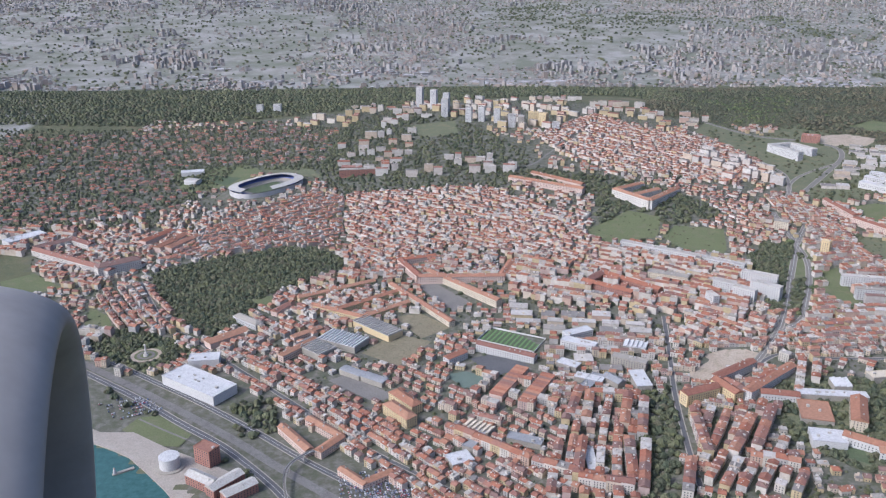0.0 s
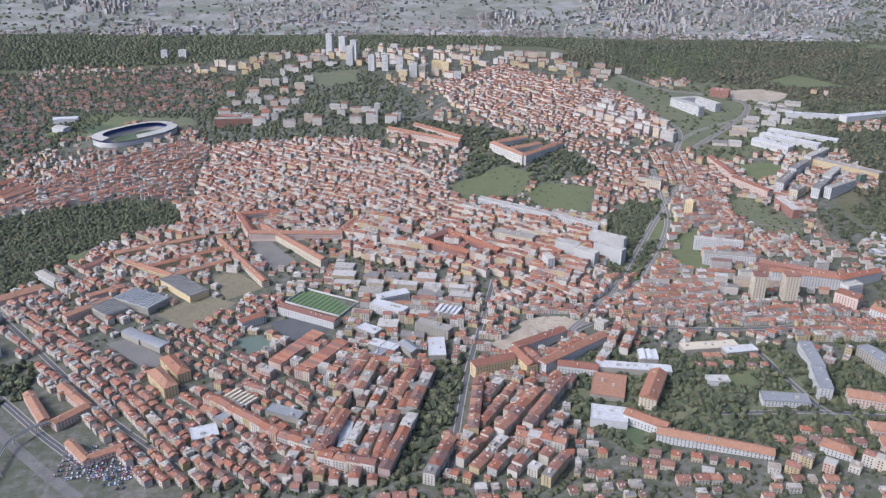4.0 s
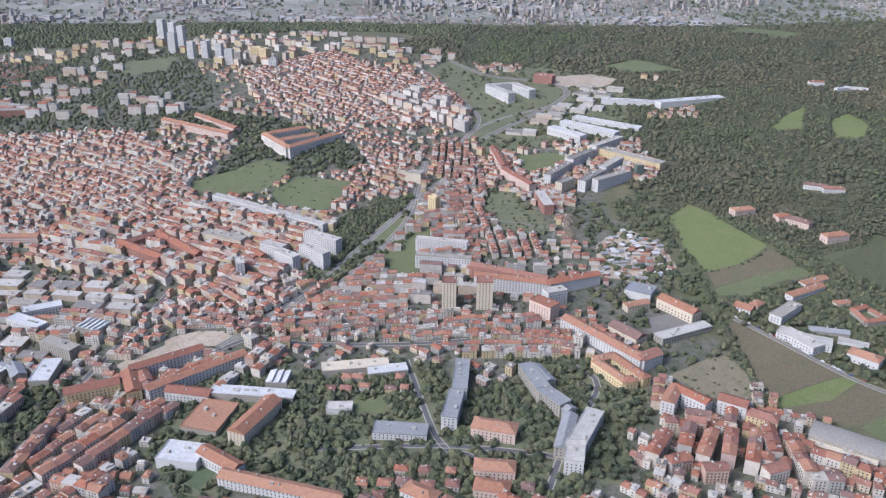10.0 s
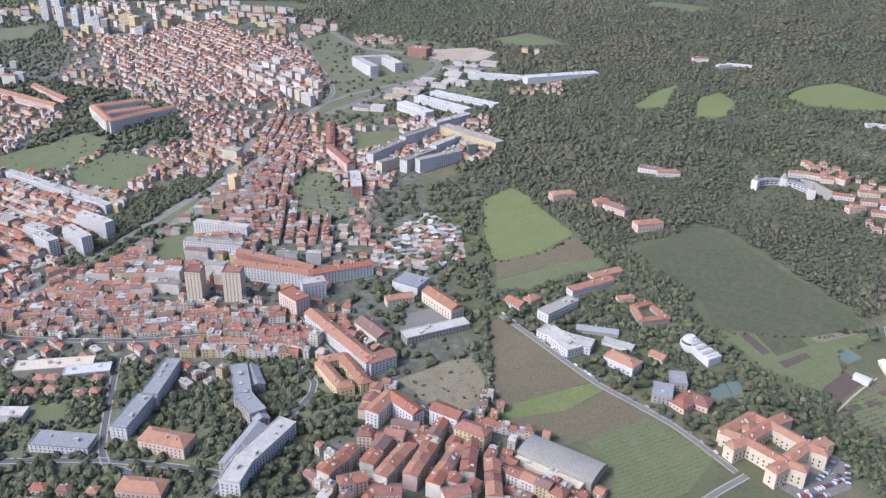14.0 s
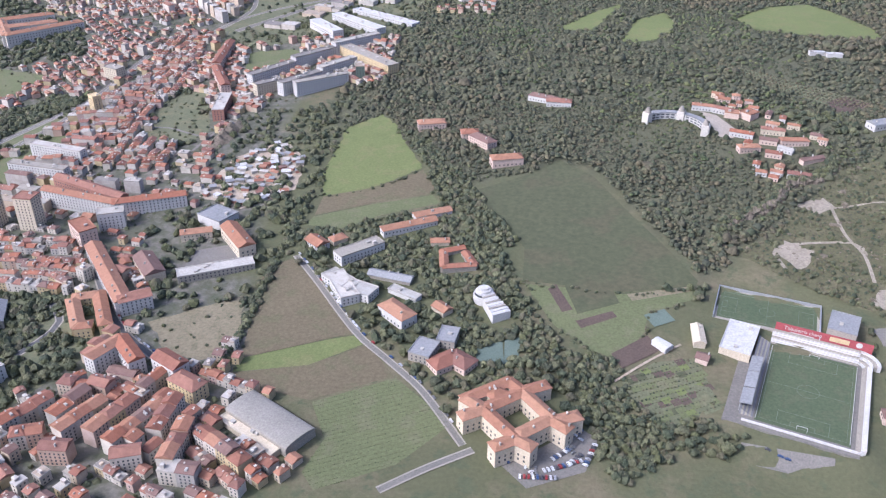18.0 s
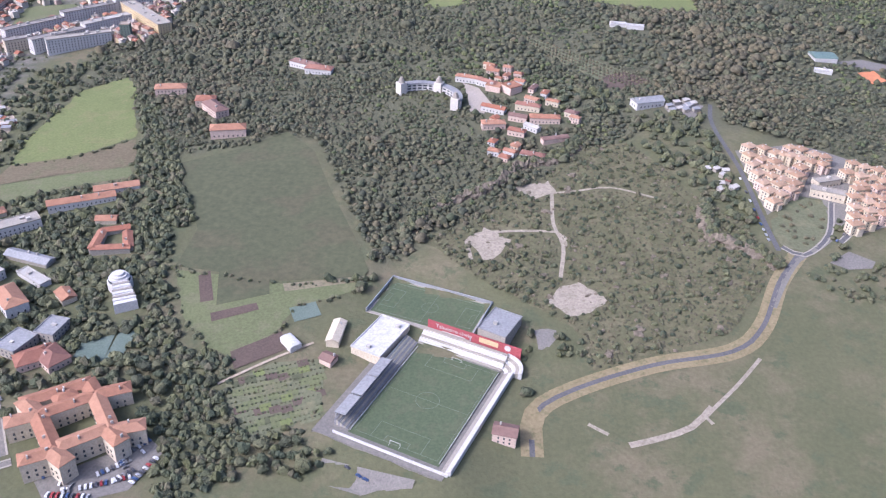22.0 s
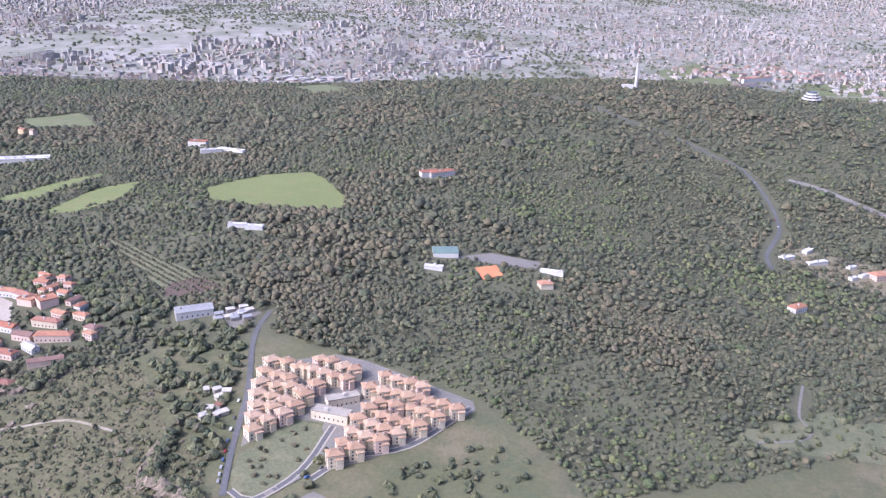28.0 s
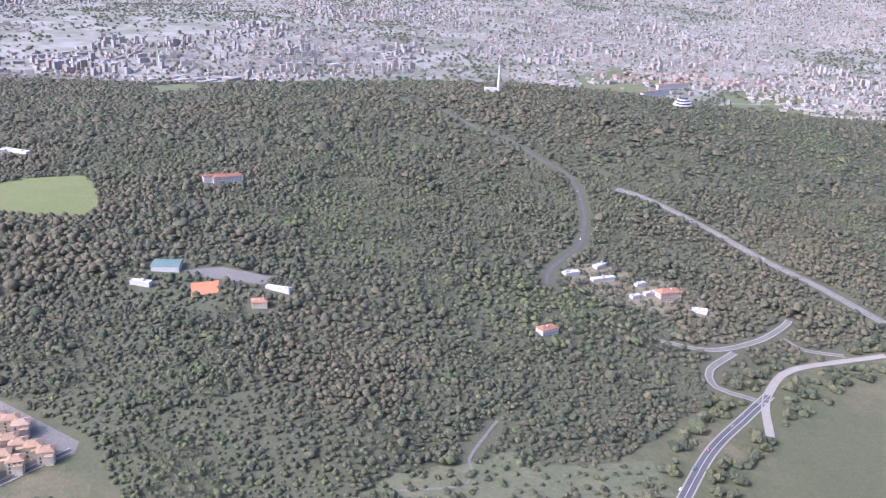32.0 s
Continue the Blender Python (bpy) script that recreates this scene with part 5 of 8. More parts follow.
building("gymnasium", [(230.5, 454.8, 250.3, 451.0)], 5, 15, "flat", white_paint, sheet_white, "gymnasium with a ribbed white roof")
building("school_wing", [(251.7, 452.0, 268.7, 439.5), (265.3, 434.0, 319.2, 416.7)], 5, 8, "gable", white_paint, orange_roof, "long white school front with an orange roof", panes=1)
building("old_mansion", [(383.3, 465.3, 399.8, 460.8)], 6, 10, "hip", pink_wall, orange_roof, "pink mansion with an orange tiled roof", panes=1)
building("round_house", [(382.3, 435.3, 396.8, 433.5), (381.7, 421.3, 393.0, 418.9)], 4.5, 9, "hip", pink_wall, orange_roof, "pink house with a half-round porch", panes=1)
building("villa_house", [(350.4, 421.2, 360.3, 414.8)], 4, 9, "hip", white_paint, orange_roof, "white villa with an orange roof", panes=1)
building("shed_roof", [(299.6, 523.2, 336.1, 529.0)], 4, 9, "flat", concrete, cream_wall, "long shed with a pale yellow roof")
building("shed_roof", [(325.6, 519.3, 346.6, 523.4)], 3.5, 8, "flat", concrete, sheet_white, "shed with a bright white roof")
building("shed_roof", [(270.5, 517.2, 281.9, 516.3)], 4, 12, "saw", concrete, sheet_white, "shed with a white ribbed roof")
building("stepped_apartments", [(378.0, 522.1, 375.4, 495.6), (373.3, 490.7, 369.4, 469.8)], 7, 8, "flat", white_paint, sheet_grey, "long white apartment house with a pale grey roof", panes=1)
building("stepped_apartments", [(418.2, 517.0, 423.5, 504.0), (422.1, 489.9, 430.2, 476.4), (429.7, 470.0, 422.1, 445.6)], 5, 7, "gable", concrete, sheet_grey, "grey apartment house with balconies", panes=1)
building("embassy", [(332.0, 467.7, 358.2, 464.9)], 3.5, 10, "flat", white_paint, sheet_grey, "low modern house with a dark roof terrace", panes=1)
building("white_villa", [(306.1, 488.4, 319.0, 488.5)], 3, 7, "flat", white_paint, white_own, "low white villa on a lawn")
building("garden_apartments", [(441.8, 470.6, 428.4, 444.6), (428.4, 444.6, 426.0, 433.5)], 8, 9, "flat", white_paint, white_own, "white stepped apartment house with balconies", panes=1)
building("garden_apartments", [(419.6, 491.1, 412.7, 515.4), (427.5, 479.8, 419.6, 491.1)], 7, 8, "flat", concrete, sheet_grey, "grey apartment house with a pale roof", panes=1)
building("tower_block", [(367.9, 597.3, 376.3, 596.6)], 19, 9, "flat", cream_wall, roof_own, "cream tower block with corner balconies", panes=1)
building("tower_block", [(389.5, 595.6, 399.3, 594.9)], 19, 9, "flat", cream_wall, roof_own, "cream tower block with corner balconies", panes=1)
building("apartment_slab", [(350.3, 685.1, 386.8, 676.1)], 9, 6, "flat", white_paint, flat_own, "white apartment slab with flat roof", panes=1)
building("apartment_slab", [(350.2, 657.4, 388.2, 650.5)], 9, 6, "flat", white_paint, flat_own, "white apartment slab with flat roof", panes=1)
building("brick_slab", [(388.4, 640.1, 437.3, 617.3)], 8, 7, "gable", brick, roof_own, "long brick apartment slab with white balconies", panes=1)
building("lawn_terrace", [(179.4, 790.5, 231.3, 756.4), (231.3, 756.4, 277.7, 724.0)], 6, 6, "flat", white_paint, white_own, "white apartment terrace below the lawn", panes=1)
building("yellow_tower", [(360.6, 752.2, 366.1, 747.2)], 15, 6, "flat", yellow_wall, yellow_wall, "tall yellow tower block on the hill", panes=1)
building("yellow_tower", [(341.1, 822.5, 353.6, 816.3)], 9, 9, "flat", cream_wall, concrete, "cream office block with flat roof", panes=1)
building("market_hall", [(148.3, 724.7, 190.3, 685.0), (130.5, 703.8, 148.3, 724.7), (128.4, 704.0, 164.3, 678.2)], 5, 8, "gable", brick, roof_own, "red market hall round a yard", panes=1)
building("cream_block", [(188.5, 716.3, 220.7, 700.9)], 7, 9, "flat", cream_wall, concrete, "cream block with a flat roof", panes=1)
building("valley_block", [(269.2, 698.5, 292.0, 683.9), (269.6, 674.6, 286.1, 659.5)], 12, 7, "flat", white_paint, white_own, "white apartment block above the valley", panes=1)
building("valley_block", [(239.5, 684.1, 253.3, 676.4), (252.9, 669.1, 264.8, 659.1)], 11, 7, "flat", white_paint, white_own, "white apartment block above the valley", panes=1)
building("white_block", [(226.2, 658.9, 228.9, 647.4)], 12, 6, "flat", white_paint, white_own, "white apartment tower with blank sides", panes=1)
building("barracks", [(-41.0, 766.5, -22.3, 725.7), (-21.1, 722.4, 55.4, 724.3), (54.8, 726.5, 66.9, 762.3), (-41.0, 766.5, -9.2, 777.4)], 5, 7, "gable", pink_wall, roof_own, "pink barracks quadrangle with tiled roofs", panes=1)
building("long_barracks", [(-13.6, 740.0, 48.5, 669.0)], 6, 7, "gable", cream_wall, roof_own, "long barracks with a tiled roof", panes=1)
building("barracks_range", [(-48.0, 718.7, 7.5, 635.1)], 4, 6, "gable", cream_wall, roof_own, "barracks range with orange roofs", panes=1)
building("barracks_range", [(-127.9, 689.4, -65.4, 728.6), (-89.8, 664.8, -43.0, 702.6), (-110.3, 671.3, -68.7, 647.5), (-68.7, 647.5, -31.8, 678.6)], 4, 6, "gable", yellow_wall, orange_roof, "ochre barracks ranges with orange roofs", panes=1)
building("factory_shed", [(-112.4, 606.1, -89.5, 586.4)], 5, 18, "saw", concrete, fibre, "weathered factory shed with a ridged roof")
building("factory_shed", [(-95.8, 617.5, -64.4, 599.7)], 5, 20, "saw", concrete, sheet_white, "factory shed with a white sawtooth roof")
building("factory_shed", [(-70.9, 645.5, -38.4, 615.2)], 5, 16, "saw", yellow_wall, fibre, "weathered factory shed with a ridged roof")
building("arched_shed", [(-74.7, 562.7, -59.3, 552.0)], 4, 9, "vault", concrete, sheet_grey, "arched grey storage shed")
building("arched_shed", [(-58.0, 552.0, -41.9, 541.5)], 4, 9, "vault", concrete, sheet_grey, "arched grey storage shed")
building("school_wing", [(27.5, 593.6, 69.9, 571.0)], 6, 7, "gable", white_paint, roof_own, "long white school with a red roof", panes=1)
building("school_wing", [(2.6, 570.1, 16.5, 582.0)], 6, 7, "gable", white_paint, roof_own, "white school wing with a red roof", panes=1)
building("white_museum", [(-199.5, 555.1, -154.3, 524.3)], 7, 22, "flat", white_paint, sheet_white, "large white museum with a ribbed flat roof")
building("white_museum", [(-193.4, 573.6, -171.4, 577.0)], 7, 13, "flat", white_paint, sheet_white, "white museum annex with a flat roof")
building("power_station", [(-152.4, 451.5, -141.5, 444.9)], 12, 9, "flat", brick, roof_own, "tall red brick boiler house", panes=1)
building("power_station", [(-150.5, 427.8, -136.3, 418.9), (-134.8, 413.2, -123.3, 427.6), (-125.1, 407.5, -112.9, 418.7)], 6, 8, "gable", brick, fibre, "red brick power station halls", panes=1)
building("monastery", [(-416.4, 808.3, -319.7, 751.7), (-419.2, 814.6, -391.8, 841.3), (-391.8, 841.3, -367.3, 824.8)], 6, 9, "gable", stone, roof_own, "long pale stone monastery range", panes=1)
building("monastery_church", [(-330.7, 753.4, -302.6, 774.7)], 10, 12, "hip", stone, roof_own, "pale stone monastery church", panes=1)
building("brown_hall", [(-314.7, 834.5, -297.9, 867.6), (-293.5, 814.5, -278.7, 854.6), (-281.7, 814.0, -264.9, 848.7)], 5, 9, "gable", pink_wall, roof_own, "long halls with brown-red roofs")
building("white_hall", [(-459.2, 831.6, -434.6, 863.1)], 5, 16, "flat", white_paint, sheet_white, "white hall with a long white roof")
building("palace", [(198.0, 928.0, 227.0, 884.4), (227.0, 884.4, 268.7, 932.1), (198.0, 928.0, 232.4, 953.0), (212.8, 905.8, 246.8, 929.9)], 7.5, 8, "hip", stone, orange_roof, "pale stone royal palace with red roofs", panes=2)
building("palace_annex", [(112.1, 1006.2, 163.3, 954.0), (82.8, 986.1, 160.3, 934.3)], 5, 8, "gable", pink_wall, orange_roof, "long palace annex with an orange roof", panes=1)
building("college_block", [(428.8, 1077.9, 449.6, 1036.7), (457.9, 1086.7, 474.4, 1054.3), (428.8, 1077.9, 457.9, 1086.7)], 9, 9, "flat", white_paint, white_own, "white college block with ribbon windows", panes=1)
building("brick_office", [(487.2, 1123.6, 507.3, 1113.1)], 9, 14, "flat", brick, brick, "brown brick office block", panes=1)
for line, h, w, wall_kind, top_kind, word in (
    ([(460, 799), (485, 835), (511, 865), (542, 896)], 8.5, 7, white_paint, "flat", "long stepped white apartment row on the hillside"),
    ([(487, 783), (510, 813), (531, 841)], 8.5, 7, white_paint, "flat", "white apartment row stepping up the hillside"),
    ([(420, 885), (426, 826), (446, 784)], 7.5, 7, pink_wall, "gable", "curved pink apartment row with red roofs"),
    ([(498, 782), (531, 806)], 9, 7, white_paint, "flat", "white apartment row above the wooded bank"),
    ([(450, 772), (454, 739)], 7.5, 8, brick, "flat", "red apartment block at the end of the row"),
    ([(468, 784), (481, 796)], 8, 7, cream_wall, "flat", "cream apartment block between the rows"),
    ([(538, 810), (544, 811)], 11, 6, court, "flat", "pale blue-green apartment tower beside the woods"),
):
    for (x0, y0), (x1, y1) in zip(line, line[1:]):
        building("apartment_row", [(x0, y0, x1, y1)], h, w, top_kind, wall_kind, roof_own if top_kind == "gable" else flat_own, word, panes=1)
building("campus_block", [(510.6, 877.2, 564.3, 821.3)], 7, 10, "flat", yellow_wall, concrete, "long ochre campus block", panes=1)
building("campus_hall", [(604.1, 1000.8, 680.3, 1026.9)], 4, 12, "flat", white_paint, sheet_white, "long white-roofed campus hall")
building("campus_hall", [(548.5, 1026.6, 619.3, 1011.1)], 4, 10, "flat", white_paint, sheet_white, "white-roofed campus hall beside the woods")
building("campus_hall", [(482.5, 933.2, 506.2, 903.0), (513.1, 974.0, 568.0, 932.4), (497.8, 954.9, 540.8, 913.6)], 5, 10, "flat", white_paint, sheet_white, "white campus halls with flat roofs", panes=1)
building("tower_block", [(-43.3, 1405.3, -33.8, 1401.6)], 34, 8, "flat", white_paint, white_own, "tall white tower block on the hill", panes=1)
building("tower_block", [(-19.4, 1378.9, -10.2, 1375.1)], 32, 8, "flat", white_paint, white_own, "tall white tower block on the hill", panes=1)
building("tower_block", [(0.9, 1348.8, 10.0, 1346.0)], 30, 8, "flat", white_paint, white_own, "tall white tower block on the hill", panes=1)
building("tower_block", [(35.2, 1270.1, 43.7, 1267.6)], 22, 8, "flat", white_paint, white_own, "tall pale tower block on the hill", panes=1)
building("tower_block", [(54.8, 1268.2, 63.2, 1265.9)], 22, 8, "flat", white_paint, white_own, "tall pale tower block on the hill", panes=1)
building("tower_block", [(77.0, 1251.6, 85.3, 1249.6)], 21, 8, "flat", white_paint, white_own, "tall pale tower block on the hill", panes=1)
building("tower_block", [(128.5, 1233.8, 138.3, 1232.1), (144.1, 1224.0, 150.2, 1219.5)], 18, 9, "flat", yellow_wall, yellow_wall, "tall yellow tower block on the hill", panes=1)
building("tower_block", [(157.0, 1193.0, 166.5, 1191.8)], 12, 8, "flat", white_paint, white_own, "tall white tower block on the hill", panes=1)
building("tower_block", [(-317.8, 1434.1, -307.9, 1433.1)], 12, 8, "flat", white_paint, white_own, "tall white tower block on the hill", panes=1)
building("tower_block", [(-289.0, 1435.2, -277.1, 1433.5)], 12, 8, "flat", white_paint, white_own, "tall white tower block on the hill", panes=1)
building("sports_hall", [(-347, 1083, -319, 1090)], 5, 12, "vault", white_paint, sheet_white, "white sports hall beside the oval stadium")
building("sports_hall", [(-330, 1050, -314, 1044)], 5, 14, "vault", white_paint, fibre, "domed sports hall beside the oval stadium")
building("long_office", [(-132, 1041, -82, 1049)], 8, 9, "flat", brick, concrete, "long red office block on the green slope", panes=1)
building("tower_block", [(-2, 1312, 8, 1310)], 28, 9, "flat", white_paint, white_own, "tall pale tower block on the hill", panes=1)
building("tower_block", [(96, 1222, 106, 1220)], 19, 8, "flat", white_paint, white_own, "tall white tower block on the hill", panes=1)
building("tower_block", [(110, 1216, 118, 1214)], 17, 8, "flat", concrete, white_own, "tall grey tower block on the hill", panes=1)
building("red_office", [(-130.9, 1058.0, -105.1, 1056.4)], 8, 9, "flat", brick, brick, "brick office block beside the pines", panes=1)
building("pink_villa", [(595.2, 722.0, 608.8, 725.6)], 4.3, 8, "hip", pink_wall, orange_roof, "pink villa among the trees", panes=1)
building("pink_villa", [(644.2, 670.6, 658.6, 674.5)], 4.7, 8, "hip", pink_wall, orange_roof, "pink villa above the field", panes=2)
building("domed_house", [(624.1, 708.6, 631.3, 709.9), (631.4, 704.1, 641.0, 694.0)], 3.9, 8, "hip", pink_wall, roof_own, "old house with a domed turret", panes=1)
building("white_house", [(668.0, 766.4, 683.1, 759.2), (679.1, 755.8, 692.4, 754.6)], 3.1, 7, "hip", white_paint, roof_own, "long white house with brown roofs", panes=1)
building("village_house", [(773.0, 744.5, 785.3, 741.7)], 3.2, 4.8, "hip", white_paint, roof_own, "house with a red roof", panes=1)
building("village_house", [(786.1, 740.2, 795.1, 735.1)], 3.2, 4.8, "hip", white_paint, roof_own, "house with a red roof", panes=1)
building("village_hall", [(791.2, 734.1, 799.3, 731.4)], 3.2, 7.2, "flat", pink_wall, orange_roof, "hall with an orange roof")
building("village_hall", [(802.0, 727.9, 808.4, 733.4)], 4.0, 8.8, "flat", pink_wall, orange_roof, "tall hall with an orange roof")
building("village_house", [(789.2, 707.7, 801.8, 702.8)], 2.8, 4.8, "gable", white_paint, roof_own, "white house with a red roof", panes=1)
building("village_house", [(804.5, 697.0, 813.9, 694.3)], 2.8, 4.8, "gable", pink_wall, roof_own, "pink house with a red roof", panes=1)
building("village_house", [(809.1, 709.6, 820.5, 706.9)], 3.2, 4.8, "hip", cream_wall, roof_own, "cream house with a brown roof", panes=1)
building("village_house", [(817.0, 694.1, 830.8, 694.9)], 3.2, 5.6, "hip", pink_wall, roof_own, "pink house with a broad red roof", panes=1)
building("village_house", [(813.5, 687.6, 820.3, 682.4)], 2.4, 4.0, "gable", white_paint, white_own, "white house with a pale roof", panes=1)
building("village_house", [(790.6, 685.7, 800.6, 687.5)], 3.2, 5.6, "hip", pink_wall, orange_roof, "house with an orange roof", panes=1)
building("village_house", [(805.2, 680.6, 811.9, 678.5)], 2.8, 4.8, "hip", pink_wall, roof_own, "small house with a red roof", panes=1)
building("village_house", [(811.9, 656.5, 822.0, 653.8)], 2.8, 4.8, "hip", white_paint, roof_own, "white house on the quarry's edge", panes=1)
building("village_house", [(822.2, 670.5, 835.3, 676.1)], 2.4, 4.0, "gable", pink_wall, roof_own, "low house on the quarry's edge")
building("white_hall", [(875.1, 714.8, 891.0, 721.6)], 3.5, 8, "gable", white_paint, sheet_grey, "white hall with a ribbed roof", panes=2)
building("white_shed", [(1238.1, 865.9, 1247.4, 870.6)], 1.8, 4.5, "flat", white_paint, sheet_white, "white shed in the valley")
building("white_shed", [(1255.4, 862.6, 1270.1, 868.7)], 1.8, 3.8, "flat", white_paint, sheet_white, "white shed in the valley")
building("white_shed", [(1261.1, 882.8, 1268.2, 889.5)], 1.8, 3.8, "flat", white_paint, sheet_white, "white shed in the valley")
building("white_shed", [(1283.3, 863.1, 1289.6, 866.6)], 1.8, 3.0, "flat", white_paint, sheet_white, "white shed in the valley")
building("white_shed", [(1275.8, 843.6, 1281.1, 846.7)], 1.8, 3.0, "flat", white_paint, sheet_white, "white shed in the valley")
building("white_shed", [(1285.9, 850.5, 1292.6, 854.0)], 1.8, 3.0, "flat", white_paint, sheet_white, "white shed in the valley")
building("red_house", [(1295.4, 851.3, 1306.2, 855.0)], 4, 8, "hip", pink_wall, orange_roof, "red-roofed house in the valley", panes=1)
building("white_shed", [(1312.1, 837.5, 1320.0, 834.9)], 1.8, 4.5, "flat", white_paint, sheet_white, "white shed beside the junction")
building("cottage", [(1211.2, 780.1, 1217.8, 784.1)], 3, 6, "hip", white_paint, orange_roof, "white cottage in the woods", panes=1)
building("white_house", [(999.8, 965.5, 1015.8, 974.9)], 4, 6, "hip", white_paint, roof_own, "white house in the woods", panes=1)
building("white_shed", [(997.2, 784.3, 1007.1, 782.3)], 1.8, 3.8, "flat", white_paint, sheet_white, "white shed beside the sports hall")
building("green_hall", [(1001.9, 807.1, 1016.0, 808.2)], 2.2, 13, "vault", white_paint, sheet_green, "sports hall with a green vaulted roof")
building("white_shed", [(1064.9, 793.2, 1077.5, 788.8)], 1.8, 3.0, "flat", white_paint, sheet_white, "long white changing rooms")
building("club_house", [(1062.6, 769.9, 1066.9, 771.0)], 3, 6, "hip", cream_wall, orange_roof, "club house with an orange roof")
building("estate_centre", [(954.6, 635.7, 967.2, 631.6), (958.9, 643.8, 969.0, 648.1)], 3.2, 5.5, "flat", cream_wall, concrete, "cream community building of the estate", panes=1)
building("distant_house", [(1303.8, 1417.7, 1318.1, 1389.7), (1480.9, 1842.2, 1531.9, 1909.3), (1567.4, 1920.6, 1634.0, 1988.8), (1635.9, 2060.0, 1714.3, 2115.1), (1572.8, 1735.2, 1627.9, 1777.9), (1501.6, 1779.4, 1555.2, 1822.2)], 4, 6, "hip", white_paint, roof_own, "white barracks on the distant hilltop")
building("distant_house", [(873.6, 839.0, 882.8, 839.2), (885.0, 836.0, 894.3, 835.4)], 2.2, 4, "flat", white_paint, sheet_white, "white sheds in the woods")
building("distant_house", [(789.1, 1058.3, 804.6, 1056.9)], 4, 8, "flat", white_paint, roof_own, "long house with a red roof in the woods")
building("distant_house", [(807.2, 1029.2, 821.0, 1034.4), (820.3, 1038.5, 841.4, 1029.2)], 2.0, 5, "flat", white_paint, sheet_white, "white sheds in the woods")
building("distant_house", [(993.2, 965.4, 1004.7, 971.0)], 4, 6, "hip", white_paint, roof_own, "white house in the woods")
building("stadium_hall", [(751.3, 506.8, 760.4, 527.6)], 3.5, 13, "flat", cream_wall, sheet_white, "hall with a large white roof")
building("grey_hall", [(799.1, 518.9, 805.5, 532.7)], 5, 12, "flat", concrete, sheet_grey, "grey flat-roofed hall beside the pitch")
building("red_clubhouse", [(801.4, 472.9, 809.2, 471.7)], 4, 6, "gable", pink_wall, roof_own, "small red club house beside the ground", panes=1)
building("small_barn", [(719.0, 513.6, 723.9, 508.4)], 2.3, 5, "vault", white_paint, sheet_white, "small white vaulted barn")
building("small_house", [(735.4, 504.6, 739.7, 502.6)], 2.3, 5, "gable", pink_wall, roof_own, "small house with an orange roof")
building("small_house", [(737.6, 511.6, 738.5, 524.6)], 2.3, 5, "gable", cream_wall, cream_wall, "low pale sheds beside the stadium")
building("red_row", [(-106.0, 481.7, -85.2, 455.5), (-89.4, 491.1, -66.6, 470.4), (-77.8, 453.5, -66.4, 469.1)], 5, 6, "gable", pink_wall, orange_roof, "long red-roofed row with wings round a yard", panes=1)
building("red_row", [(-61.4, 434.0, -46.4, 419.5), (-46.5, 420.6, -32.1, 430.9)], 4, 5, "gable", pink_wall, orange_roof, "low red-roofed row beside a car park", panes=1)
building("white_store", [(3.8, 441.8, 16.9, 447.6)], 4, 12, "flat", concrete, sheet_white, "store with a bright white roof")
building("pale_store", [(15.4, 484.8, 31.6, 474.0)], 4, 10, "saw", concrete, cream_wall, "store with pale ridged roofs")
building("ochre_church", [(-33.4, 521.7, -19.0, 504.6), (-36.4, 505.2, -22.2, 488.3)], 7, 9, "hip", yellow_wall, orange_roof, "ochre church with orange roofs", panes=1)
building("grey_store", [(16.4, 457.0, 24.2, 472.6), (44.1, 468.4, 61.5, 461.2)], 4, 8, "flat", concrete, sheet_grey, "grey workshop with a flat roof")
building("white_court", [(91.1, 454.8, 90.5, 430.0)], 3, 6, "flat", concrete, sheet_white, "white-roofed shed in a block's yard")
building("park_block", [(165.8, 504.1, 187.8, 513.6), (192.4, 522.5, 200.5, 504.9)], 8, 8, "gable", yellow_wall, roof_own, "yellow angled apartment house", panes=1)
building("park_block", [(193.7, 526.5, 224.9, 548.3), (208.6, 505.9, 251.0, 541.6)], 7, 7, "gable", white_paint, roof_own, "white apartment house along the slope", panes=1)
building("glasshouse_roof", [(140.9, 588.8, 157.0, 582.7)], 4, 12, "saw", concrete, sheet_white, "workshop with white roof lights")
building("office_block", [(127.6, 565.2, 150.1, 552.9)], 7, 8, "flat", concrete, concrete, "grey office block with balconies", panes=1)
building("white_offices", [(95.8, 595.3, 116.0, 584.3), (99.2, 604.6, 116.3, 613.0)], 6, 9, "flat", white_paint, sheet_white, "white offices with flat roofs", panes=1)
building("red_works", [(36.8, 517.4, 59.0, 558.0)], 4, 10, "saw", pink_wall, roof_own, "works building with ridged red roofs")
building("red_works", [(57.5, 509.5, 77.2, 545.9)], 4, 10, "saw", pink_wall, roof_own, "works building with ridged red roofs")
building("white_store", [(87.5, 565.7, 100.6, 556.8)], 4, 9, "flat", concrete, sheet_white, "store with a pale flat roof")
building("white_store", [(96.9, 543.4, 114.9, 534.7)], 4, 8, "flat", concrete, sheet_white, "store with a pale flat roof")
building("white_store", [(99.3, 523.6, 112.8, 544.1)], 4, 8, "flat", concrete, sheet_grey, "store with a grey flat roof")
building("white_store", [(140.4, 544.5, 141.8, 521.6)], 5, 11, "flat", concrete, sheet_white, "store with a broad white roof")
building("white_store", [(118.5, 542.0, 127.3, 529.9)], 4, 8, "gable", concrete, sheet_grey, "store with a grey pitched roof")
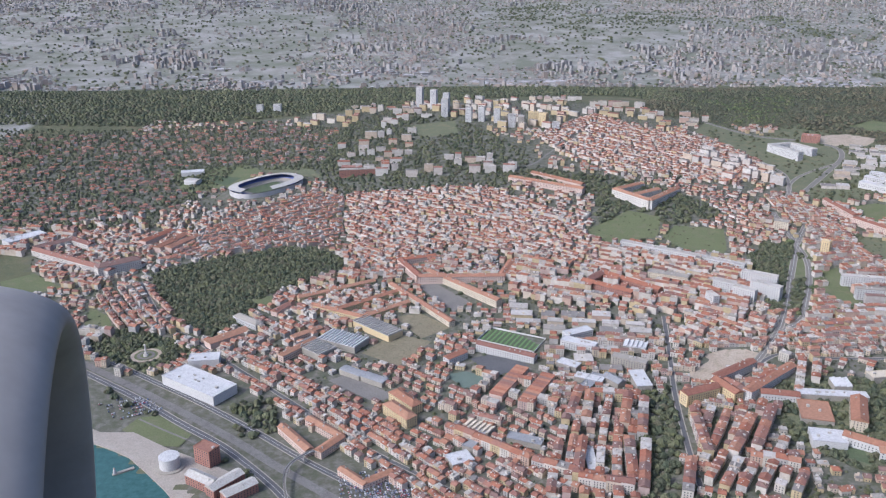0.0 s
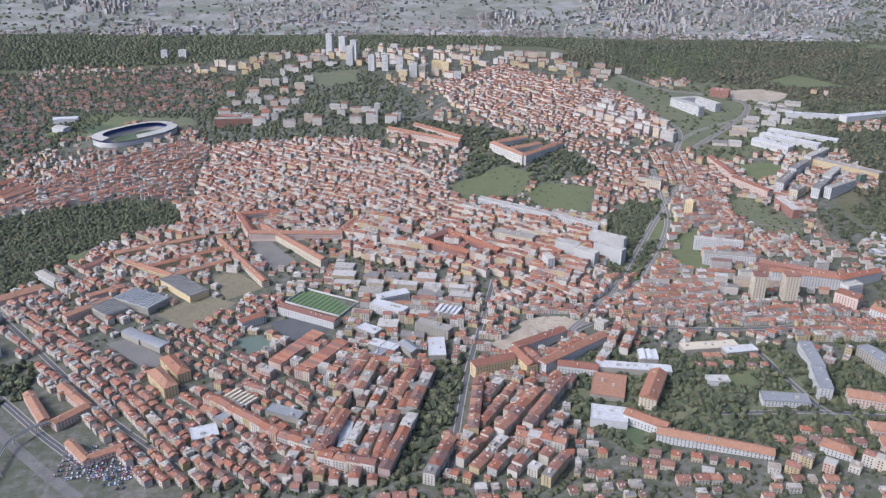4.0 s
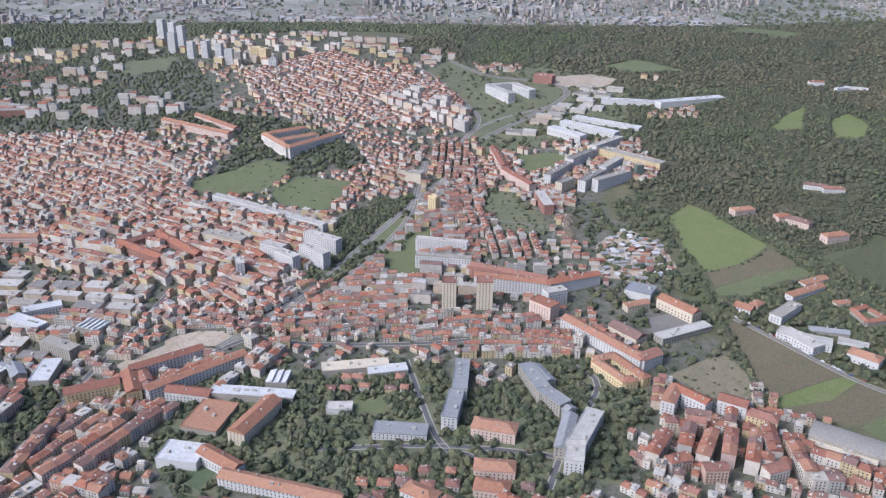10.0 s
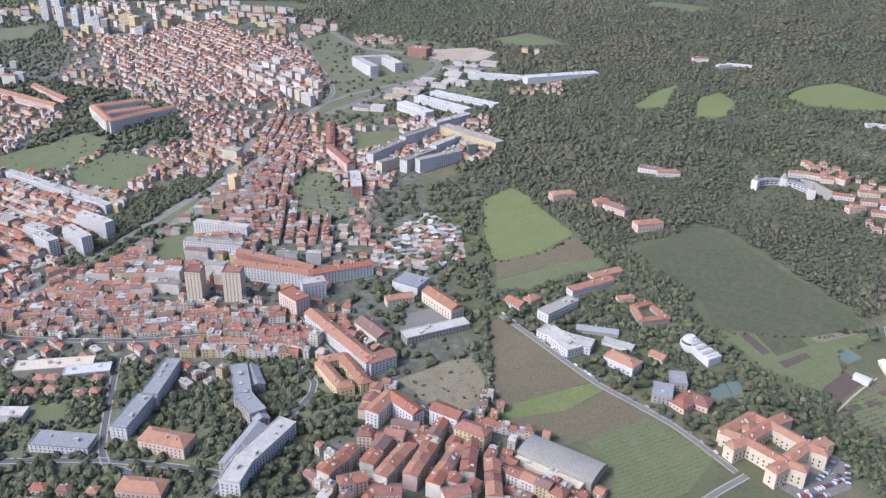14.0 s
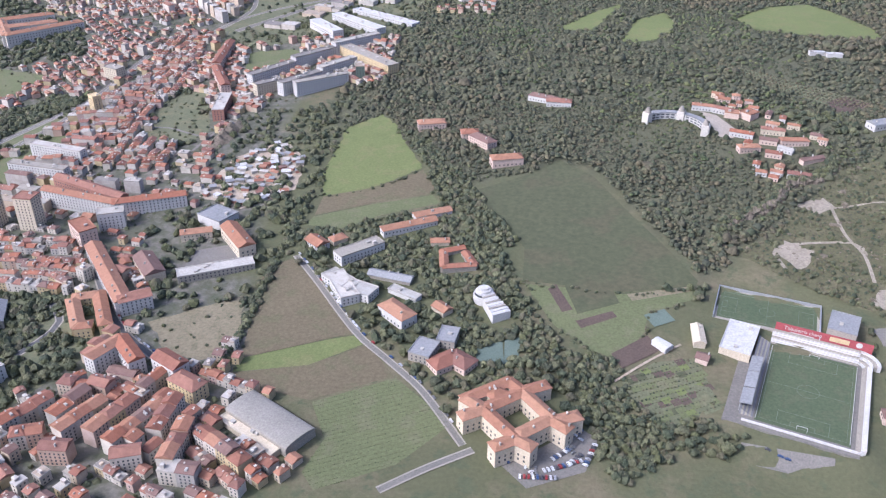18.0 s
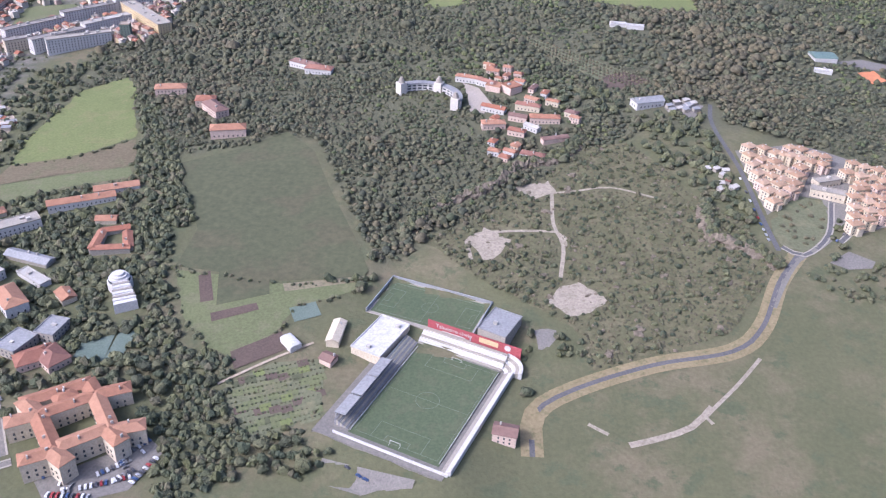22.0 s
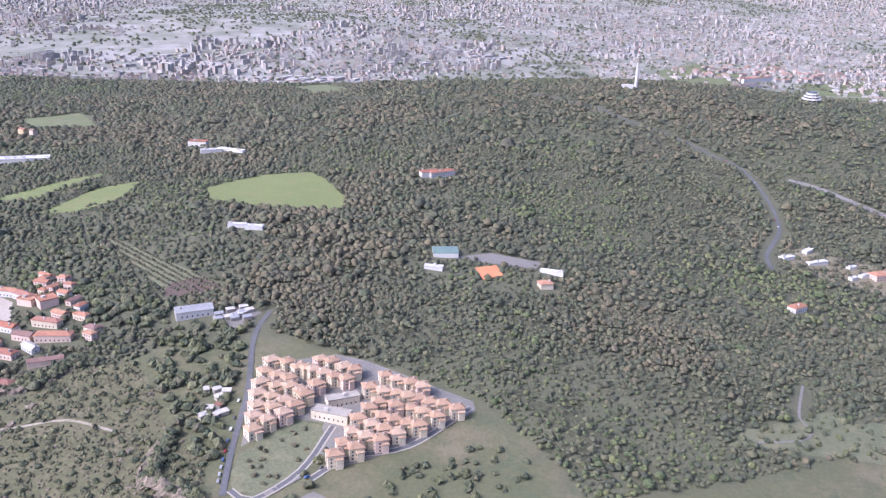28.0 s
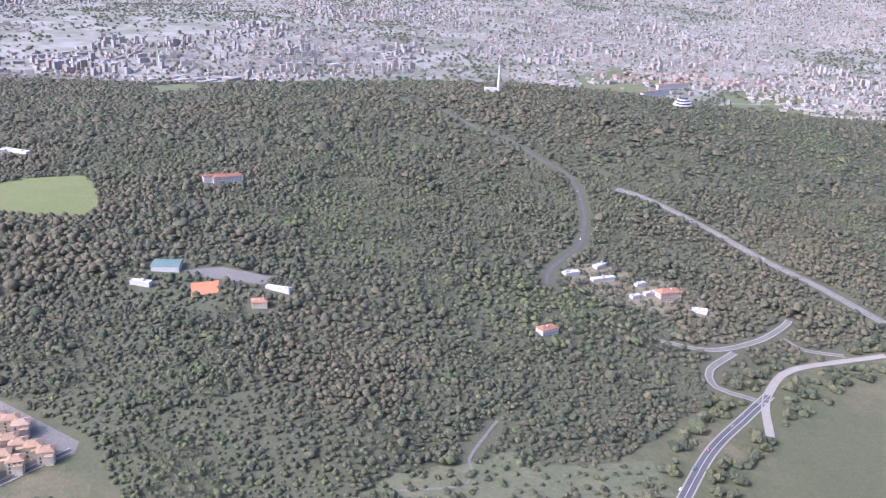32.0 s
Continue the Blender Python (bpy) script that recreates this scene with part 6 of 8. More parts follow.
building("villa_house", [(-174.6, 653.8, -154.7, 638.0)], 5, 8, "hip", white_paint, concrete, "old white mansion beside the gardens", panes=1)
building("long_hall", [(-187.5, 603.5, -162.8, 627.9)], 5, 10, "gable", pink_wall, orange_roof, "long hall with an orange tiled roof")
building("red_row", [(-124.2, 580.7, -103.8, 608.0), (-120.4, 612.9, -102.4, 629.3)], 5, 6, "gable", pink_wall, orange_roof, "red-roofed row beside the factory sheds", panes=1)
building("small_hall", [(-145.6, 661.0, -135.9, 677.3)], 4, 7, "gable", pink_wall, roof_own, "small hall with a red roof")

# ---- small houses and shacks ----
def small_house(name, x, y, turn, l, w, h, top, wall_mat, roof_mat, label, group):
    ob = thing(name, x, y, ground(x, y), turn, label, "house" if name != "shack" else "shack", group)
    rng = random.Random(int(x * 13 + y * 7))
    wall, roof = Solid(), Solid()
    wall.box(0, 0, -2.5, h, l, w)
    if top == "lean":
        roof.hull([(-l / 2 - 0.2, -w / 2 - 0.2, h), (l / 2 + 0.2, -w / 2 - 0.2, h), (l / 2 + 0.2, w / 2 + 0.2, h + 0.45), (-l / 2 - 0.2, w / 2 + 0.2, h + 0.45)],
                  [(-l / 2 - 0.2, -w / 2 - 0.2, h + 0.12), (l / 2 + 0.2, -w / 2 - 0.2, h + 0.12), (l / 2 + 0.2, w / 2 + 0.2, h + 0.57), (-l / 2 - 0.2, w / 2 + 0.2, h + 0.57)])
    else:
        if rng.random() < 0.5:
            wall.box(l * 0.35, w * 0.4, -2.5, h * 0.8, l * 0.45, w * 0.8)
            roof.roof(l * 0.35, w * 0.4, h * 0.8, l * 0.45, w * 0.8, w * 0.2, 0.3, 0.25)
        roof.roof(0, 0, h, l, w, w * 0.24, 0.0 if top == "gable" else 0.45, 0.3)
        if top == "gable":
            n = len(wall.v)
            wall.v += [(-l / 2, -w / 2, h), (-l / 2, w / 2, h), (-l / 2, 0, h + w * 0.24), (l / 2, -w / 2, h), (l / 2, w / 2, h), (l / 2, 0, h + w * 0.24)]
            wall.f += [(n, n + 2, n + 1), (n + 3, n + 4, n + 5)]
        panes = Solid()
        windows_on(panes, l, w, h, True, 1.6, 1.6)
        part("glazing", panes, glass_dark, ob, kind="stuff")
        c = Solid()
        c.box(rng.uniform(-0.3, 0.3) * l, 0.15 * w, h + 0.1, h + w * 0.24 + 0.6, 0.4, 0.5)
        part("chimney", c, white_own, ob)
    part("wall", wall, wall_mat, ob)
    part("roof", roof, roof_mat, ob)
    take(oblong(x, y, l + 0.8, w + 0.8, turn))
    return ob


rng = random.Random(77)
for x, y in sown([(786, 766), (806, 757), (831, 718), (843, 694), (833, 666), (812, 653), (797, 650), (788, 697), (795, 720)], 7.2, 78, 0.9, False):
    turn = rng.choice((-0.35, -0.35, 1.22)) + rng.uniform(-0.15, 0.15)
    l, w, h = rng.uniform(4.5, 8.0), rng.uniform(3.4, 4.6), rng.uniform(2.2, 3.6)
    if is_free(oblong(x, y, l, w, turn)):
        small_house("village_house", float(x), float(y), turn, l, w, h, rng.choice(("gable", "hip")), rng.choice((white_paint, cream_wall, pink_wall)), rng.choice((roof_own, orange_roof, roof_own)), "small rendered village house with a clay tiled roof", "houses of the hill village")
for x, y in sown([(481, 682), (509, 708), (527, 679), (530, 640), (504, 617), (475, 631)], 6.2, 79, 0.75, False):
    turn = rng.uniform(-0.6, 0.6)
    l, w, h = rng.uniform(2.2, 5.5), rng.uniform(1.8, 3.2), rng.uniform(1.2, 2.0)
    if is_free(oblong(x, y, l, w, turn)):
        small_house("shack", float(x), float(y), turn, l, w, h, "lean", rng.choice((concrete, fibre, brick)), rng.choice((fibre, sheet_grey, sheet_white, roof_own)), "low patched shack with a sheet roof among plots", "shacks on the slope")
for x, y in sown([(892, 716), (904, 727), (914, 720), (907, 707), (897, 709)], 5.5, 80, 0.9, False):
    small_house("depot_shed", float(x), float(y), 0.5, 4.2, 2.4, 1.8, "lean", concrete, rng.choice((fibre, sheet_grey, fibre)), "low pale depot shed in a yard", "sheds of the depot")
for x, y in sown([(904, 652), (916, 653), (918, 633), (907, 628)], 6.0, 81, 0.7, False):
    small_house("shack", float(x), float(y), rng.uniform(0, 1.5), 3.6, 2.4, 1.6, "lean", concrete, rng.choice((fibre, roof_own)), "low shack with a sheet roof beside the road", "shacks on the slope")

# ---- rows of joined houses ----
terrace_row(88.8, 460.9, 79.3, 419.8, 6.5, 7.0, 1)
terrace_row(79.8, 418.1, 110.8, 409.1, 6.5, 7.0, 2)
terrace_row(117.8, 460.2, 110.5, 410.5, 6.5, 7.0, 3)
terrace_row(128.1, 456.7, 115.0, 404.9, 6.5, 7.0, 4)
terrace_row(95.8, 521.6, 84.6, 488.9, 6.5, 7.0, 5)
terrace_row(102.4, 515.1, 94.2, 481.6, 6.5, 7.0, 6)
terrace_row(128.3, 512.2, 117.6, 473.6, 6.5, 7.0, 7)
terrace_row(137.6, 506.0, 127.1, 463.2, 6.5, 7.0, 8)
terrace_row(103.2, 516.7, 127.1, 513.3, 6.5, 7.0, 9)
terrace_row(167.0, 489.9, 162.1, 439.1, 6.5, 7.0, 10)
terrace_row(202.6, 479.5, 176.7, 438.6, 6.5, 7.0, 11)
terrace_row(218.7, 487.7, 193.2, 444.7, 6.5, 7.0, 12)
terrace_row(186.2, 435.2, 212.3, 425.1, 6.5, 7.0, 13)
terrace_row(149.9, 433.3, 138.4, 399.0, 6.5, 7.0, 14)
terrace_row(176.3, 508.4, 196.1, 519.8, 6.5, 7.0, 15)
terrace_row(198.0, 525.8, 208.8, 506.7, 6.5, 7.0, 16)
terrace_row(209.8, 506.7, 235.3, 534.4, 6.5, 7.0, 17)
terrace_row(3.3, 478.7, 54.3, 440.2, 6.5, 7.0, 18)
terrace_row(55.1, 437.5, 89.8, 419.4, 6.5, 7.0, 19)
terrace_row(462.5, 436.7, 474.0, 454.5, 6.5, 7.6, 20)
terrace_row(469.1, 432.7, 480.1, 436.7, 6.5, 7.6, 21)
terrace_row(475.1, 462.5, 487.8, 460.8, 6.5, 7.6, 22)
terrace_row(487.0, 459.0, 479.8, 443.4, 6.5, 7.6, 23)
terrace_row(485.9, 435.1, 496.0, 453.7, 6.5, 7.6, 24)
terrace_row(484.1, 427.5, 494.8, 427.6, 6.5, 7.6, 25)
terrace_row(498.0, 435.3, 507.0, 457.3, 6.5, 7.6, 26)
terrace_row(507.4, 430.6, 518.8, 455.7, 6.5, 7.6, 27)
terrace_row(521.7, 438.9, 524.4, 457.5, 6.5, 7.6, 28)
terrace_row(511.4, 424.7, 521.7, 427.9, 6.5, 7.6, 29)
terrace_row(532.3, 445.7, 531.8, 423.3, 6.5, 7.6, 30)
terrace_row(530.9, 421.8, 544.8, 420.6, 6.5, 7.6, 31)
terrace_row(539.4, 440.8, 560.7, 425.4, 6.5, 7.6, 32)
terrace_row(487.0, 464.3, 495.6, 461.9, 6.5, 7.6, 33)

# ---- the housing estate ----
ESTATE = [(930.1, 670.4), (937.3, 668.8), (942.7, 666.2), (946.4, 664.4), (951.6, 671.8), (956.6, 670.2), (962.7, 666.6), (967.3, 664.6), (928.7, 661.9), (934.6, 658.9), (939.8, 656.3), (949.5, 662.7), (954.2, 661.1), (959.1, 658.6), (964.2, 657.1), (928.5, 652.4), (935.5, 650.5), (941.3, 649.9), (945.6, 647.9), (952.2, 652.4), (929.0, 644.3), (935.3, 642.4), (940.3, 640.9), (948.2, 644.5), (930.1, 636.9), (936.8, 635.2), (945.3, 637.8), (930.6, 628.6), (936.0, 626.9), (941.8, 631.3), (931.5, 621.5)]
ESTATE_TOO = [(981.2, 660.9), (986.1, 658.1), (992.4, 655.8), (997.2, 653.1), (975.0, 651.0), (980.9, 648.3), (986.6, 647.5), (991.4, 645.7), (996.4, 645.3), (1000.4, 643.0), (1005.9, 641.9), (1011.7, 639.0), (979.4, 641.5), (986.6, 638.7), (993.2, 638.0), (997.8, 635.5), (1003.6, 633.1), (975.9, 636.5), (981.7, 631.9), (986.3, 629.5), (991.4, 627.9), (971.9, 629.1), (977.7, 625.9), (982.7, 623.1), (988.0, 621.6), (996.1, 626.7), (970.3, 621.4), (976.0, 618.0), (981.7, 616.1), (967.7, 613.6), (972.6, 610.9), (965.1, 606.1)]
for i, (x, y) in enumerate(ESTATE + ESTATE_TOO):
    estate_house(x, y, i)

# ---- stadiums ----
def line_box(name, parent, x, y, l, w, z, mat=None):
    s = Solid()
    s.box(x, y, z, z + 0.05, l, w)
    return part(name, s, mat or chalk, parent)


def goal(name, x, y, z, turn):
    ob = thing(name, x, y, z, turn, "white football goal with a net frame", "goal", "goals")
    for dx in (-1.95, 1.95):
        s = Solid()
        s.box(dx, 0, 0, 1.35, 0.12, 0.12)
        part("post", s, white_paint, ob)
        s = Solid()
        s.box(dx, 0.55, 0, 0.1, 0.08, 1.1)
        part("ground_bar", s, white_paint, ob)
    s = Solid()
    s.box(0, 0, 1.25, 1.37, 4.0, 0.12)
    part("crossbar", s, white_paint, ob)


def pitch_lines(ob, l, w, z):
    for x in (-w / 2, w / 2):
        line_box("touch_line", ob, x, 0, 0.1, l, z)
    for y in (-l / 2, 0, l / 2):
        line_box("goal_line" if y else "halfway_line", ob, 0, y, w, 0.1, z)
    for e in (-1, 1):
        for a, b in ((0.3, 0.16), (0.14, 0.055)):
            line_box("area_line", ob, 0, e * (l / 2 - l * b), w * 2 * a, 0.1, z)
            for x in (-w * a, w * a):
                line_box("area_line", ob, x, e * (l / 2 - l * b / 2), 0.14, l * b, z)
    s = Solid()
    n, r = 28, l * 0.088
    for i in range(n):
        p, q = 6.2832 * i / n, 6.2832 * (i + 1) / n
        s.quad(*[(k * math.cos(t), k * math.sin(t), z + 0.04) for t, k in ((p, r), (q, r), (q, r - 0.14), (p, r - 0.14))][::-1])
    part("centre_circle", s, chalk, ob)


def club_stadium():
    X, Y, turn = 777.0, 486.5, -0.377
    Z = ground(X, Y) + 0.3
    deck = Solid()
    deck.box(-4, 2, -6, -0.05, 50, 68)
    ob = thing("football_ground", X, Y, Z, turn, "small football ground with white concrete terraces", "stadium")
    part("forecourt", deck, pale_road, ob, "grey concrete apron")
    s = Solid()
    s.box(0, 0, -0.05, 0.05, 35, 54)
    part("pitch", s, turf, ob, "mown green turf pitch")
    pitch_lines(ob, 50, 32, 0.1)
    for k in range(7):                                       # the west stand
        s = Solid()
        s.box(-18.6 - k * 0.75, 1, -1, 0.4 + k * 0.36, 0.75, 54)
        part("terrace_step", s, concrete if k % 2 else stand_grey, ob)
    for y, l in ((-19.5, 10.5), (-8, 11), (3.5, 11)):
        s = Solid()
        s.hull([(-24.2, y - l / 2, 4.2), (-19.6, y - l / 2, 4.8), (-19.6, y + l / 2, 4.8), (-24.2, y + l / 2, 4.2)], [(-24.2, y - l / 2, 4.4), (-19.6, y - l / 2, 5.0), (-19.6, y + l / 2, 5.0), (-24.2, y + l / 2, 4.4)])
        part("stand_roof", s, sheet_grey, ob, "grey sheet roof over the seats")
        for e in (-0.45, 0, 0.45):
            s = Solid()
            s.box(-23.8, y + e * l, 0, 4.25, 0.25, 0.25)
            part("roof_post", s, steel, ob)
    for k in range(7):                                       # the north terrace, white
        s = Solid()
        s.box(-0.5, 28.4 + k * 1.0, -1, 0.4 + k * 0.5, 36, 1.0)
        part("terrace_step", s, white_paint if k % 3 else concrete, ob)
    for k in range(5):                                       # its rounded corner and the long east terrace
        s = Solid()
        r0, r1 = 2.0 + k * 1.4, 3.4 + k * 1.4
        arc = [math.radians(a) for a in range(0, 91, 10)]
        low = [(17.0 + r1 * math.cos(a), 27 + r1 * math.sin(a)) for a in arc] + [(17.0 + r0 * math.cos(a), 27 + r0 * math.sin(a)) for a in arc[::-1]]
        s.hull([(x, y, -1) for x, y in low], [(x, y, 0.4 + k * 0.6) for x, y in low])
        part("corner_step", s, white_paint if k % 2 == 0 else concrete, ob)
    for k in range(4):
        s = Solid()
        s.box(19.6 + k * 0.9, -1, -1, 0.4 + k * 0.6, 0.9, 56)
        part("terrace_step", s, white_paint if k > 1 else concrete, ob)
    s = Solid()
    s.box(0, -29.5, -1, 0.9, 44, 0.5)
    part("end_wall", s, white_paint, ob)
    for side, mat in ((-17.2, white_paint), (17.2, white_paint)):
        s = Solid()
        s.box(side, 0, 0, 0.55, 0.15, 52)
        part("pitch_rail", s, mat, ob)
    c, sn = math.cos(turn), math.sin(turn)
    for y, a in ((25, 0), (-25, math.pi)):
        goal("football_goal", X - sn * y, Y + c * y, Z + 0.1, turn + a)
    take(oblong(X, Y, 60, 74, turn))
    # the red board above the north terrace
    bx, by = X + c * 2 - sn * 36.4, Y + sn * 2 + c * 36.4
    board = thing("advertising_board", bx, by, Z + 3.5, turn, "long red advertising board with white words", "sign")
    s = Solid()
    s.box(0, 0, -3.2, 3.0, 40, 0.5)
    part("panel", s, red_paint, board)
    s = Solid()
    s.box(6.5, -0.3, 0.2, 2.4, 8, 0.08)
    part("yellow_field", s, yellow_wall, board)
    s = Solid()
    s.hull([(14.5 + 1.3 * math.cos(6.2832 * i / 20), -0.3, 1.4 + 1.3 * math.sin(6.2832 * i / 20)) for i in range(20)], [(14.5 + 1.3 * math.cos(6.2832 * i / 20), -0.36, 1.4 + 1.3 * math.sin(6.2832 * i / 20)) for i in range(20)])
    part("round_badge", s, white_paint, board)
    text = bpy.data.curves.new("words", "FONT")
    text.body, text.size, text.extrude, text.align_x = "Tabuleiro cheio", 2.5, 0.03, "CENTER"
    text.materials.append(white_paint)
    o = new("words", text)
    o.parent = board
    o.matrix_basis = pose(-8.5, -0.32, 0.6, 90, 0, 0)
    s = Solid()
    s.box(-8.5, -0.3, -0.55, -0.25, 10, 0.06)
    part("small_print", s, white_paint, board)
    # the upper pitch
    poly = [(758, 556), (798, 543), (789, 522), (748, 537)]
    ux, uy, ut = 773.4, 539.5, math.atan2(-13, 40)
    up = thing("training_pitch", ux, uy, ground(ux, uy) + 0.35, ut, "green training pitch with white lines", "pitch")
    s = Solid()
    s.box(0, 0, -4, 0.0, 46, 27)
    part("apron", s, concrete, up)
    s = Solid()
    s.box(0, 0, 0, 0.05, 43, 24)
    part("turf", s, turf, up)
    marks = thing("lines", 0, 0, 0, math.pi / 2, "white pitch lines", "")
    marks.parent = up
    pitch_lines(marks, 40, 21, 0.06)
    for k, (x, y, l, w) in enumerate(((0, 13.2, 46, 0.4), (-22.8, 0, 0.4, 27), (22.8, 0, 0.4, 27))):
        s = Solid()
        s.box(x, y, 0, 1.6, l, w)
        part("fence", s, steel, up)
    take(oblong(ux, uy, 48, 30, ut))


def oval_stadium():
    X, Y, turn = -220.0, 1014.0, 0.917
    Z = ground(X, Y)
    ob = thing("oval_stadium", X, Y, Z, turn, "oval stadium with blue seats under a white rim", "stadium")

    def ring(a0, b0, z0, a1, b1, z1, gap=False, n=56):
        s = Solid()
        pt = lambda a, b, t, z: (math.copysign(abs(math.cos(t)) ** 0.75, math.cos(t)) * a, math.copysign(abs(math.sin(t)) ** 0.75, math.sin(t)) * b, z)
        for i in range(n):
            if gap and 0.52 < i / n < 0.70:
                continue
            p, q = 6.28319 * i / n, 6.28319 * (i + 1) / n
            s.quad(pt(a0, b0, p, z0), pt(a0, b0, q, z0), pt(a1, b1, q, z1), pt(a1, b1, p, z1))
        return s
    part("outer_wall", ring(50, 29, -6, 50, 29, 5.5), white_paint, ob)
    part("rim_roof", ring(51, 30, 7.6, 39, 20.5, 8.8, True), fibre, ob, "white rim roof")
    part("rim_underside", ring(39, 20.5, 8.6, 51, 30, 7.4, True), concrete, ob)
    part("upper_tier", ring(50, 29, 6.2, 40, 21.5, 3.6), seat_blue, ob, "blue seats")
    part("lower_tier", ring(40, 21.5, 3.6, 33, 16.5, 0.8), concrete, ob)
    s = Solid()
    s.box(0, 0, -2, 0.6, 68, 34)
    part("surround", s, pale_road, ob)
    s = Solid()
    s.box(0, 0, 0.6, 0.7, 52, 28)
    part("pitch", s, turf, ob)
    take(oblong(X, Y, 106, 64, turn))


def striped_pitch():
    """Pale mown stripes on the artificial pitch in the town."""
    X, Y, turn = 55.0, 607.0, math.atan2(-21, 41)
    ob = thing("striped_pitch", X, Y, ground(X, Y) + 0.5, turn, "artificial pitch with pale mown stripes", "pitch")
    s = Solid()
    s.box(0, 0, -4, 0, 48, 26)
    part("turf", s, turf, ob)
    for i in range(12):
        s = Solid()
        s.box(-22 + i * 4, 0, 0, 0.04, 1.6, 24)
        part("pale_stripe", s, turf_pale, ob)
    for k, (x, y, l, w) in enumerate(((0, 13, 48, 0.3), (0, -13, 48, 0.3), (24, 0, 0.3, 26), (-24, 0, 0.3, 26))):
        s = Solid()
        s.box(x, y, 0, 1.4, l, w)
        part("fence", s, white_paint, ob)
    take(oblong(X, Y, 50, 28, turn))


stand_grey = surface("grey_seats", (0.15, 0.15, 0.152), (0.22, 0.22, 0.22), 1.5, 0.2)
club_stadium()
oval_stadium()
striped_pitch()


# ---- the radio tower, the round lookout, the tank and the beacon ----
def radio_tower(x, y):
    ob = thing("radio_tower", x, y, ground(x, y), 0, "tall white concrete radio tower with a red and white mast", "tower")
    s = Solid()
    s.tube(0, 0, -2, 30, 2.0, 1.5, 14)
    part("shaft", s, white_paint, ob)
    for z, r, h in ((30, 3.4, 2.0), (33.2, 3.0, 1.6), (36, 2.4, 1.4)):
        s = Solid()
        s.tube(0, 0, z, z + h, r * 0.85, r, 16)
        part("platform", s, concrete, ob)
    s = Solid()
    s.tube(0, 0, 32, 40, 1.2, 1.0, 12)
    part("head", s, white_paint, ob)
    for k in range(6):
        s = Solid()
        s.tube(0, 0, 40 + k * 2.8, 42.8 + k * 2.8, 0.55 - k * 0.07, 0.48 - k * 0.07, 8)
        part("mast_section", s, red_paint if k % 2 == 0 else white_paint, ob)
    s = Solid()
    s.box(-9, 2, -2, 4, 14, 7)
    part("base_building", s, white_paint, ob)
    take(oblong(x, y, 26, 14, 0))


def lookout(x, y):
    ob = thing("round_lookout", x, y, ground(x, y), 0, "round disused lookout of stacked white discs", "building")
    for z, r in ((0, 7), (3.5, 11), (6.5, 9.5), (9.5, 7)):
        s = Solid()
        s.tube(0, 0, z - (3 if z == 0 else 0), z + 1.4, r, r, 24)
        part("floor_disc", s, white_paint, ob)
        s = Solid()
        s.tube(0, 0, z + 1.4, z + 3.4, r * 0.72, r * 0.72, 20)
        part("glazed_drum", s, glass_dark, ob)
    take(oblong(x, y, 24, 24, 0))


def tank(x, y):
    ob = thing("storage_tank", x, y, ground(x, y), 0, "round white tank on a grey ring", "tank")
    s = Solid()
    s.tube(0, 0, -1, 1.2, 9, 9, 32)
    part("ring_wall", s, concrete, ob)
    s = Solid()
    s.tube(0, 0, 1.2, 8.5, 6.3, 6.3, 36)
    part("shell", s, white_paint, ob, smooth=False)
    s = Solid()
    s.tube(0, 0, 8.5, 9.0, 6.3, 1.0, 36)
    part("lid", s, sheet_white, ob)
    take(oblong(x, y, 20, 20, 0))


def beacon(x, y):
    ob = thing("river_beacon", x, y, 0.4, 0.6, "small white beacon on a stone mole", "beacon")
    s = Solid()
    s.box(3, 0, -3, 0.9, 13, 2.2)
    part("mole", s, concrete, ob)
    s = Solid()
    s.tube(-2, 0, 0.9, 4.2, 1.0, 0.7, 10)
    part("turret", s, white_paint, ob)
    s = Solid()
    s.tube(-2, 0, 4.2, 5.2, 0.8, 0.1, 10)
    part("cap", s, concrete, ob)


def statue_garden(x, y):
    ob = thing("statue_column", x, y, ground(x, y), 0, "tall stone column on a round paved terrace", "monument")
    for r0, r1, m in ((12, 9, dirt), (7, 4.5, pale_road)):
        s = Solid()
        for i in range(40):
            p, q = 6.2832 * i / 40, 6.2832 * (i + 1) / 40
            s.quad((r0 * math.cos(p), r0 * math.sin(p), 0.5), (r0 * math.cos(q), r0 * math.sin(q), 0.5), (r1 * math.cos(q), r1 * math.sin(q), 0.5), (r1 * math.cos(p), r1 * math.sin(p), 0.5))
        part("round_path", s, m, ob)
    for z, h, r in ((0, 1.5, 2.2), (1.5, 1.5, 1.4), (3, 6, 0.6), (9, 0.5, 0.9)):
        s = Solid()
        s.tube(0, 0, z, z + h, r, r * 0.9, 12)
        part("column_block", s, stone, ob)
    take(oblong(x, y, 25, 25, 0))


radio_tower(1237, 1317)
lookout(1452, 1332)


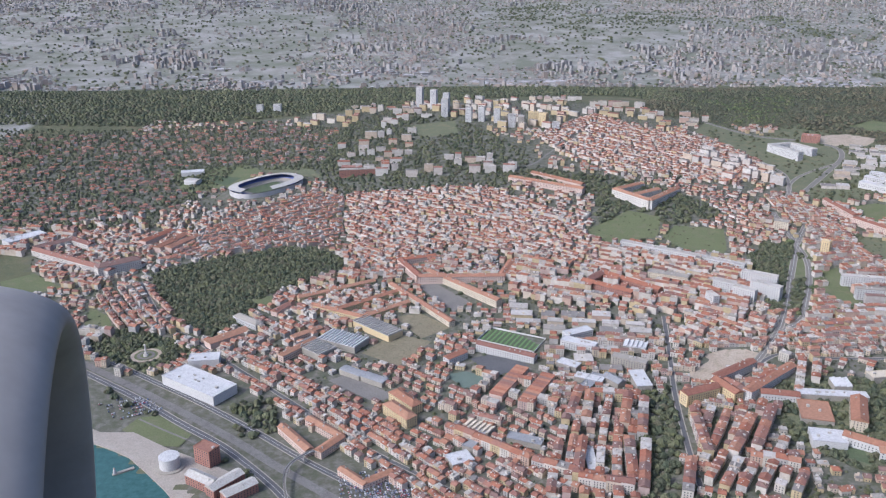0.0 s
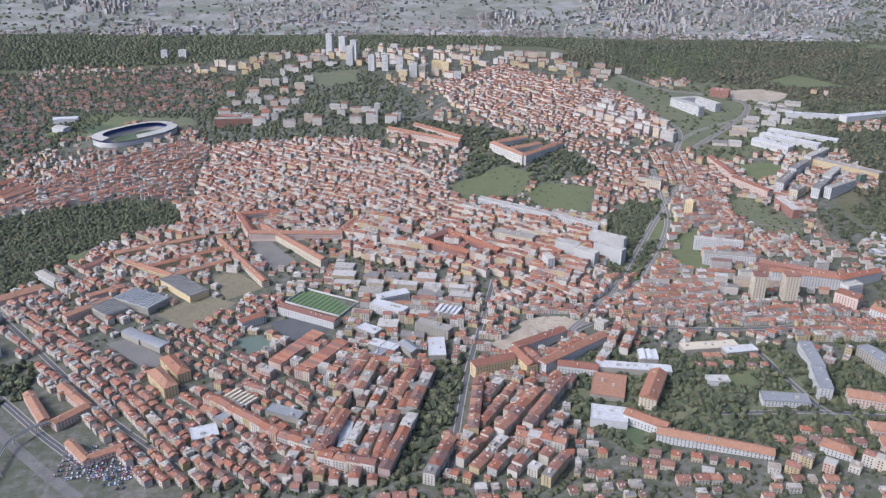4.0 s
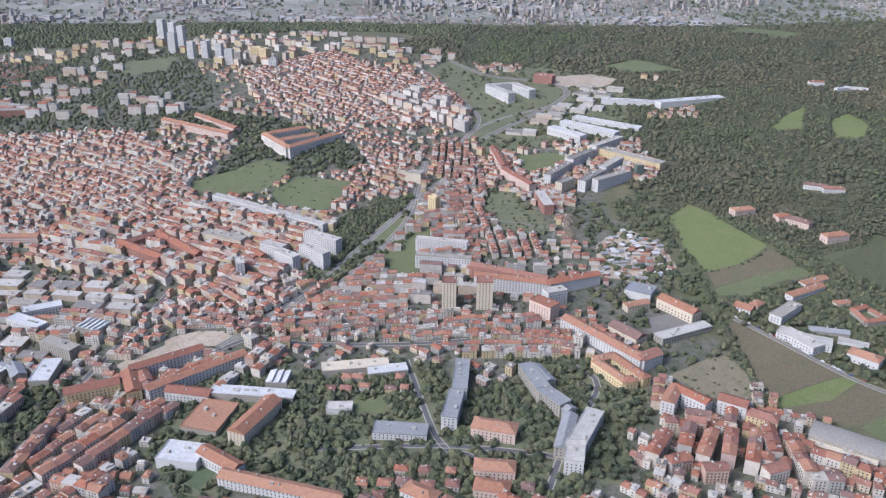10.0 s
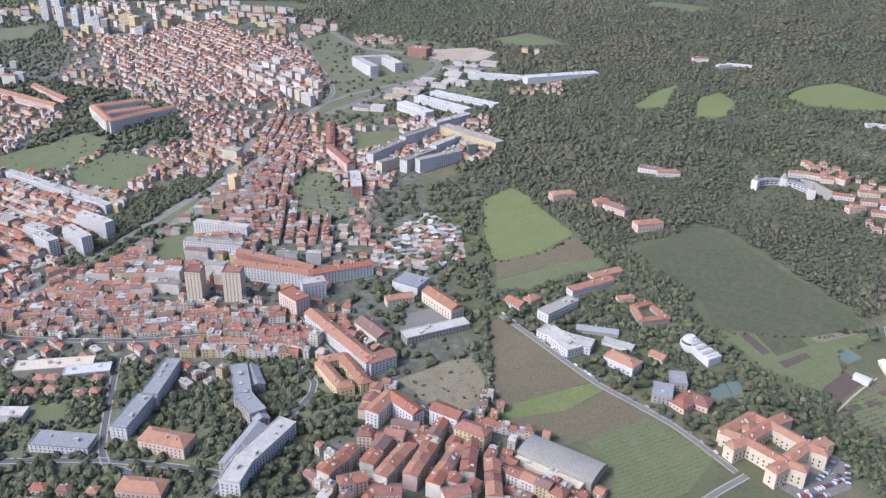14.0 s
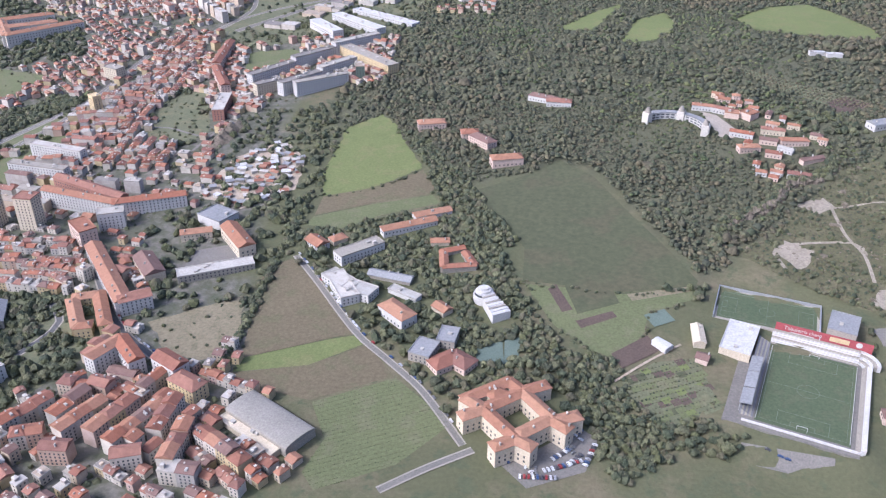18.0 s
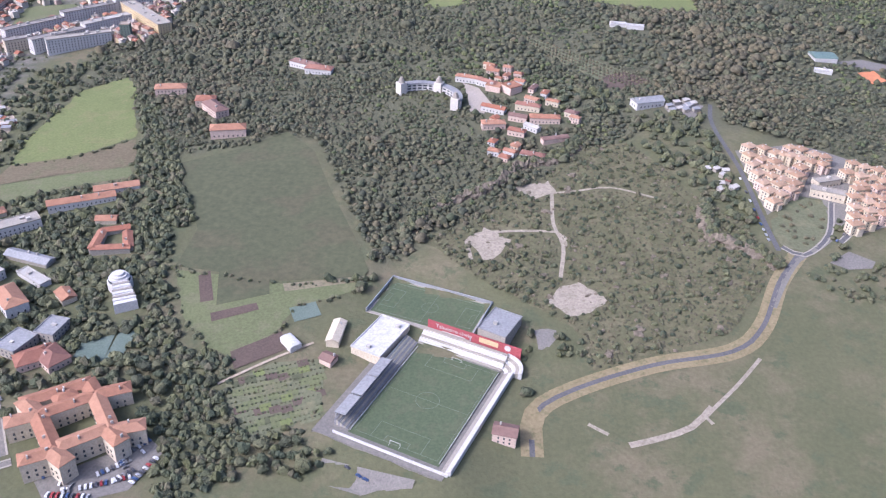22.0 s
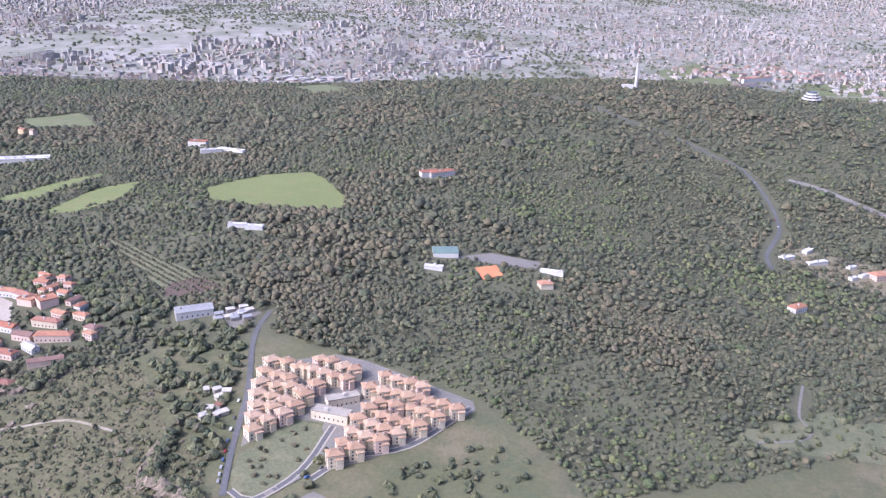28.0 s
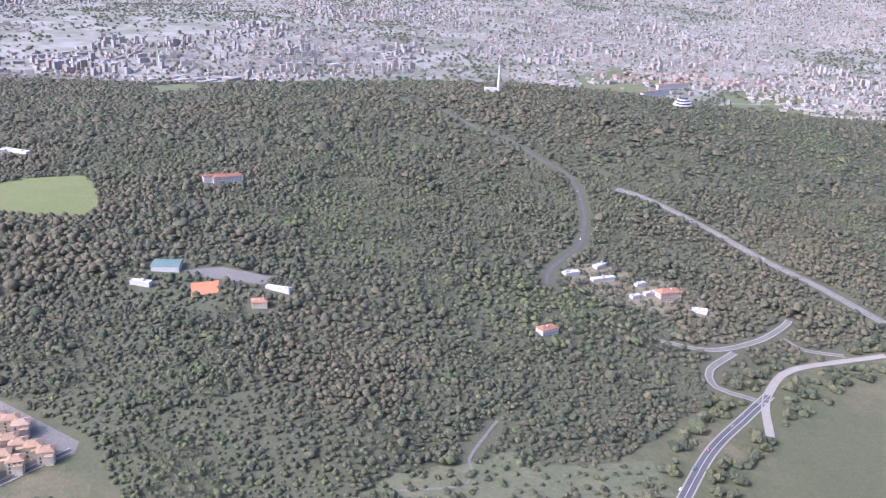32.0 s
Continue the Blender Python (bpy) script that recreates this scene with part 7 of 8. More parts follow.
# ---- the curved white seminary with its towers ----
def seminary():
    cx, cy = 754.5, 712.0
    ob = thing("seminary", cx, cy, ground(cx, cy), 0, "curved white seminary with domed stone towers", "building")
    R, w, h = 18.5, 4.0, 5.5
    arc = [math.radians(a) for a in range(-14, 137, 10)]
    for a, b in zip(arc, arc[1:]):
        s, t = Solid(), Solid()
        ring = [((R + e) * math.cos(q), (R + e) * math.sin(q)) for q, e in ((a, 0), (b, 0), (b, w), (a, w))]
        s.hull([(x, y, -4) for x, y in ring], [(x, y, h) for x, y in ring])
        part("wall", s, white_paint, ob)
        ring = [((R + e) * math.cos(q), (R + e) * math.sin(q)) for q, e in ((a, -0.3), (b, -0.3), (b, w + 0.3), (a, w + 0.3))]
        t.hull([(x, y, h) for x, y in ring], [(x, y, h + 0.5) for x, y in ring])
        part("roof", t, sheet_grey, ob)
        m = (a + b) / 2
        for k in range(3):
            p = new("window", pane_mesh(2.2, 0.9))
            p.parent = ob
            p.matrix_basis = Matrix.Translation(((R - 0.05) * math.cos(m), (R - 0.05) * math.sin(m), 0.6 + k * 1.7)) @ Matrix.Rotation(m - math.pi / 2, 4, "Z")
    for a in (-14, 66, 136):
        q = math.radians(a)
        x, y = (R + w / 2 - 1) * math.cos(q), (R + w / 2 - 1) * math.sin(q)
        s = Solid()
        s.box(x, y, -4, 7.5, 4.6, 4.6, q)
        part("tower", s, stone, ob)
        for z, r in ((7.5, 2.2), (8.6, 1.8), (9.6, 1.1)):
            s = Solid()
            s.tube(x, y, z, z + 1.1, r, r * 0.75, 12)
            part("dome", s, concrete, ob)
    for a, b in zip(arc, arc[1:]):
        m = (a + b) / 2
        take(oblong(cx + (R + w / 2) * math.cos(m), cy + (R + w / 2) * math.sin(m), w + 3, 5.5, m))

STATUE = (-233, 591)
seminary()
tank(-169, 443)
beacon(-199, 437)
statue_garden(-233, 591)


def cliff_face(line, high, deep, seed, label):
    """A rough rock face along a line, its top sloping back into the land."""
    pts = smooth_line(line, 1.1)
    rows = ((0.0, -1.0), (0.15, 0.2), (0.3, 0.4), (0.55, 0.58), (0.75, 0.75), (0.95, 0.9), (1.3, 1.0), (2.2, 0.9), (deep, 0.6), (deep * 1.6, -0.15))
    s, k = Solid(), len(pts)
    for i, q in enumerate(pts):
        d = (pts[min(i + 1, k - 1)] - pts[max(i - 1, 0)]).normalized()
        end = min(1, 3.0 * i / k, 3.0 * (k - 1 - i) / k)
        for off, up in rows:
            n = noise.noise(Vector((q.x * 0.25, q.y * 0.25, off + seed)))
            m = noise.noise(Vector((q.x * 0.8, q.y * 0.8, up * 2 + seed)))
            o = off * 1.6 + n * 2.0 + m * 1.1 + 0.8 * noise.noise(Vector((q.x * 1.9, q.y * 1.9, up * 5)))
            x, y = q.x - d.y * o, q.y + d.x * o
            s.v.append((x, y, ground(x, y) + (up * high * (0.8 + 0.5 * n) * end if up > 0 else up)))
    w = len(rows)
    s.f = [(i * w + j, (i + 1) * w + j, (i + 1) * w + j + 1, i * w + j + 1) for i in range(k - 1) for j in range(w - 1)]
    return tagged(new("quarry_cliff", s.mesh("quarry_cliff", cliff)), label, "cliff", kind="structure")


cliff_face([(762, 584), (771, 605), (796, 622), (812, 644), (830, 651), (848, 674)], 4.2, 2.2, 1, "brown rock face at the edge of the old quarry")
cliff_face([(895, 622), (894, 594), (905, 588), (917, 580), (920, 572)], 4.2, 3, 2, "pale broken rock face beside the estate road")
cliff_face([(467, 742), (462, 712), (457, 694)], 6.0, 4, 3, "dark rock face below the white blocks")


for k, brow in enumerate(([(762, 584), (771, 605), (796, 622), (812, 644), (830, 651), (848, 674)], [(895, 622), (894, 594), (905, 588), (917, 580), (920, 572)])):
    pts = smooth_line(brow, 1.5)
    rs = np.random.RandomState(60 + k)
    spots = []
    for a, b in zip(pts, pts[1:]):
        d = (b - a).normalized()
        for off in (3.2, 4.8, 6.5):
            o = off + rs.uniform(-0.9, 0.9)
            spots.append((a.x - d.y * o, a.y + d.x * o))
    spots = np.array(spots)
    joined("brow_bushes", spots, rs.uniform(0.8, 1.9, len(spots)), NEAR_CROWNS, leaf_many, "bushes and small trees along the brow of the rock face", "bushes", seed=61 + k, lift=rs.uniform(0.6, 1.8, len(spots)))


# ---- the aircraft's engine, beside the start of the path ----
def engine():
    eye = pose(0, 0, EYE, TILT, LEAN, TURN) @ pose(0, 0, 0, 90, 0, 0)
    hub = eye @ Vector((-0.748, -0.677, -1.72))
    fwd = Vector((0.947, 0.3175 * math.cos(radians(TILT)) - 0.0347 * math.sin(radians(TILT)), 0.3175 * math.sin(radians(TILT)) + 0.0347 * math.cos(radians(TILT)))).normalized()
    turn = fwd.to_track_quat("Z", "Y").to_matrix().to_4x4()
    ob = new("jet_engine")
    tagged(ob, "white jet engine nacelle with a grey intake lip", "engine")
    ob.matrix_basis = Matrix.Translation(hub) @ turn

    def lathe(profile, n=96):
        """A smooth turned shell through the profile's points."""
        fine = []
        for k in range(len(profile) - 1):
            a, b, c, d = (Vector(profile[min(max(k + e, 0), len(profile) - 1)]) for e in (-1, 0, 1, 2))
            for u in (0, 0.25, 0.5, 0.75):
                fine.append(0.5 * (2 * b + (c - a) * u + (2 * a - 5 * b + 4 * c - d) * u * u + (3 * b - a - 3 * c + d) * u ** 3))
        fine.append(Vector(profile[-1]))
        s = Solid()
        for z, r in fine:
            s.v += [(r * math.cos(6.28319 * i / n), r * math.sin(6.28319 * i / n), z) for i in range(n)]
        s.f += [(k * n + i, k * n + (i + 1) % n, (k + 1) * n + (i + 1) % n, (k + 1) * n + i) for k in range(len(fine) - 1) for i in range(n)]
        return s
    part("cowling", lathe([(-2.2, 0.45), (-1.5, 0.58), (-0.8, 0.64), (-0.42, 0.637), (-0.24, 0.627)]), cowl_white, ob, "white painted cowling", smooth=True)
    part("intake_lip", lathe([(-0.24, 0.626), (-0.14, 0.61), (-0.07, 0.592), (-0.02, 0.565), (0.0, 0.535), (-0.015, 0.51), (-0.06, 0.49), (-0.12, 0.48)]), cowl_grey, ob, "dull grey metal intake lip", smooth=True)
    part("intake_duct", lathe([(-0.12, 0.48), (-0.2, 0.47), (-0.5, 0.46), (-0.9, 0.46)]), duct_grey, ob, smooth=True)
    part("fan_disc", lathe([(-0.9, 0.46), (-0.88, 0.1), (-0.7, 0.0)]), black, ob)
    rivet = Solid()
    rivet.tube(0, 0, 0, 0.004, 0.004, 0.003, 6)
    me = rivet.mesh("rivet", duct_grey)
    for i in range(60):
        for z, r in ((-0.225, 0.6255), (-0.26, 0.6295)):
            a = 6.28319 * i / 60
            o = new("rivet", me)
            o.parent = ob
            o.matrix_basis = Matrix.Translation((r * math.cos(a), r * math.sin(a), z)) @ Vector((math.cos(a), math.sin(a), 0)).to_track_quat("Z", "Y").to_matrix().to_4x4()


# cowling and lip colours are lowered: the engine's shade is painted in
cowl_white = surface("cowling_paint", (0.36, 0.335, 0.30), (0.42, 0.39, 0.35), 2.0, 0.6, 0.6, 0.02, 0.2)
cowl_grey = surface("bare_lip_metal", (0.27, 0.25, 0.225), (0.33, 0.305, 0.275), 3.0, 0.6, 0.6, 0.02, 0.2)
duct_grey = surface("duct_paint", (0.16, 0.16, 0.165), (0.22, 0.22, 0.225), 3.0, 0.6, 0.6, 0.02)
engine()



# ---- the curved footbridge over the railway ----
def footbridge(line):
    pts = smooth_line(line, 4.0)
    ob = thing("footbridge", pts[0].x, pts[0].y, ground(pts[0].x, pts[0].y), 0, "slender pale footbridge curving over the railway", "bridge")
    k = len(pts)
    base = ob.matrix_basis.translation
    for i, (a, b) in enumerate(zip(pts, pts[1:])):
        turn = math.atan2(b.y - a.y, b.x - a.x)
        x, y = (a.x + b.x) / 2 - base.x, (a.y + b.y) / 2 - base.y
        z = 3.6 * min(1, 4 * i / k, 4 * (k - 1 - i) / k) + 0.2
        for name, off, z0, z1, w, mat in (("deck", 0, z - 0.25, z, 1.6, pale_road), ("parapet", 0.8, z, z + 0.55, 0.08, white_paint), ("parapet", -0.8, z, z + 0.55, 0.08, white_paint)):
            s = Solid()
            s.box(x - math.sin(turn) * off, y + math.cos(turn) * off, z0, z1, (b - a).length + 0.1, w, turn)
            part(name, s, mat, ob)
        if i % 3 == 1:
            s = Solid()
            s.tube(x, y, -3, z - 0.25, 0.35, 0.25, 8)
            part("pier", s, concrete, ob)


footbridge([(-85.3, 392.5), (-93.0, 415.3), (-94.5, 434.7), (-88.2, 446.5), (-77.2, 455.4), (-66.0, 462.4)])


# ---- cars ----
def car_meshes():
    body, cabin, wheel = Solid(), Solid(), Solid()
    body.hull([(-1.15, -0.46, 0.16), (1.15, -0.46, 0.16), (1.15, 0.46, 0.16), (-1.15, 0.46, 0.16)], [(-1.12, -0.45, 0.5), (1.1, -0.44, 0.44), (1.1, 0.44, 0.44), (-1.12, 0.45, 0.5)])
    body.hull([(-0.85, -0.43, 0.5), (0.55, -0.43, 0.48), (0.55, 0.43, 0.48), (-0.85, 0.43, 0.5)], [(-0.6, -0.36, 0.78), (0.2, -0.36, 0.78), (0.2, 0.36, 0.78), (-0.6, 0.36, 0.78)])
    cabin.box(-0.18, 0, 0.53, 0.72, 0.95, 0.84, 0, 0.9)
    n = 10
    wheel.hull([(0.17 * math.cos(6.2832 * i / n), -0.07, 0.17 * math.sin(6.2832 * i / n)) for i in range(n)], [(0.17 * math.cos(6.2832 * i / n), 0.07, 0.17 * math.sin(6.2832 * i / n)) for i in range(n)])
    return body, cabin.mesh("windows", glass_dark), wheel.mesh("wheel", black)


BODY, CABIN, WHEEL = car_meshes()
car_own = assorted("car_body_paint", ((0.7, 0.7, 0.7), (0.08, 0.08, 0.09), (0.35, 0.36, 0.38), (0.30, 0.04, 0.04), (0.6, 0.6, 0.58), (0.05, 0.09, 0.2), (0.18, 0.18, 0.18)), False, 1, 0.3, 0.0, 0.5)
BODY_ME = BODY.mesh("body", car_own)


def car(x, y, turn):
    ob = thing("parked_car", x, y, ground(x, y) + 0.3, turn, "small parked car at the kerb", "car", "parked cars")
    for nm, me, at in [("body", BODY_ME, (0, 0, 0)), ("glazing", CABIN, (0, 0, 0))] + [("wheel", WHEEL, (a, b, 0.17)) for a in (-0.72, 0.72) for b in (-0.42, 0.42)]:
        o = new(nm, me)
        o.parent = ob
        o.matrix_basis = Matrix.Translation(at)


def cars_along(line, gap, side, seed, keep=0.6, slant=0.0):
    rng = random.Random(seed)
    pts = smooth_line(line, gap)
    for a, b in zip(pts, pts[1:]):
        if rng.random() < keep:
            d = (b - a).normalized()
            car(a.x - d.y * side, a.y + d.x * side, math.atan2(d.y, d.x) + slant + rng.uniform(-0.06, 0.06))


def car_mass(poly, angle, seed, keep=0.75):
    """Rows of parked cars too far off to tell apart."""
    rng = random.Random(seed)
    s = Solid()
    cx, cy = sum(p[0] for p in poly) / len(poly), sum(p[1] for p in poly) / len(poly)
    c, q = math.cos(angle), math.sin(angle)
    for i in range(-25, 26):
        for j in range(-12, 13):
            u, v = i * 1.5, j * 4.4
            x, y = cx + c * u - q * v, cy + q * u + c * v
            if rng.random() < keep and inside(x, y, poly):
                s.add(BODY, (math.cos(angle + 1.571), math.sin(angle + 1.571), x, y, ground(x, y) + 0.3))
    if s.v:
        tagged(new("car_park", s.mesh("car_park", car_paint)), "rows of parked cars", "cars", kind="stuff")


cars_along([(546, 571), (560, 551), (586, 512), (603, 494), (619, 477), (633, 456)], 3.2, 2.1, 1)
cars_along([(658, 437), (663, 439), (668, 441)], 3.0, 0.8, 2, 0.7, 1.57)
cars_along([(656, 444), (662, 440), (664, 435)], 1.6, 0.5, 3, 0.8, 1.57)
cars_along([(677, 450), (682, 445)], 1.6, 0.5, 4, 0.8, 1.57)
cars_along([(680, 455), (685, 461)], 1.6, 0.5, 5, 0.8, 1.57)
cars_along([(927, 588), (925, 612), (923, 652)], 3.5, 2.4, 6, 0.5)
cars_along([(957, 597), (970, 610), (993, 618)], 3.5, 1.6, 7, 0.6)
cars_along([(1250, 654), (1272, 685), (1300, 718), (1322, 743)], 14, 1.2, 8, 0.6)
cars_along([(1312, 1031), (1366, 976), (1392, 930), (1417, 891)], 14, 1.2, 9, 0.6)
cars_along([(1261, 929), (1273, 988), (1273, 1050), (1254, 1082)], 13, 1.0, 10, 0.6)
cars_along([(432, 580), (462, 531), (483, 504), (507, 484), (523, 465)], 2.4, 2.2, 11, 0.5)
cars_along([(752, 452), (759, 448), (770, 445)], 2.6, 1.9, 12, 0.6)
car_mass([(-63, 431), (-46, 437), (-8, 421), (-14, 405), (-60, 406)], 0.3, 13)
car_mass([(14, 775), (59, 779), (52, 743), (19, 743)], 0.5, 14)
car_mass([(-244, 519), (-216, 530), (-194, 511), (-224, 497)], 0.5, 15, 0.5)
car_mass([(-58, 417), (-39, 439), (-2, 407), (-24, 397)], 0.2, 16, 0.6)
for k, lot in enumerate(([(664, 436), (676, 441), (684, 445)], [(684, 442), (689, 454)], [(655, 441), (660, 446)], [(672, 444), (680, 451), (684, 456)])):
    cars_along(lot, 1.5, 0.0, 34 + k, 0.85, 1.57)
cars_along([(659.7, 434.2), (674.2, 434.8)], 1.5, 0.0, 31, 0.85, 1.57)
cars_along([(678.3, 442.3), (685.9, 450.4)], 1.5, 0.0, 32, 0.85, 1.57)
cars_along([(661.8, 439.1), (669.1, 438.1)], 1.6, 0.0, 33, 0.8, 1.57)


# ---- the white round chapel and its long roof ----
def fan_chapel(x0, y0, x1, y1):
    turn = math.atan2(y1 - y0, x1 - x0)
    run = math.hypot(x1 - x0, y1 - y0)
    ob = thing("round_chapel", x0, y0, ground(x0, y0), turn, "white round chapel with a long sloping wing", "chapel")
    for z, r, h in ((-2, 5.2, 5.5), (3.5, 4.4, 1.4), (4.9, 3.4, 1.2), (6.1, 2.2, 0.9)):
        s = Solid()
        s.tube(0, 0, z, z + h, r, r * 0.97, 28)
        part("drum", s, white_paint, ob)
    s = Solid()
    s.tube(0, 0, 3.52, 4.6, 4.5, 4.5, 28)
    part("clerestory", s, glass_dark, ob)
    s = Solid()
    s.hull([(2, -2.6, -3), (run, -4.6, -3), (run, 4.6, -3), (2, 2.6, -3)], [(2, -2.6, 5.2), (run, -4.6, 3.4), (run, 4.6, 3.4), (2, 2.6, 5.2)])
    part("nave_wall", s, white_paint, ob)
    for k in range(7):
        u = 3 + (run - 3.5) * k / 7
        w = 2.9 + 1.9 * u / run
        s = Solid()
        s.box(u, 0, 5.1 - 1.8 * u / run, 5.6 - 1.8 * u / run, 1.2, 2 * w)
        part("roof_rib", s, concrete if k % 2 else white_paint, ob)
    take(oblong((x0 + x1) / 2, (y0 + y1) / 2, run + 14, 14, turn))


fan_chapel(642.8, 539.3, 651.3, 523.9)


# ---- a tall hedgerow between the ploughed fields and the waste ground ----
rs = np.random.RandomState(66)
row = np.array([tuple(q) for q in smooth_line([(540, 637), (538, 584), (536, 539), (535, 499), (533, 478)], 1.6)])
row = np.vstack([row + rs.normal(0, 0.7, row.shape), row + rs.normal(0, 1.3, row.shape)])
joined("hedgerow", row, rs.uniform(0.9, 1.9, len(row)), NEAR_CROWNS, leaf_many, "tall uneven hedgerow beside the ploughed fields", "hedge", seed=67)


# ---- rows of vines, an orchard and single trees ----
def planted(name, poly, angle, gap, step, size, material, label, category):
    cx, cy = sum(p[0] for p in poly) / len(poly), sum(p[1] for p in poly) / len(poly)
    u, v = np.meshgrid(np.arange(-90, 90, step), np.arange(-90, 90, gap))
    rs = np.random.RandomState(len(poly))
    u, v = u.ravel() + rs.uniform(-0.2, 0.2, u.size), v.ravel() + rs.uniform(-0.15, 0.15, v.size)
    c, s = math.cos(angle), math.sin(angle)
    x, y = cx + c * u - s * v, cy + s * u + c * v
    ok = inside(x, y, poly)
    p = np.stack([x[ok], y[ok]], -1)
    joined(name, p, np.full(len(p), size) * rs.uniform(0.8, 1.2, len(p)), FAR_CROWNS, material, label, category, 3)


planted("vine_rows", [(576, 466), (608, 483), (633, 459), (614, 436), (586, 421), (580, 429), (585, 447)], 0.441, 2.2, 0.9, 0.3, bright_leaf, "rows of low vines across the green field", "vines")
planted("orchard_trees", [(796, 827), (824, 807), (891, 750), (877, 741), (860, 747), (828, 782)], -0.768, 3.6, 2.8, 1.0, dry_leaf, "rows of small orchard trees", "trees")
planted("garden_rows", [(702, 488), (717, 501), (736, 505), (738, 489), (740, 474), (718, 464), (707, 474)], 0.4, 2.6, 1.7, 0.5, leaf_many, "rows of vegetables and bushes in the allotments", "plants")

number = 0
for grove, gap, keep, word in (
    ([(545, 562), (607, 494), (619, 478), (612, 495), (624, 510), (607, 525), (576, 579), (552, 577)], 5.5, 0.5, "broad tree with a full crown beside the campus lane"),
    ([(596, 476), (625, 482), (633, 476), (630, 463), (626, 457), (615, 474)], 5.0, 0.7, "dark tree beside the convent lane"),
    ([(660, 498), (674, 496), (688, 480), (687, 462), (674, 473), (667, 485)], 5.5, 0.5, "broad tree behind the convent"),
    ([(735, 492), (748, 464), (736, 447), (718, 452), (715, 463), (730, 475)], 5.5, 0.6, "tall tree behind the stadium stand"),
    ([(928, 610), (946, 632), (958, 629), (959, 617), (953, 601), (938, 588), (929, 593)], 6.0, 0.4, "slender tree on the estate green"),
    ([(439, 425), (462, 425), (454, 458), (473, 476), (466, 487), (452, 465), (430, 451)], 5.0, 0.6, "garden tree with a fresh green crown"),
):
    for x, y in sown(grove, gap, 700 + number, keep)[:60]:
        tree(float(x), float(y), 1.7 + 0.9 * ((number * 37) % 10) / 10, number, word)
        taken[int((y - Y0) / 2) - 1:int((y - Y0) / 2) + 2, int((x - X0) / 2) - 1:int((x - X0) / 2) + 2] = True
        number += 1

# ---- woods within and beside the town ----
wood([(-282, 751), (-255, 778), (-166, 817), (-130, 813), (-98, 782), (-100, 755), (-157, 708), (-173, 640), (-191, 620), (-232, 663)], 3.6, 28, MID_CROWNS, leaf_many, "dense dark trees of the botanical garden", keep=1)
take([(-282, 751), (-255, 778), (-166, 817), (-130, 813), (-98, 782), (-100, 755), (-157, 708), (-173, 640), (-191, 620), (-232, 663)])
wood([(541, 593), (618, 624), (643, 612), (659, 550), (669, 525), (682, 502), (666, 484), (635, 479), (619, 481), (597, 505), (559, 556)], 3.4, 29, NEAR_CROWNS, leaf_many, "trees of the wooded campus", keep=0.85, size=0.5)
take([(541, 593), (618, 624), (643, 612), (659, 550), (669, 525), (682, 502), (666, 484), (635, 479), (619, 481), (597, 505), (559, 556)])
wood([(499, 666), (539, 680), (546, 637), (546, 566), (537, 527), (492, 500), (454, 610), (496, 623)], 4.2, 30, NEAR_CROWNS, leaf_many, "trees and bushes on the slope", keep=0.35, size=0.5)
take([(499, 666), (539, 680), (546, 637), (546, 566), (537, 527), (492, 500), (454, 610), (496, 623)])
wood([(466, 740), (554, 786), (546, 735), (540, 596), (527, 551), (531, 536), (500, 585), (480, 638)], 4.2, 31, MID_CROWNS, leaf_many, "wooded slope above the gardens", keep=0.45, size=0.5)
take([(466, 740), (554, 786), (546, 735), (540, 596), (527, 551), (531, 536), (500, 585), (480, 638)])
wood([(578, 725), (598, 710), (634, 644), (660, 586), (650, 583), (630, 618), (618, 626), (604, 640), (606, 664), (588, 705)], 3.0, 27, NEAR_CROWNS, leaf_many, "row of full trees between the fields", keep=0.95, size=0.52)
take([(578, 725), (598, 710), (634, 644), (660, 586), (646, 583), (620, 632)])
wood([(665, 500), (698, 506), (716, 466), (737, 462), (694, 432), (683, 464)], 3.0, 33, NEAR_CROWNS, leaf_many, "trees round the convent", keep=0.95, size=0.52)
take([(665, 500), (698, 506), (716, 466), (737, 462), (694, 432), (683, 464)])
wood([(272, 638), (290, 749), (318, 786), (342, 778), (344, 745), (316, 677), (299, 636)], 3.4, 34, MID_CROWNS, leaf_many, "dark grove on the valley slope", keep=0.9)
take([(272, 638), (290, 749), (318, 786), (342, 778), (344, 745), (316, 677), (299, 636)])
wood([(137, 518), (166, 523), (137, 402), (111, 399)], 4, 35, NEAR_CROWNS, leaf_many, "overgrown gardens between the terraces", keep=0.6)
take([(137, 518), (166, 523), (137, 402), (111, 399)])
wood([(67, 1009), (178, 922), (159, 843), (246, 836), (308, 862), (271, 933), (190, 995), (110, 1024)], 4, 36, MID_CROWNS, leaf_many, "trees of the palace gardens", keep=0.5)
take([(67, 1009), (178, 922), (159, 843), (246, 836), (308, 862), (271, 933), (190, 995), (110, 1024)])
wood([(765, 584), (788, 596), (809, 623), (847, 669), (868, 674), (884, 651), (895, 628), (916, 608), (922, 573), (895, 534), (862, 516), (839, 508), (832, 531), (813, 544), (793, 558)], 3.2, 41, NEAR_CROWNS, leaf_many, "bushes and small trees on the quarry floor", keep=0.45, size=0.34)
wood([(765, 584), (788, 596), (809, 623), (847, 669), (868, 674), (884, 651), (895, 628), (916, 608), (922, 573), (895, 534), (862, 516), (839, 508), (832, 531), (813, 544), (793, 558)], 1.7, 42, TINY_CROWNS, dry_leaf, "dry bushes and brambles on the quarry floor", keep=0.6, size=0.36)
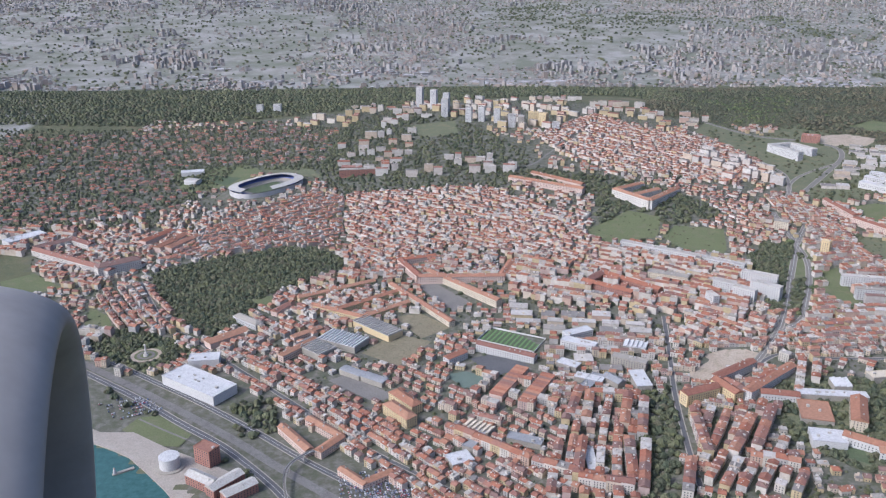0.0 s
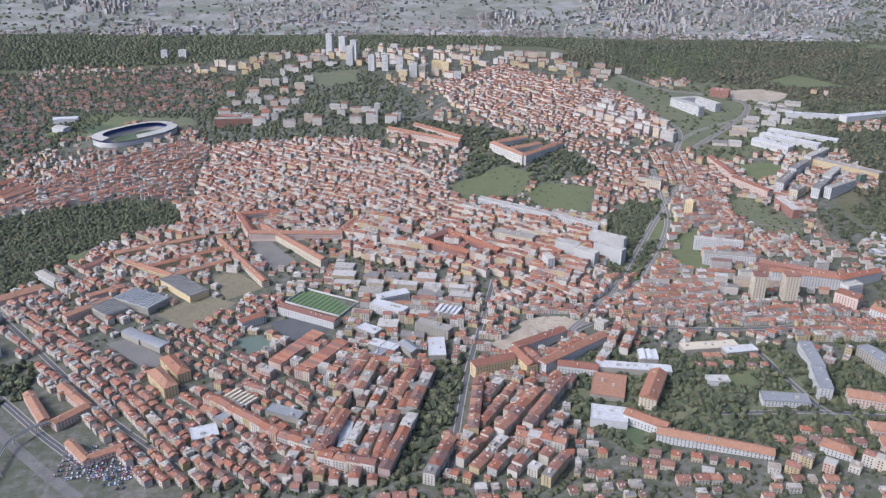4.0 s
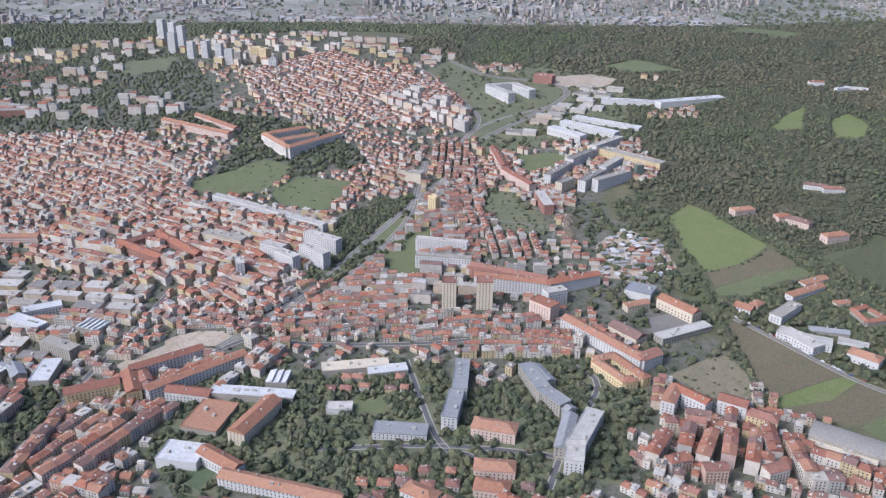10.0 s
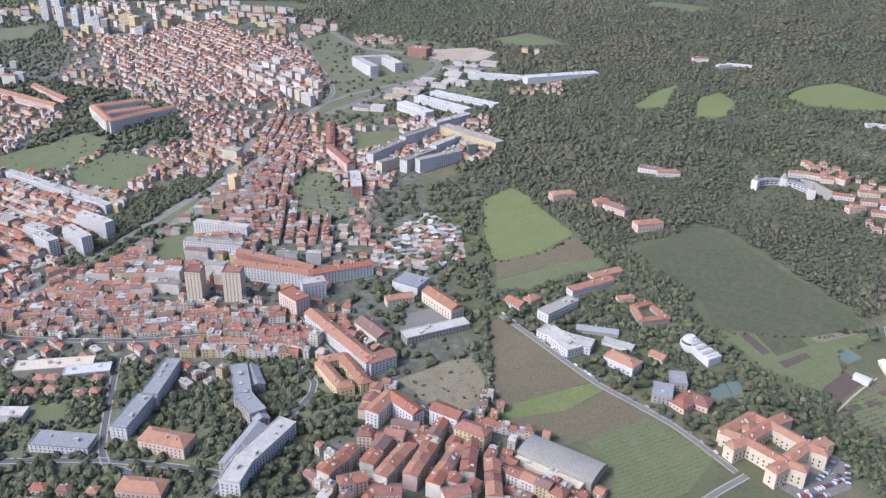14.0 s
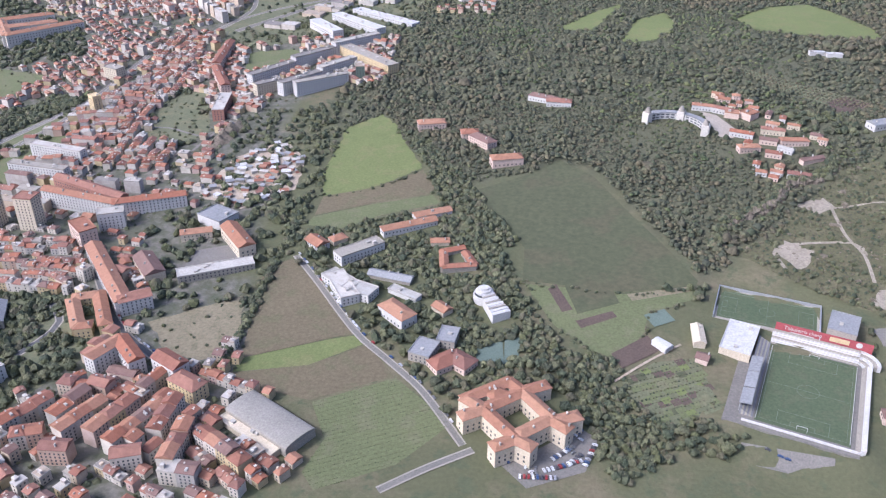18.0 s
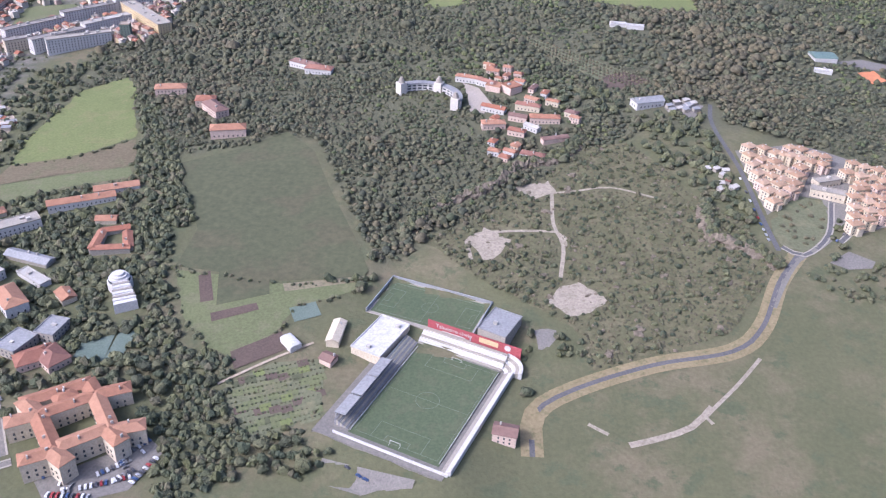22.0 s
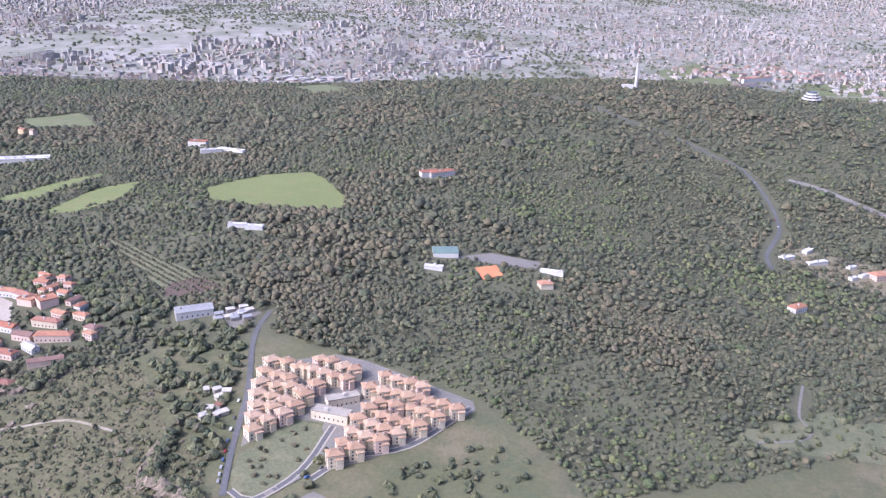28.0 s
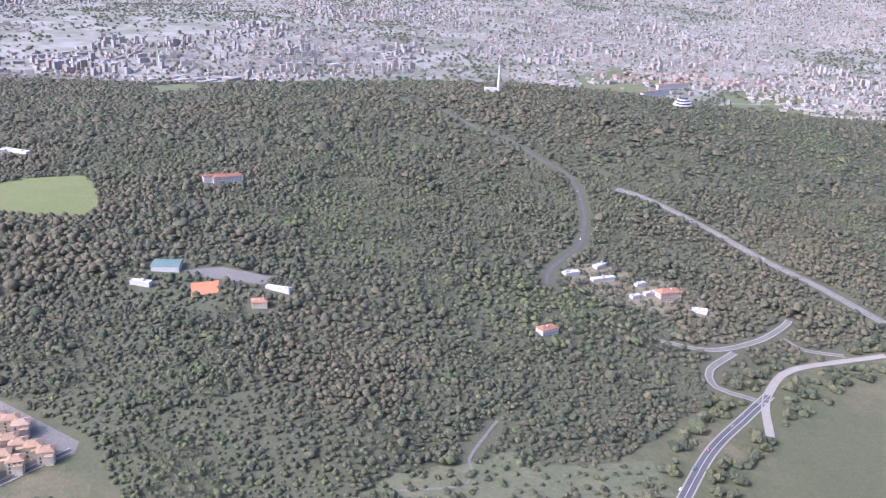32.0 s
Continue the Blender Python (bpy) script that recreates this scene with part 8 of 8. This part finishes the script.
take([(765, 584), (788, 596), (809, 623), (847, 669), (868, 674), (884, 651), (895, 628), (916, 608), (922, 573), (895, 534), (862, 516), (839, 508), (832, 531), (813, 544), (793, 558)])
wood([(872, 721), (913, 704), (919, 672), (924, 597), (910, 604), (897, 634), (875, 670)], 4, 43, NEAR_CROWNS, leaf_many, "bushes and trees beside the estate road", keep=0.6, size=0.5)
take([(872, 721), (913, 704), (919, 672), (924, 597), (910, 604), (897, 634), (875, 670)])
wood([(934, 576), (953, 587), (974, 584), (991, 605), (1016, 618), (1041, 624), (1037, 599), (997, 559), (939, 555)], 3.4, 44, NEAR_CROWNS, leaf_many, "bushes and small trees on the grassy slope", keep=0.35, size=0.36)
take([(934, 576), (953, 587), (974, 584), (991, 605), (1016, 618), (1041, 624), (1037, 599), (997, 559), (939, 555)])
wood([(830, 749), (871, 728), (885, 715), (870, 703), (796, 716)], 4.2, 45, NEAR_CROWNS, leaf_many, "trees between the estate buildings", keep=0.5, size=0.5)
take([(830, 749), (871, 728), (885, 715), (870, 703), (796, 716)])
wood([(727, 470), (748, 464), (747, 452), (736, 447), (720, 452), (713, 463)], 3.3, 46, NEAR_CROWNS, leaf_many, "trees behind the stadium", keep=0.85, size=0.5)
take([(727, 470), (748, 464), (747, 452), (736, 447), (720, 452), (713, 463)])
wood([(793, 509), (811, 516), (815, 494), (803, 482), (796, 492)], 4.2, 47, NEAR_CROWNS, leaf_many, "trees beside the stadium terrace", keep=0.6, size=0.5)
take([(793, 509), (811, 516), (815, 494), (803, 482), (796, 492)])
wood([(740, 574), (757, 556), (744, 544), (725, 546), (731, 565)], 4.2, 48, NEAR_CROWNS, leaf_many, "hedge trees at the field edge", keep=0.6, size=0.5)
take([(740, 574), (757, 556), (744, 544), (725, 546), (731, 565)])
wood([(-249, 531), (-236, 539), (-104, 429), (-117, 429), (-169, 480)], 7, 49, NEAR_CROWNS, leaf_many, "row of trees beside the riverside avenue", keep=0.4, size=0.35)
take([(-249, 531), (-236, 539), (-104, 429), (-117, 429), (-169, 480)])
wood([(-156, 515), (-122, 526), (-104, 466), (-136, 479)], 5, 50, NEAR_CROWNS, leaf_many, "trees of a walled garden", keep=0.7, size=0.5)
take([(-156, 515), (-122, 526), (-104, 466), (-136, 479)])
wood([(1178, 638), (1202, 649), (1236, 652), (1265, 701), (1290, 736), (1327, 779), (1427, 824), (1404, 782), (1314, 711), (1271, 653)], 5, 51, NEAR_CROWNS, leaf_many, "trees and bushes round the junction", keep=0.6, size=0.46)
take([(1178, 638), (1202, 649), (1236, 652), (1265, 701), (1290, 736), (1327, 779), (1427, 824), (1404, 782), (1314, 711), (1271, 653)])
wood([(810, 509), (824, 527), (814, 529), (808, 516)], 3.4, 52, NEAR_CROWNS, leaf_many, "dark trees beside the white terrace", keep=0.9, size=0.5)
take([(810, 509), (824, 527), (814, 529), (808, 516)])
wood([(824, 527), (836, 528), (836, 516), (826, 513)], 3.6, 53, NEAR_CROWNS, leaf_many, "garden trees below the quarry", keep=0.5, size=0.4)
take([(824, 527), (836, 528), (836, 516), (826, 513)])

wood([(353, 1167), (383, 1092), (412, 990), (430, 960), (463, 978), (498, 1040), (486, 1110), (432, 1144), (385, 1215)], 6.0, 57, TINY_CROWNS, leaf_many, "scattered trees inside the bends of the hill road", keep=0.16, size=0.35, clear=False)
wood([(404, 777), (422, 789), (436, 756), (449, 730), (455, 714), (435, 701), (413, 718)], 4.0, 58, TINY_CROWNS, leaf_many, "bushes on the grassy slope", keep=0.3, size=0.3, clear=False)

wood([(1124, 632), (1136, 645), (1160, 655), (1182, 668), (1195, 660), (1242, 672), (1245, 651), (1190, 630)], 3.4, 88, NEAR_CROWNS, leaf_many, "bushes and young trees on the glade", keep=0.4, size=0.36, clear=False)

# ---- quarters of the town ----
district([(434, 583), (486, 536), (494, 508), (477, 508), (453, 547)], -0.925, "terrace", own=True, mixed=0.25, seed=1)
district([(474, 496), (488, 504), (511, 488), (532, 471), (536, 426), (456, 425), (474, 472)], -1.915, "tall", mixed=0.25, seed=2)
district([(527, 452), (538, 464), (562, 452), (578, 436), (578, 421), (527, 420)], -0.536, "terrace", mixed=0.25, seed=3)
district([(80, 522), (139, 518), (113, 399), (60, 402)], -1.76, "tall", mixed=0.25, seed=4)
district([(148, 525), (208, 516), (258, 553), (283, 545), (217, 475), (208, 396), (154, 398), (159, 467)], 1.068, "tall", mixed=0.25, seed=5)
district([(191, 600), (268, 604), (306, 590), (437, 577), (442, 554), (377, 550), (278, 557), (208, 571)], 0.0, "terrace", mixed=0.25, seed=6)
district([(-59, 536), (3, 618), (30, 611), (3, 576), (30, 525), (69, 508), (75, 480), (57, 402), (28, 403), (-32, 484)], -0.754, "low", seed=7)
district([(-179, 609), (-154, 599), (-74, 529), (-32, 484), (29, 426), (28, 398), (-14, 399), (-66, 459), (-120, 514), (-164, 563)], -0.754, "terrace", own=True, mixed=0.25, seed=8)
district([(290, 531), (346, 535), (361, 502), (308, 502)], -0.019, "villa", own=True, seed=9)
district([(339, 447), (404, 438), (406, 415), (318, 419)], -0.033, "villa", own=True, seed=10)
district([(-319, 712), (-286, 737), (-219, 652), (-223, 620), (-278, 641)], -0.931, "terrace", mixed=0.25, seed=11)
district([(-289, 779), (-246, 907), (-155, 990), (-117, 964), (-107, 811), (-222, 806)], 0.545, "terrace", mixed=0.25, seed=12)
district([(-118, 973), (51, 972), (133, 876), (169, 799), (122, 750), (66, 795), (-2, 801), (-50, 739), (-91, 768)], -0.652, "terrace", mixed=0.25, seed=13)
district([(65, 788), (121, 743), (168, 796), (274, 735), (273, 686), (247, 623), (193, 628), (185, 672), (105, 662), (59, 694)], -0.495, "tall", mixed=0.25, seed=14)
district([(53, 683), (109, 659), (182, 639), (160, 516), (83, 530), (86, 571)], -0.079, "shed", seed=15)
district([(196, 638), (251, 622), (254, 556), (215, 551), (186, 599)], -0.707, "tall", mixed=0.25, seed=16)
district([(342, 713), (380, 720), (401, 652), (451, 648), (439, 601), (375, 614), (354, 600)], -0.081, "block", white=True, mixed=0.4, seed=17)
district([(359, 925), (397, 907), (411, 796), (427, 716), (446, 694), (436, 663), (405, 665), (388, 741), (369, 800)], -1.559, "terrace", mixed=0.25, seed=18)
district([(297, 1029), (349, 1084), (375, 1058), (405, 985), (394, 946), (336, 966)], -0.9, "block", white=True, mixed=0.15, seed=19, fill=0.95)
district([(132, 1168), (230, 1276), (295, 1186), (381, 1100), (407, 1004), (341, 948), (272, 990), (204, 994), (158, 1062)], -0.867, "terrace", mixed=0.25, seed=20)
district([(-154, 1157), (-80, 1420), (-22, 1347), (-48, 1077), (57, 1101), (110, 1024), (81, 1007), (-117, 1025)], -0.08, "block", white=True, mixed=0.4, seed=21, fill=0.36)
wood([(-164, 1061), (-155, 1276), (-80, 1420), (-22, 1347), (28, 1276), (110, 1110), (110, 1024), (79, 958), (-49, 967), (-120, 959)], 5.0, 55, TINY_CROWNS, leaf_many, "trees and gardens between the apartment blocks", keep=0.55, size=0.5)
take([(-164, 1061), (-155, 1276), (-80, 1420), (-22, 1347), (28, 1276), (110, 1110), (110, 1024), (79, 958), (-49, 967), (-120, 959)])
district([(-674, 1260), (-424, 1285), (-277, 1340), (-160, 1280), (-140, 1100), (-278, 1104), (-318, 931), (-495, 892)], 0.297, "villa", fill=0.4, seed=22)
take([(-674, 1260), (-424, 1285), (-277, 1340), (-160, 1280), (-140, 1100), (-278, 1104), (-318, 931), (-495, 892)])
wood([(-688, 1290), (-434, 1317), (-280, 1359), (-142, 1275), (-122, 1071), (-278, 1104), (-306, 893), (-479, 857)], 5.2, 37, TINY_CROWNS, leaf_many, "garden trees of the villa quarter", keep=0.6, size=0.44, clear=False)
district([(267, 971), (385, 890), (361, 796), (274, 735), (289, 803), (250, 851)], -0.785, "low", seed=23)
district([(384, 856), (427, 760), (324, 550), (258, 556), (311, 671)], 0.069, "tall", mixed=0.25, seed=24)
district([(260, 639), (319, 659), (341, 587), (268, 604)], 0.512, "terrace", mixed=0.25, seed=25)
district([(369, 570), (428, 568), (472, 539), (416, 527), (364, 541)], -0.13, "terrace", mixed=0.25, seed=26)
district([(458, 1124), (582, 1083), (509, 932), (429, 922), (427, 1003)], -0.331, "shed", white=True, seed=27)

# ---- what is left of the town: mixed low houses and yards ----
saved = taken.copy()
for g in GARDENS:
    take(g)
for i in range(-7, 9):
    for j in range(5, 18):
        cell = [(i * 80, j * 80), (i * 80 + 80, j * 80), (i * 80 + 80, j * 80 + 80), (i * 80, j * 80 + 80)]
        if inside(i * 80 + 40, j * 80 + 40, TOWN[0]):
            kind = "villa" if i < -3 and j > 11 else "block" if j > 14 else ("terrace", "low", "terrace", "tall", "low")[(i * 7 + j * 3) % 5]
            district(cell, -0.45 + 0.25 * math.sin(i * 1.3 + j), kind, seed=200 + i * 20 + j, fill=0.7 if j < 11 else 0.42, mixed=0.4 if kind == "block" else 0.3)
district([(10, 366), (570, 366), (570, 402), (10, 402)], 0.05, "low", seed=90, fill=0.5, mixed=0.3)
green = np.zeros(taken.shape, bool)
for g in GARDENS:
    green |= inside(GX, GY, g)
taken[green] = saved[green]
for i, g in enumerate(GARDENS):
    field("garden_ground", g, meadow, "garden ground of grass and beds between the houses", "garden", lift=0.09, free=True)
    wood(g, 4.0, 400 + i, NEAR_CROWNS, (leaf_many, leaf_many, bright_leaf, leaf_many, leaf_many)[i], "garden trees and hedges between the houses", keep=(0.12, 0.55, 0.35, 0.25, 0.6)[i], size=0.5, name="garden_trees")

# ---- garden trees ----
wood([(10, 362), (590, 362), (590, 405), (10, 405)], 4.2, 89, MID_CROWNS, leaf_many, "garden trees at the edge of the town", keep=0.35, size=0.42, name="garden_trees")
wood([(275, 541), (359, 534), (379, 501), (408, 504), (428, 542), (455, 497), (430, 414), (308, 419)], 4.4, 32, NEAR_CROWNS, leaf_many, "garden trees among the villas", keep=0.4, size=0.5)
wood([(-278, 765), (78, 969), (274, 735), (241, 594), (103, 647), (-100, 755)], 9, 38, MID_CROWNS, leaf_many, "scattered town trees", keep=0.5, size=0.22)
wood([(-283, 631), (-216, 625), (-198, 563), (-264, 582)], 5, 39, NEAR_CROWNS, leaf_many, "trees of the garden square", keep=0.5)
wood([(930, 606), (945, 629), (956, 627), (957, 617), (951, 602), (938, 591)], 4.0, 59, MID_CROWNS, dry_leaf, "thin bare trees of the village green", keep=0.4, size=0.3, clear=False)
wood([(927, 612), (969, 614), (959, 586), (925, 578)], 5, 40, NEAR_CROWNS, leaf_many, "sparse trees of the village green", keep=0.6, size=0.34)

# hill woods: close crowns of several sizes in stands, the nearer slopes in more detail
for level, (y0, y1, gap, big, rich) in enumerate(((0, 760, 3.0, 0.95, 0.25), (760, 1060, 4.1, 1.2, 0.0), (1060, 3000, 6.2, 1.8, 0.0))):
    p = sown(MONSANTO, gap, 300 + level, 0.97)
    p = p[(p[:, 1] >= y0) & (p[:, 1] < y1)]
    rs = np.random.RandomState(2 + level)
    stand = lump(p[:, 0], p[:, 1], 95, 4) + 0.6 * lump(p[:, 0], p[:, 1], 38, 5)
    thin = lump(p[:, 0], p[:, 1], 26, 6) + 0.6 * lump(p[:, 0], p[:, 1], 9, 7)
    kept = thin + rs.normal(0, 0.25, len(p)) > -1.25
    p, stand, thin = p[kept], stand[kept] + rs.normal(0, 0.4, kept.sum()), thin[kept]
    sort = np.where(stand > 0.35, 1, np.where(stand < -0.95, 2, 0))
    size = big * rs.lognormal(0.24, 0.26, len(p)) * (1.05 + 0.2 * np.clip(thin, -1, 1)) * (1 + 0.12 * np.sign(stand))
    grade = np.where(rs.uniform(size=len(p)) < rich, 0, 1)
    rise = 1.6 * lump(p[:, 0], p[:, 1], 19, 8) + 0.7 * lump(p[:, 0], p[:, 1], 7, 9)
    for k, (mat, word) in enumerate(((wood_leaf, "dense dark green woodland on the hill"), (dry_leaf, "olive-brown trees among the hill woodland"), (bright_leaf, "fresh green trees among the hill woodland"))):
        for g in (0, 1):
            i = (sort == k) & (grade == g)
            joined("woodland", p[i], size[i], MID_CROWNS if g == 0 else FAR_CROWNS if level < 2 else TINY_CROWNS, mat, word, seed=k + 9 * level + 20 * g, low=0.8, lift=np.clip(rise[i] + 0.4, 0.0, 9.0))
p = sown(BELT, 7.0, 310, 0.95)
joined("woodland", p, np.random.RandomState(3).uniform(2.4, 4.2, len(p)), TINY_CROWNS, leaf_many, "dark belt of distant woods", seed=31)


# ---- the distant city ----
def far_city():
    rs = np.random.RandomState(8)
    n = 60000
    x, y = rs.uniform(-2600, 3600, n), 1700 + 2900 * rs.uniform(0, 1, n) ** 1.15
    ok = (far_wave(x, y) + rs.normal(0, 0.18, n) > 0.05 - 0.35 * (x > 700)) & (np.abs(x - 0.28 * y) < 0.75 * y + 500)
    x, y = x[ok], y[ok]
    z, turn = height(x, y), 0.5 + 1.3 * lump(x, y, 210, 11)
    high, works = lump(x, y, 120, 12) + 0.3 * lump(x, y, 40, 13), lump(x, y, 170, 14)
    walls, tops, clay = Solid(), Solid(), Solid()
    for a, b, c, t, e, f in zip(x, y, z, turn, high, works):
        t += rs.choice((0, 0, 1.571)) + rs.uniform(-0.06, 0.06)
        roof = clay
        if rs.uniform() < (0.5 if e > 0.45 else 0.04):
            l, w, h, roof = rs.uniform(5, 11), rs.uniform(4.5, 6.5), rs.uniform(7, 15), tops
        elif f > 0.42 and rs.uniform() < 0.5:
            l, w, h, roof = rs.uniform(10, 30), rs.uniform(7, 14), rs.uniform(2.5, 5), tops
        else:
            l, w, h = rs.uniform(3.5, 9), rs.uniform(3.5, 6), rs.uniform(2.2, 5.5)
            roof = clay if rs.uniform() < 0.55 else tops
        walls.box(a, b, c - 3, c + h, l, w, t)
        roof.quad(*[(p, q, c + h + 0.15) for p, q in oblong(a, b, l + 0.3, w + 0.3, t)])
    for a, b in sown([(1532, 2278), (1761, 2376), (1994, 2258), (1812, 2160), (1640, 2150)], 26, 82, 0.7, False):
        t, l, w, h = rs.uniform(0, 1.5), rs.uniform(9, 20), rs.uniform(7, 10), rs.uniform(4, 8)
        c = ground(a, b)
        walls.box(a, b, c - 3, c + h, l, w, t)
        clay.roof(a, b, c + h, l, w, 2.0, 0.3, 0.3, 0.14, t)
    ob = thing("distant_buildings", 0, 0, 0, 0, "pale distant apartment blocks and houses", "buildings", kind="stuff")
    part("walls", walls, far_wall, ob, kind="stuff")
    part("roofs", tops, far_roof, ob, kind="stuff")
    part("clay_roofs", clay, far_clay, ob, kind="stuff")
    p = sown([(-2600, 1700), (3600, 1700), (3600, 4600), (-2600, 4600)], 13, 77, 0.8)
    wave = far_wave(p[:, 0], p[:, 1])
    ok = (np.abs(p[:, 0] - 0.28 * p[:, 1]) < 0.75 * p[:, 1] + 500) & (np.random.RandomState(4).uniform(size=len(p)) < np.where(wave < -0.65, 0.7, np.where(wave < 0.1, 0.16, 0.12)))
    p = p[ok]
    joined("woodland", p, np.random.RandomState(5).uniform(2.5, 5.5, len(p)), TINY_CROWNS, leaf_many, "distant trees between the buildings", seed=6)


# greyed tones of low contrast: haze imitated in the distant buildings' base colours
far_wall = assorted("haze_muted_walls", ((0.42, 0.40, 0.37), (0.36, 0.34, 0.315), (0.39, 0.35, 0.31), (0.33, 0.315, 0.295), (0.37, 0.315, 0.265)), True, 0.4)
far_roof = assorted("haze_muted_roofs", ((0.40, 0.38, 0.36), (0.34, 0.33, 0.31), (0.48, 0.46, 0.44), (0.30, 0.29, 0.28)), True, 0.4)
far_clay = assorted("haze_muted_clay_roofs", ((0.34, 0.22, 0.165), (0.38, 0.26, 0.20), (0.31, 0.20, 0.15)), True, 0.4)
far_city()

yards = sown(TOWN[0], 5.0, 500, 0.45)
joined("yard_trees", yards, np.random.RandomState(6).uniform(0.7, 1.7, len(yards)), TINY_CROWNS, leaf_many, "small trees and bushes in yards and streets", seed=51)

# ---- loose rocks on the quarry floor ----
p = sown([(765, 584), (788, 596), (809, 623), (847, 669), (868, 674), (884, 651), (895, 628), (916, 608), (922, 573), (895, 534), (862, 516), (839, 508), (832, 531), (813, 544)], 4.5, 950, 0.3, False)
joined("rocks", p, np.random.RandomState(7).uniform(0.25, 1.1, len(p)) ** 1.3, FAR_CROWNS, cliff, "pale boulders and rock ledges on the quarry floor", "rocks", seed=95, low=0.55)
p = p[::7] + 1.0
joined("rocks", p, np.random.RandomState(8).uniform(1.2, 2.4, len(p)), MID_CROWNS, cliff, "larger rock outcrops on the quarry floor", "rocks", seed=96, low=0.4)

# ---- bushes on the lawns and rough ground, hedges along the fields, trees of the garden square ----
p = sown([(-291, 620), (-258, 641), (-189, 597), (-215, 558), (-273, 591)], 3.6, 900, 0.75, False)
p = p[np.hypot(p[:, 0] - STATUE[0], p[:, 1] - STATUE[1]) > 13]
joined("garden_trees", p, np.random.RandomState(9).uniform(1.2, 2.4, len(p)), NEAR_CROWNS, leaf_many, "dark trees of the garden square", seed=91)
for k, poly in enumerate([[(492, 513), (528, 535), (534, 513), (532, 492), (521, 487), (505, 493)],
    [(702, 488), (717, 501), (736, 505), (738, 489), (740, 474), (718, 464), (707, 474)],
    [(145, 828), (182, 861), (203, 882), (234, 862), (219, 809), (187, 801), (162, 798)],
    [(224, 811), (243, 837), (290, 824), (280, 779), (267, 753), (251, 766), (229, 787)],
    [(-312, 681), (-291, 664), (-276, 636), (-290, 631), (-306, 653)],
    [(320, 499), (337, 498), (336, 484), (321, 486)],
    [(342, 477), (356, 480), (355, 462), (341, 463)]]):
    p = sown(poly, 3.0, 910 + k, 0.09, False)
    joined("bushes", p, np.random.RandomState(k).uniform(0.4, 1.2, len(p)), MID_CROWNS, (leaf_many, dry_leaf)[k % 2], "low bushes on the grass", "bushes", seed=92 + k)
for k, poly in enumerate([[(546, 726), (567, 746), (578, 730), (586, 707), (601, 667), (575, 643), (548, 633), (542, 658)],
    [(662, 553), (709, 547), (743, 552), (743, 546), (732, 540), (719, 533), (716, 522), (708, 509), (701, 501), (689, 507), (676, 521), (668, 538)],
    [(836, 923), (869, 957), (908, 967), (927, 937), (941, 903), (941, 877), (894, 879), (848, 895)],
    [(689, 908), (723, 953), (745, 971), (755, 983), (736, 939), (719, 904)],
    [(739, 873), (757, 928), (783, 944), (787, 911), (765, 873)],
    [(817, 1421), (855, 1484), (903, 1348), (861, 1319)],
    [(582, 1194), (630, 1222), (674, 1151), (607, 1151)],
    [(1510, 2254), (1638, 2389), (1711, 2279), (1620, 2080), (1479, 1988)],
    [(1793, 2130), (1949, 2231), (1953, 2024), (1884, 1894), (1723, 1835)]]):
    rs = np.random.RandomState(k + 40)
    line = np.array([tuple(q) for q in smooth_line(poly + poly[:1], 2.2)])
    line = line[rs.uniform(size=len(line)) < 0.6] + 0
    line = line + rs.normal(0, 0.9, line.shape)
    joined("hedge", line, rs.uniform(0.5, 1.5, len(line)), MID_CROWNS, leaf_many, "uneven hedge along the field", "hedge", seed=120 + k)
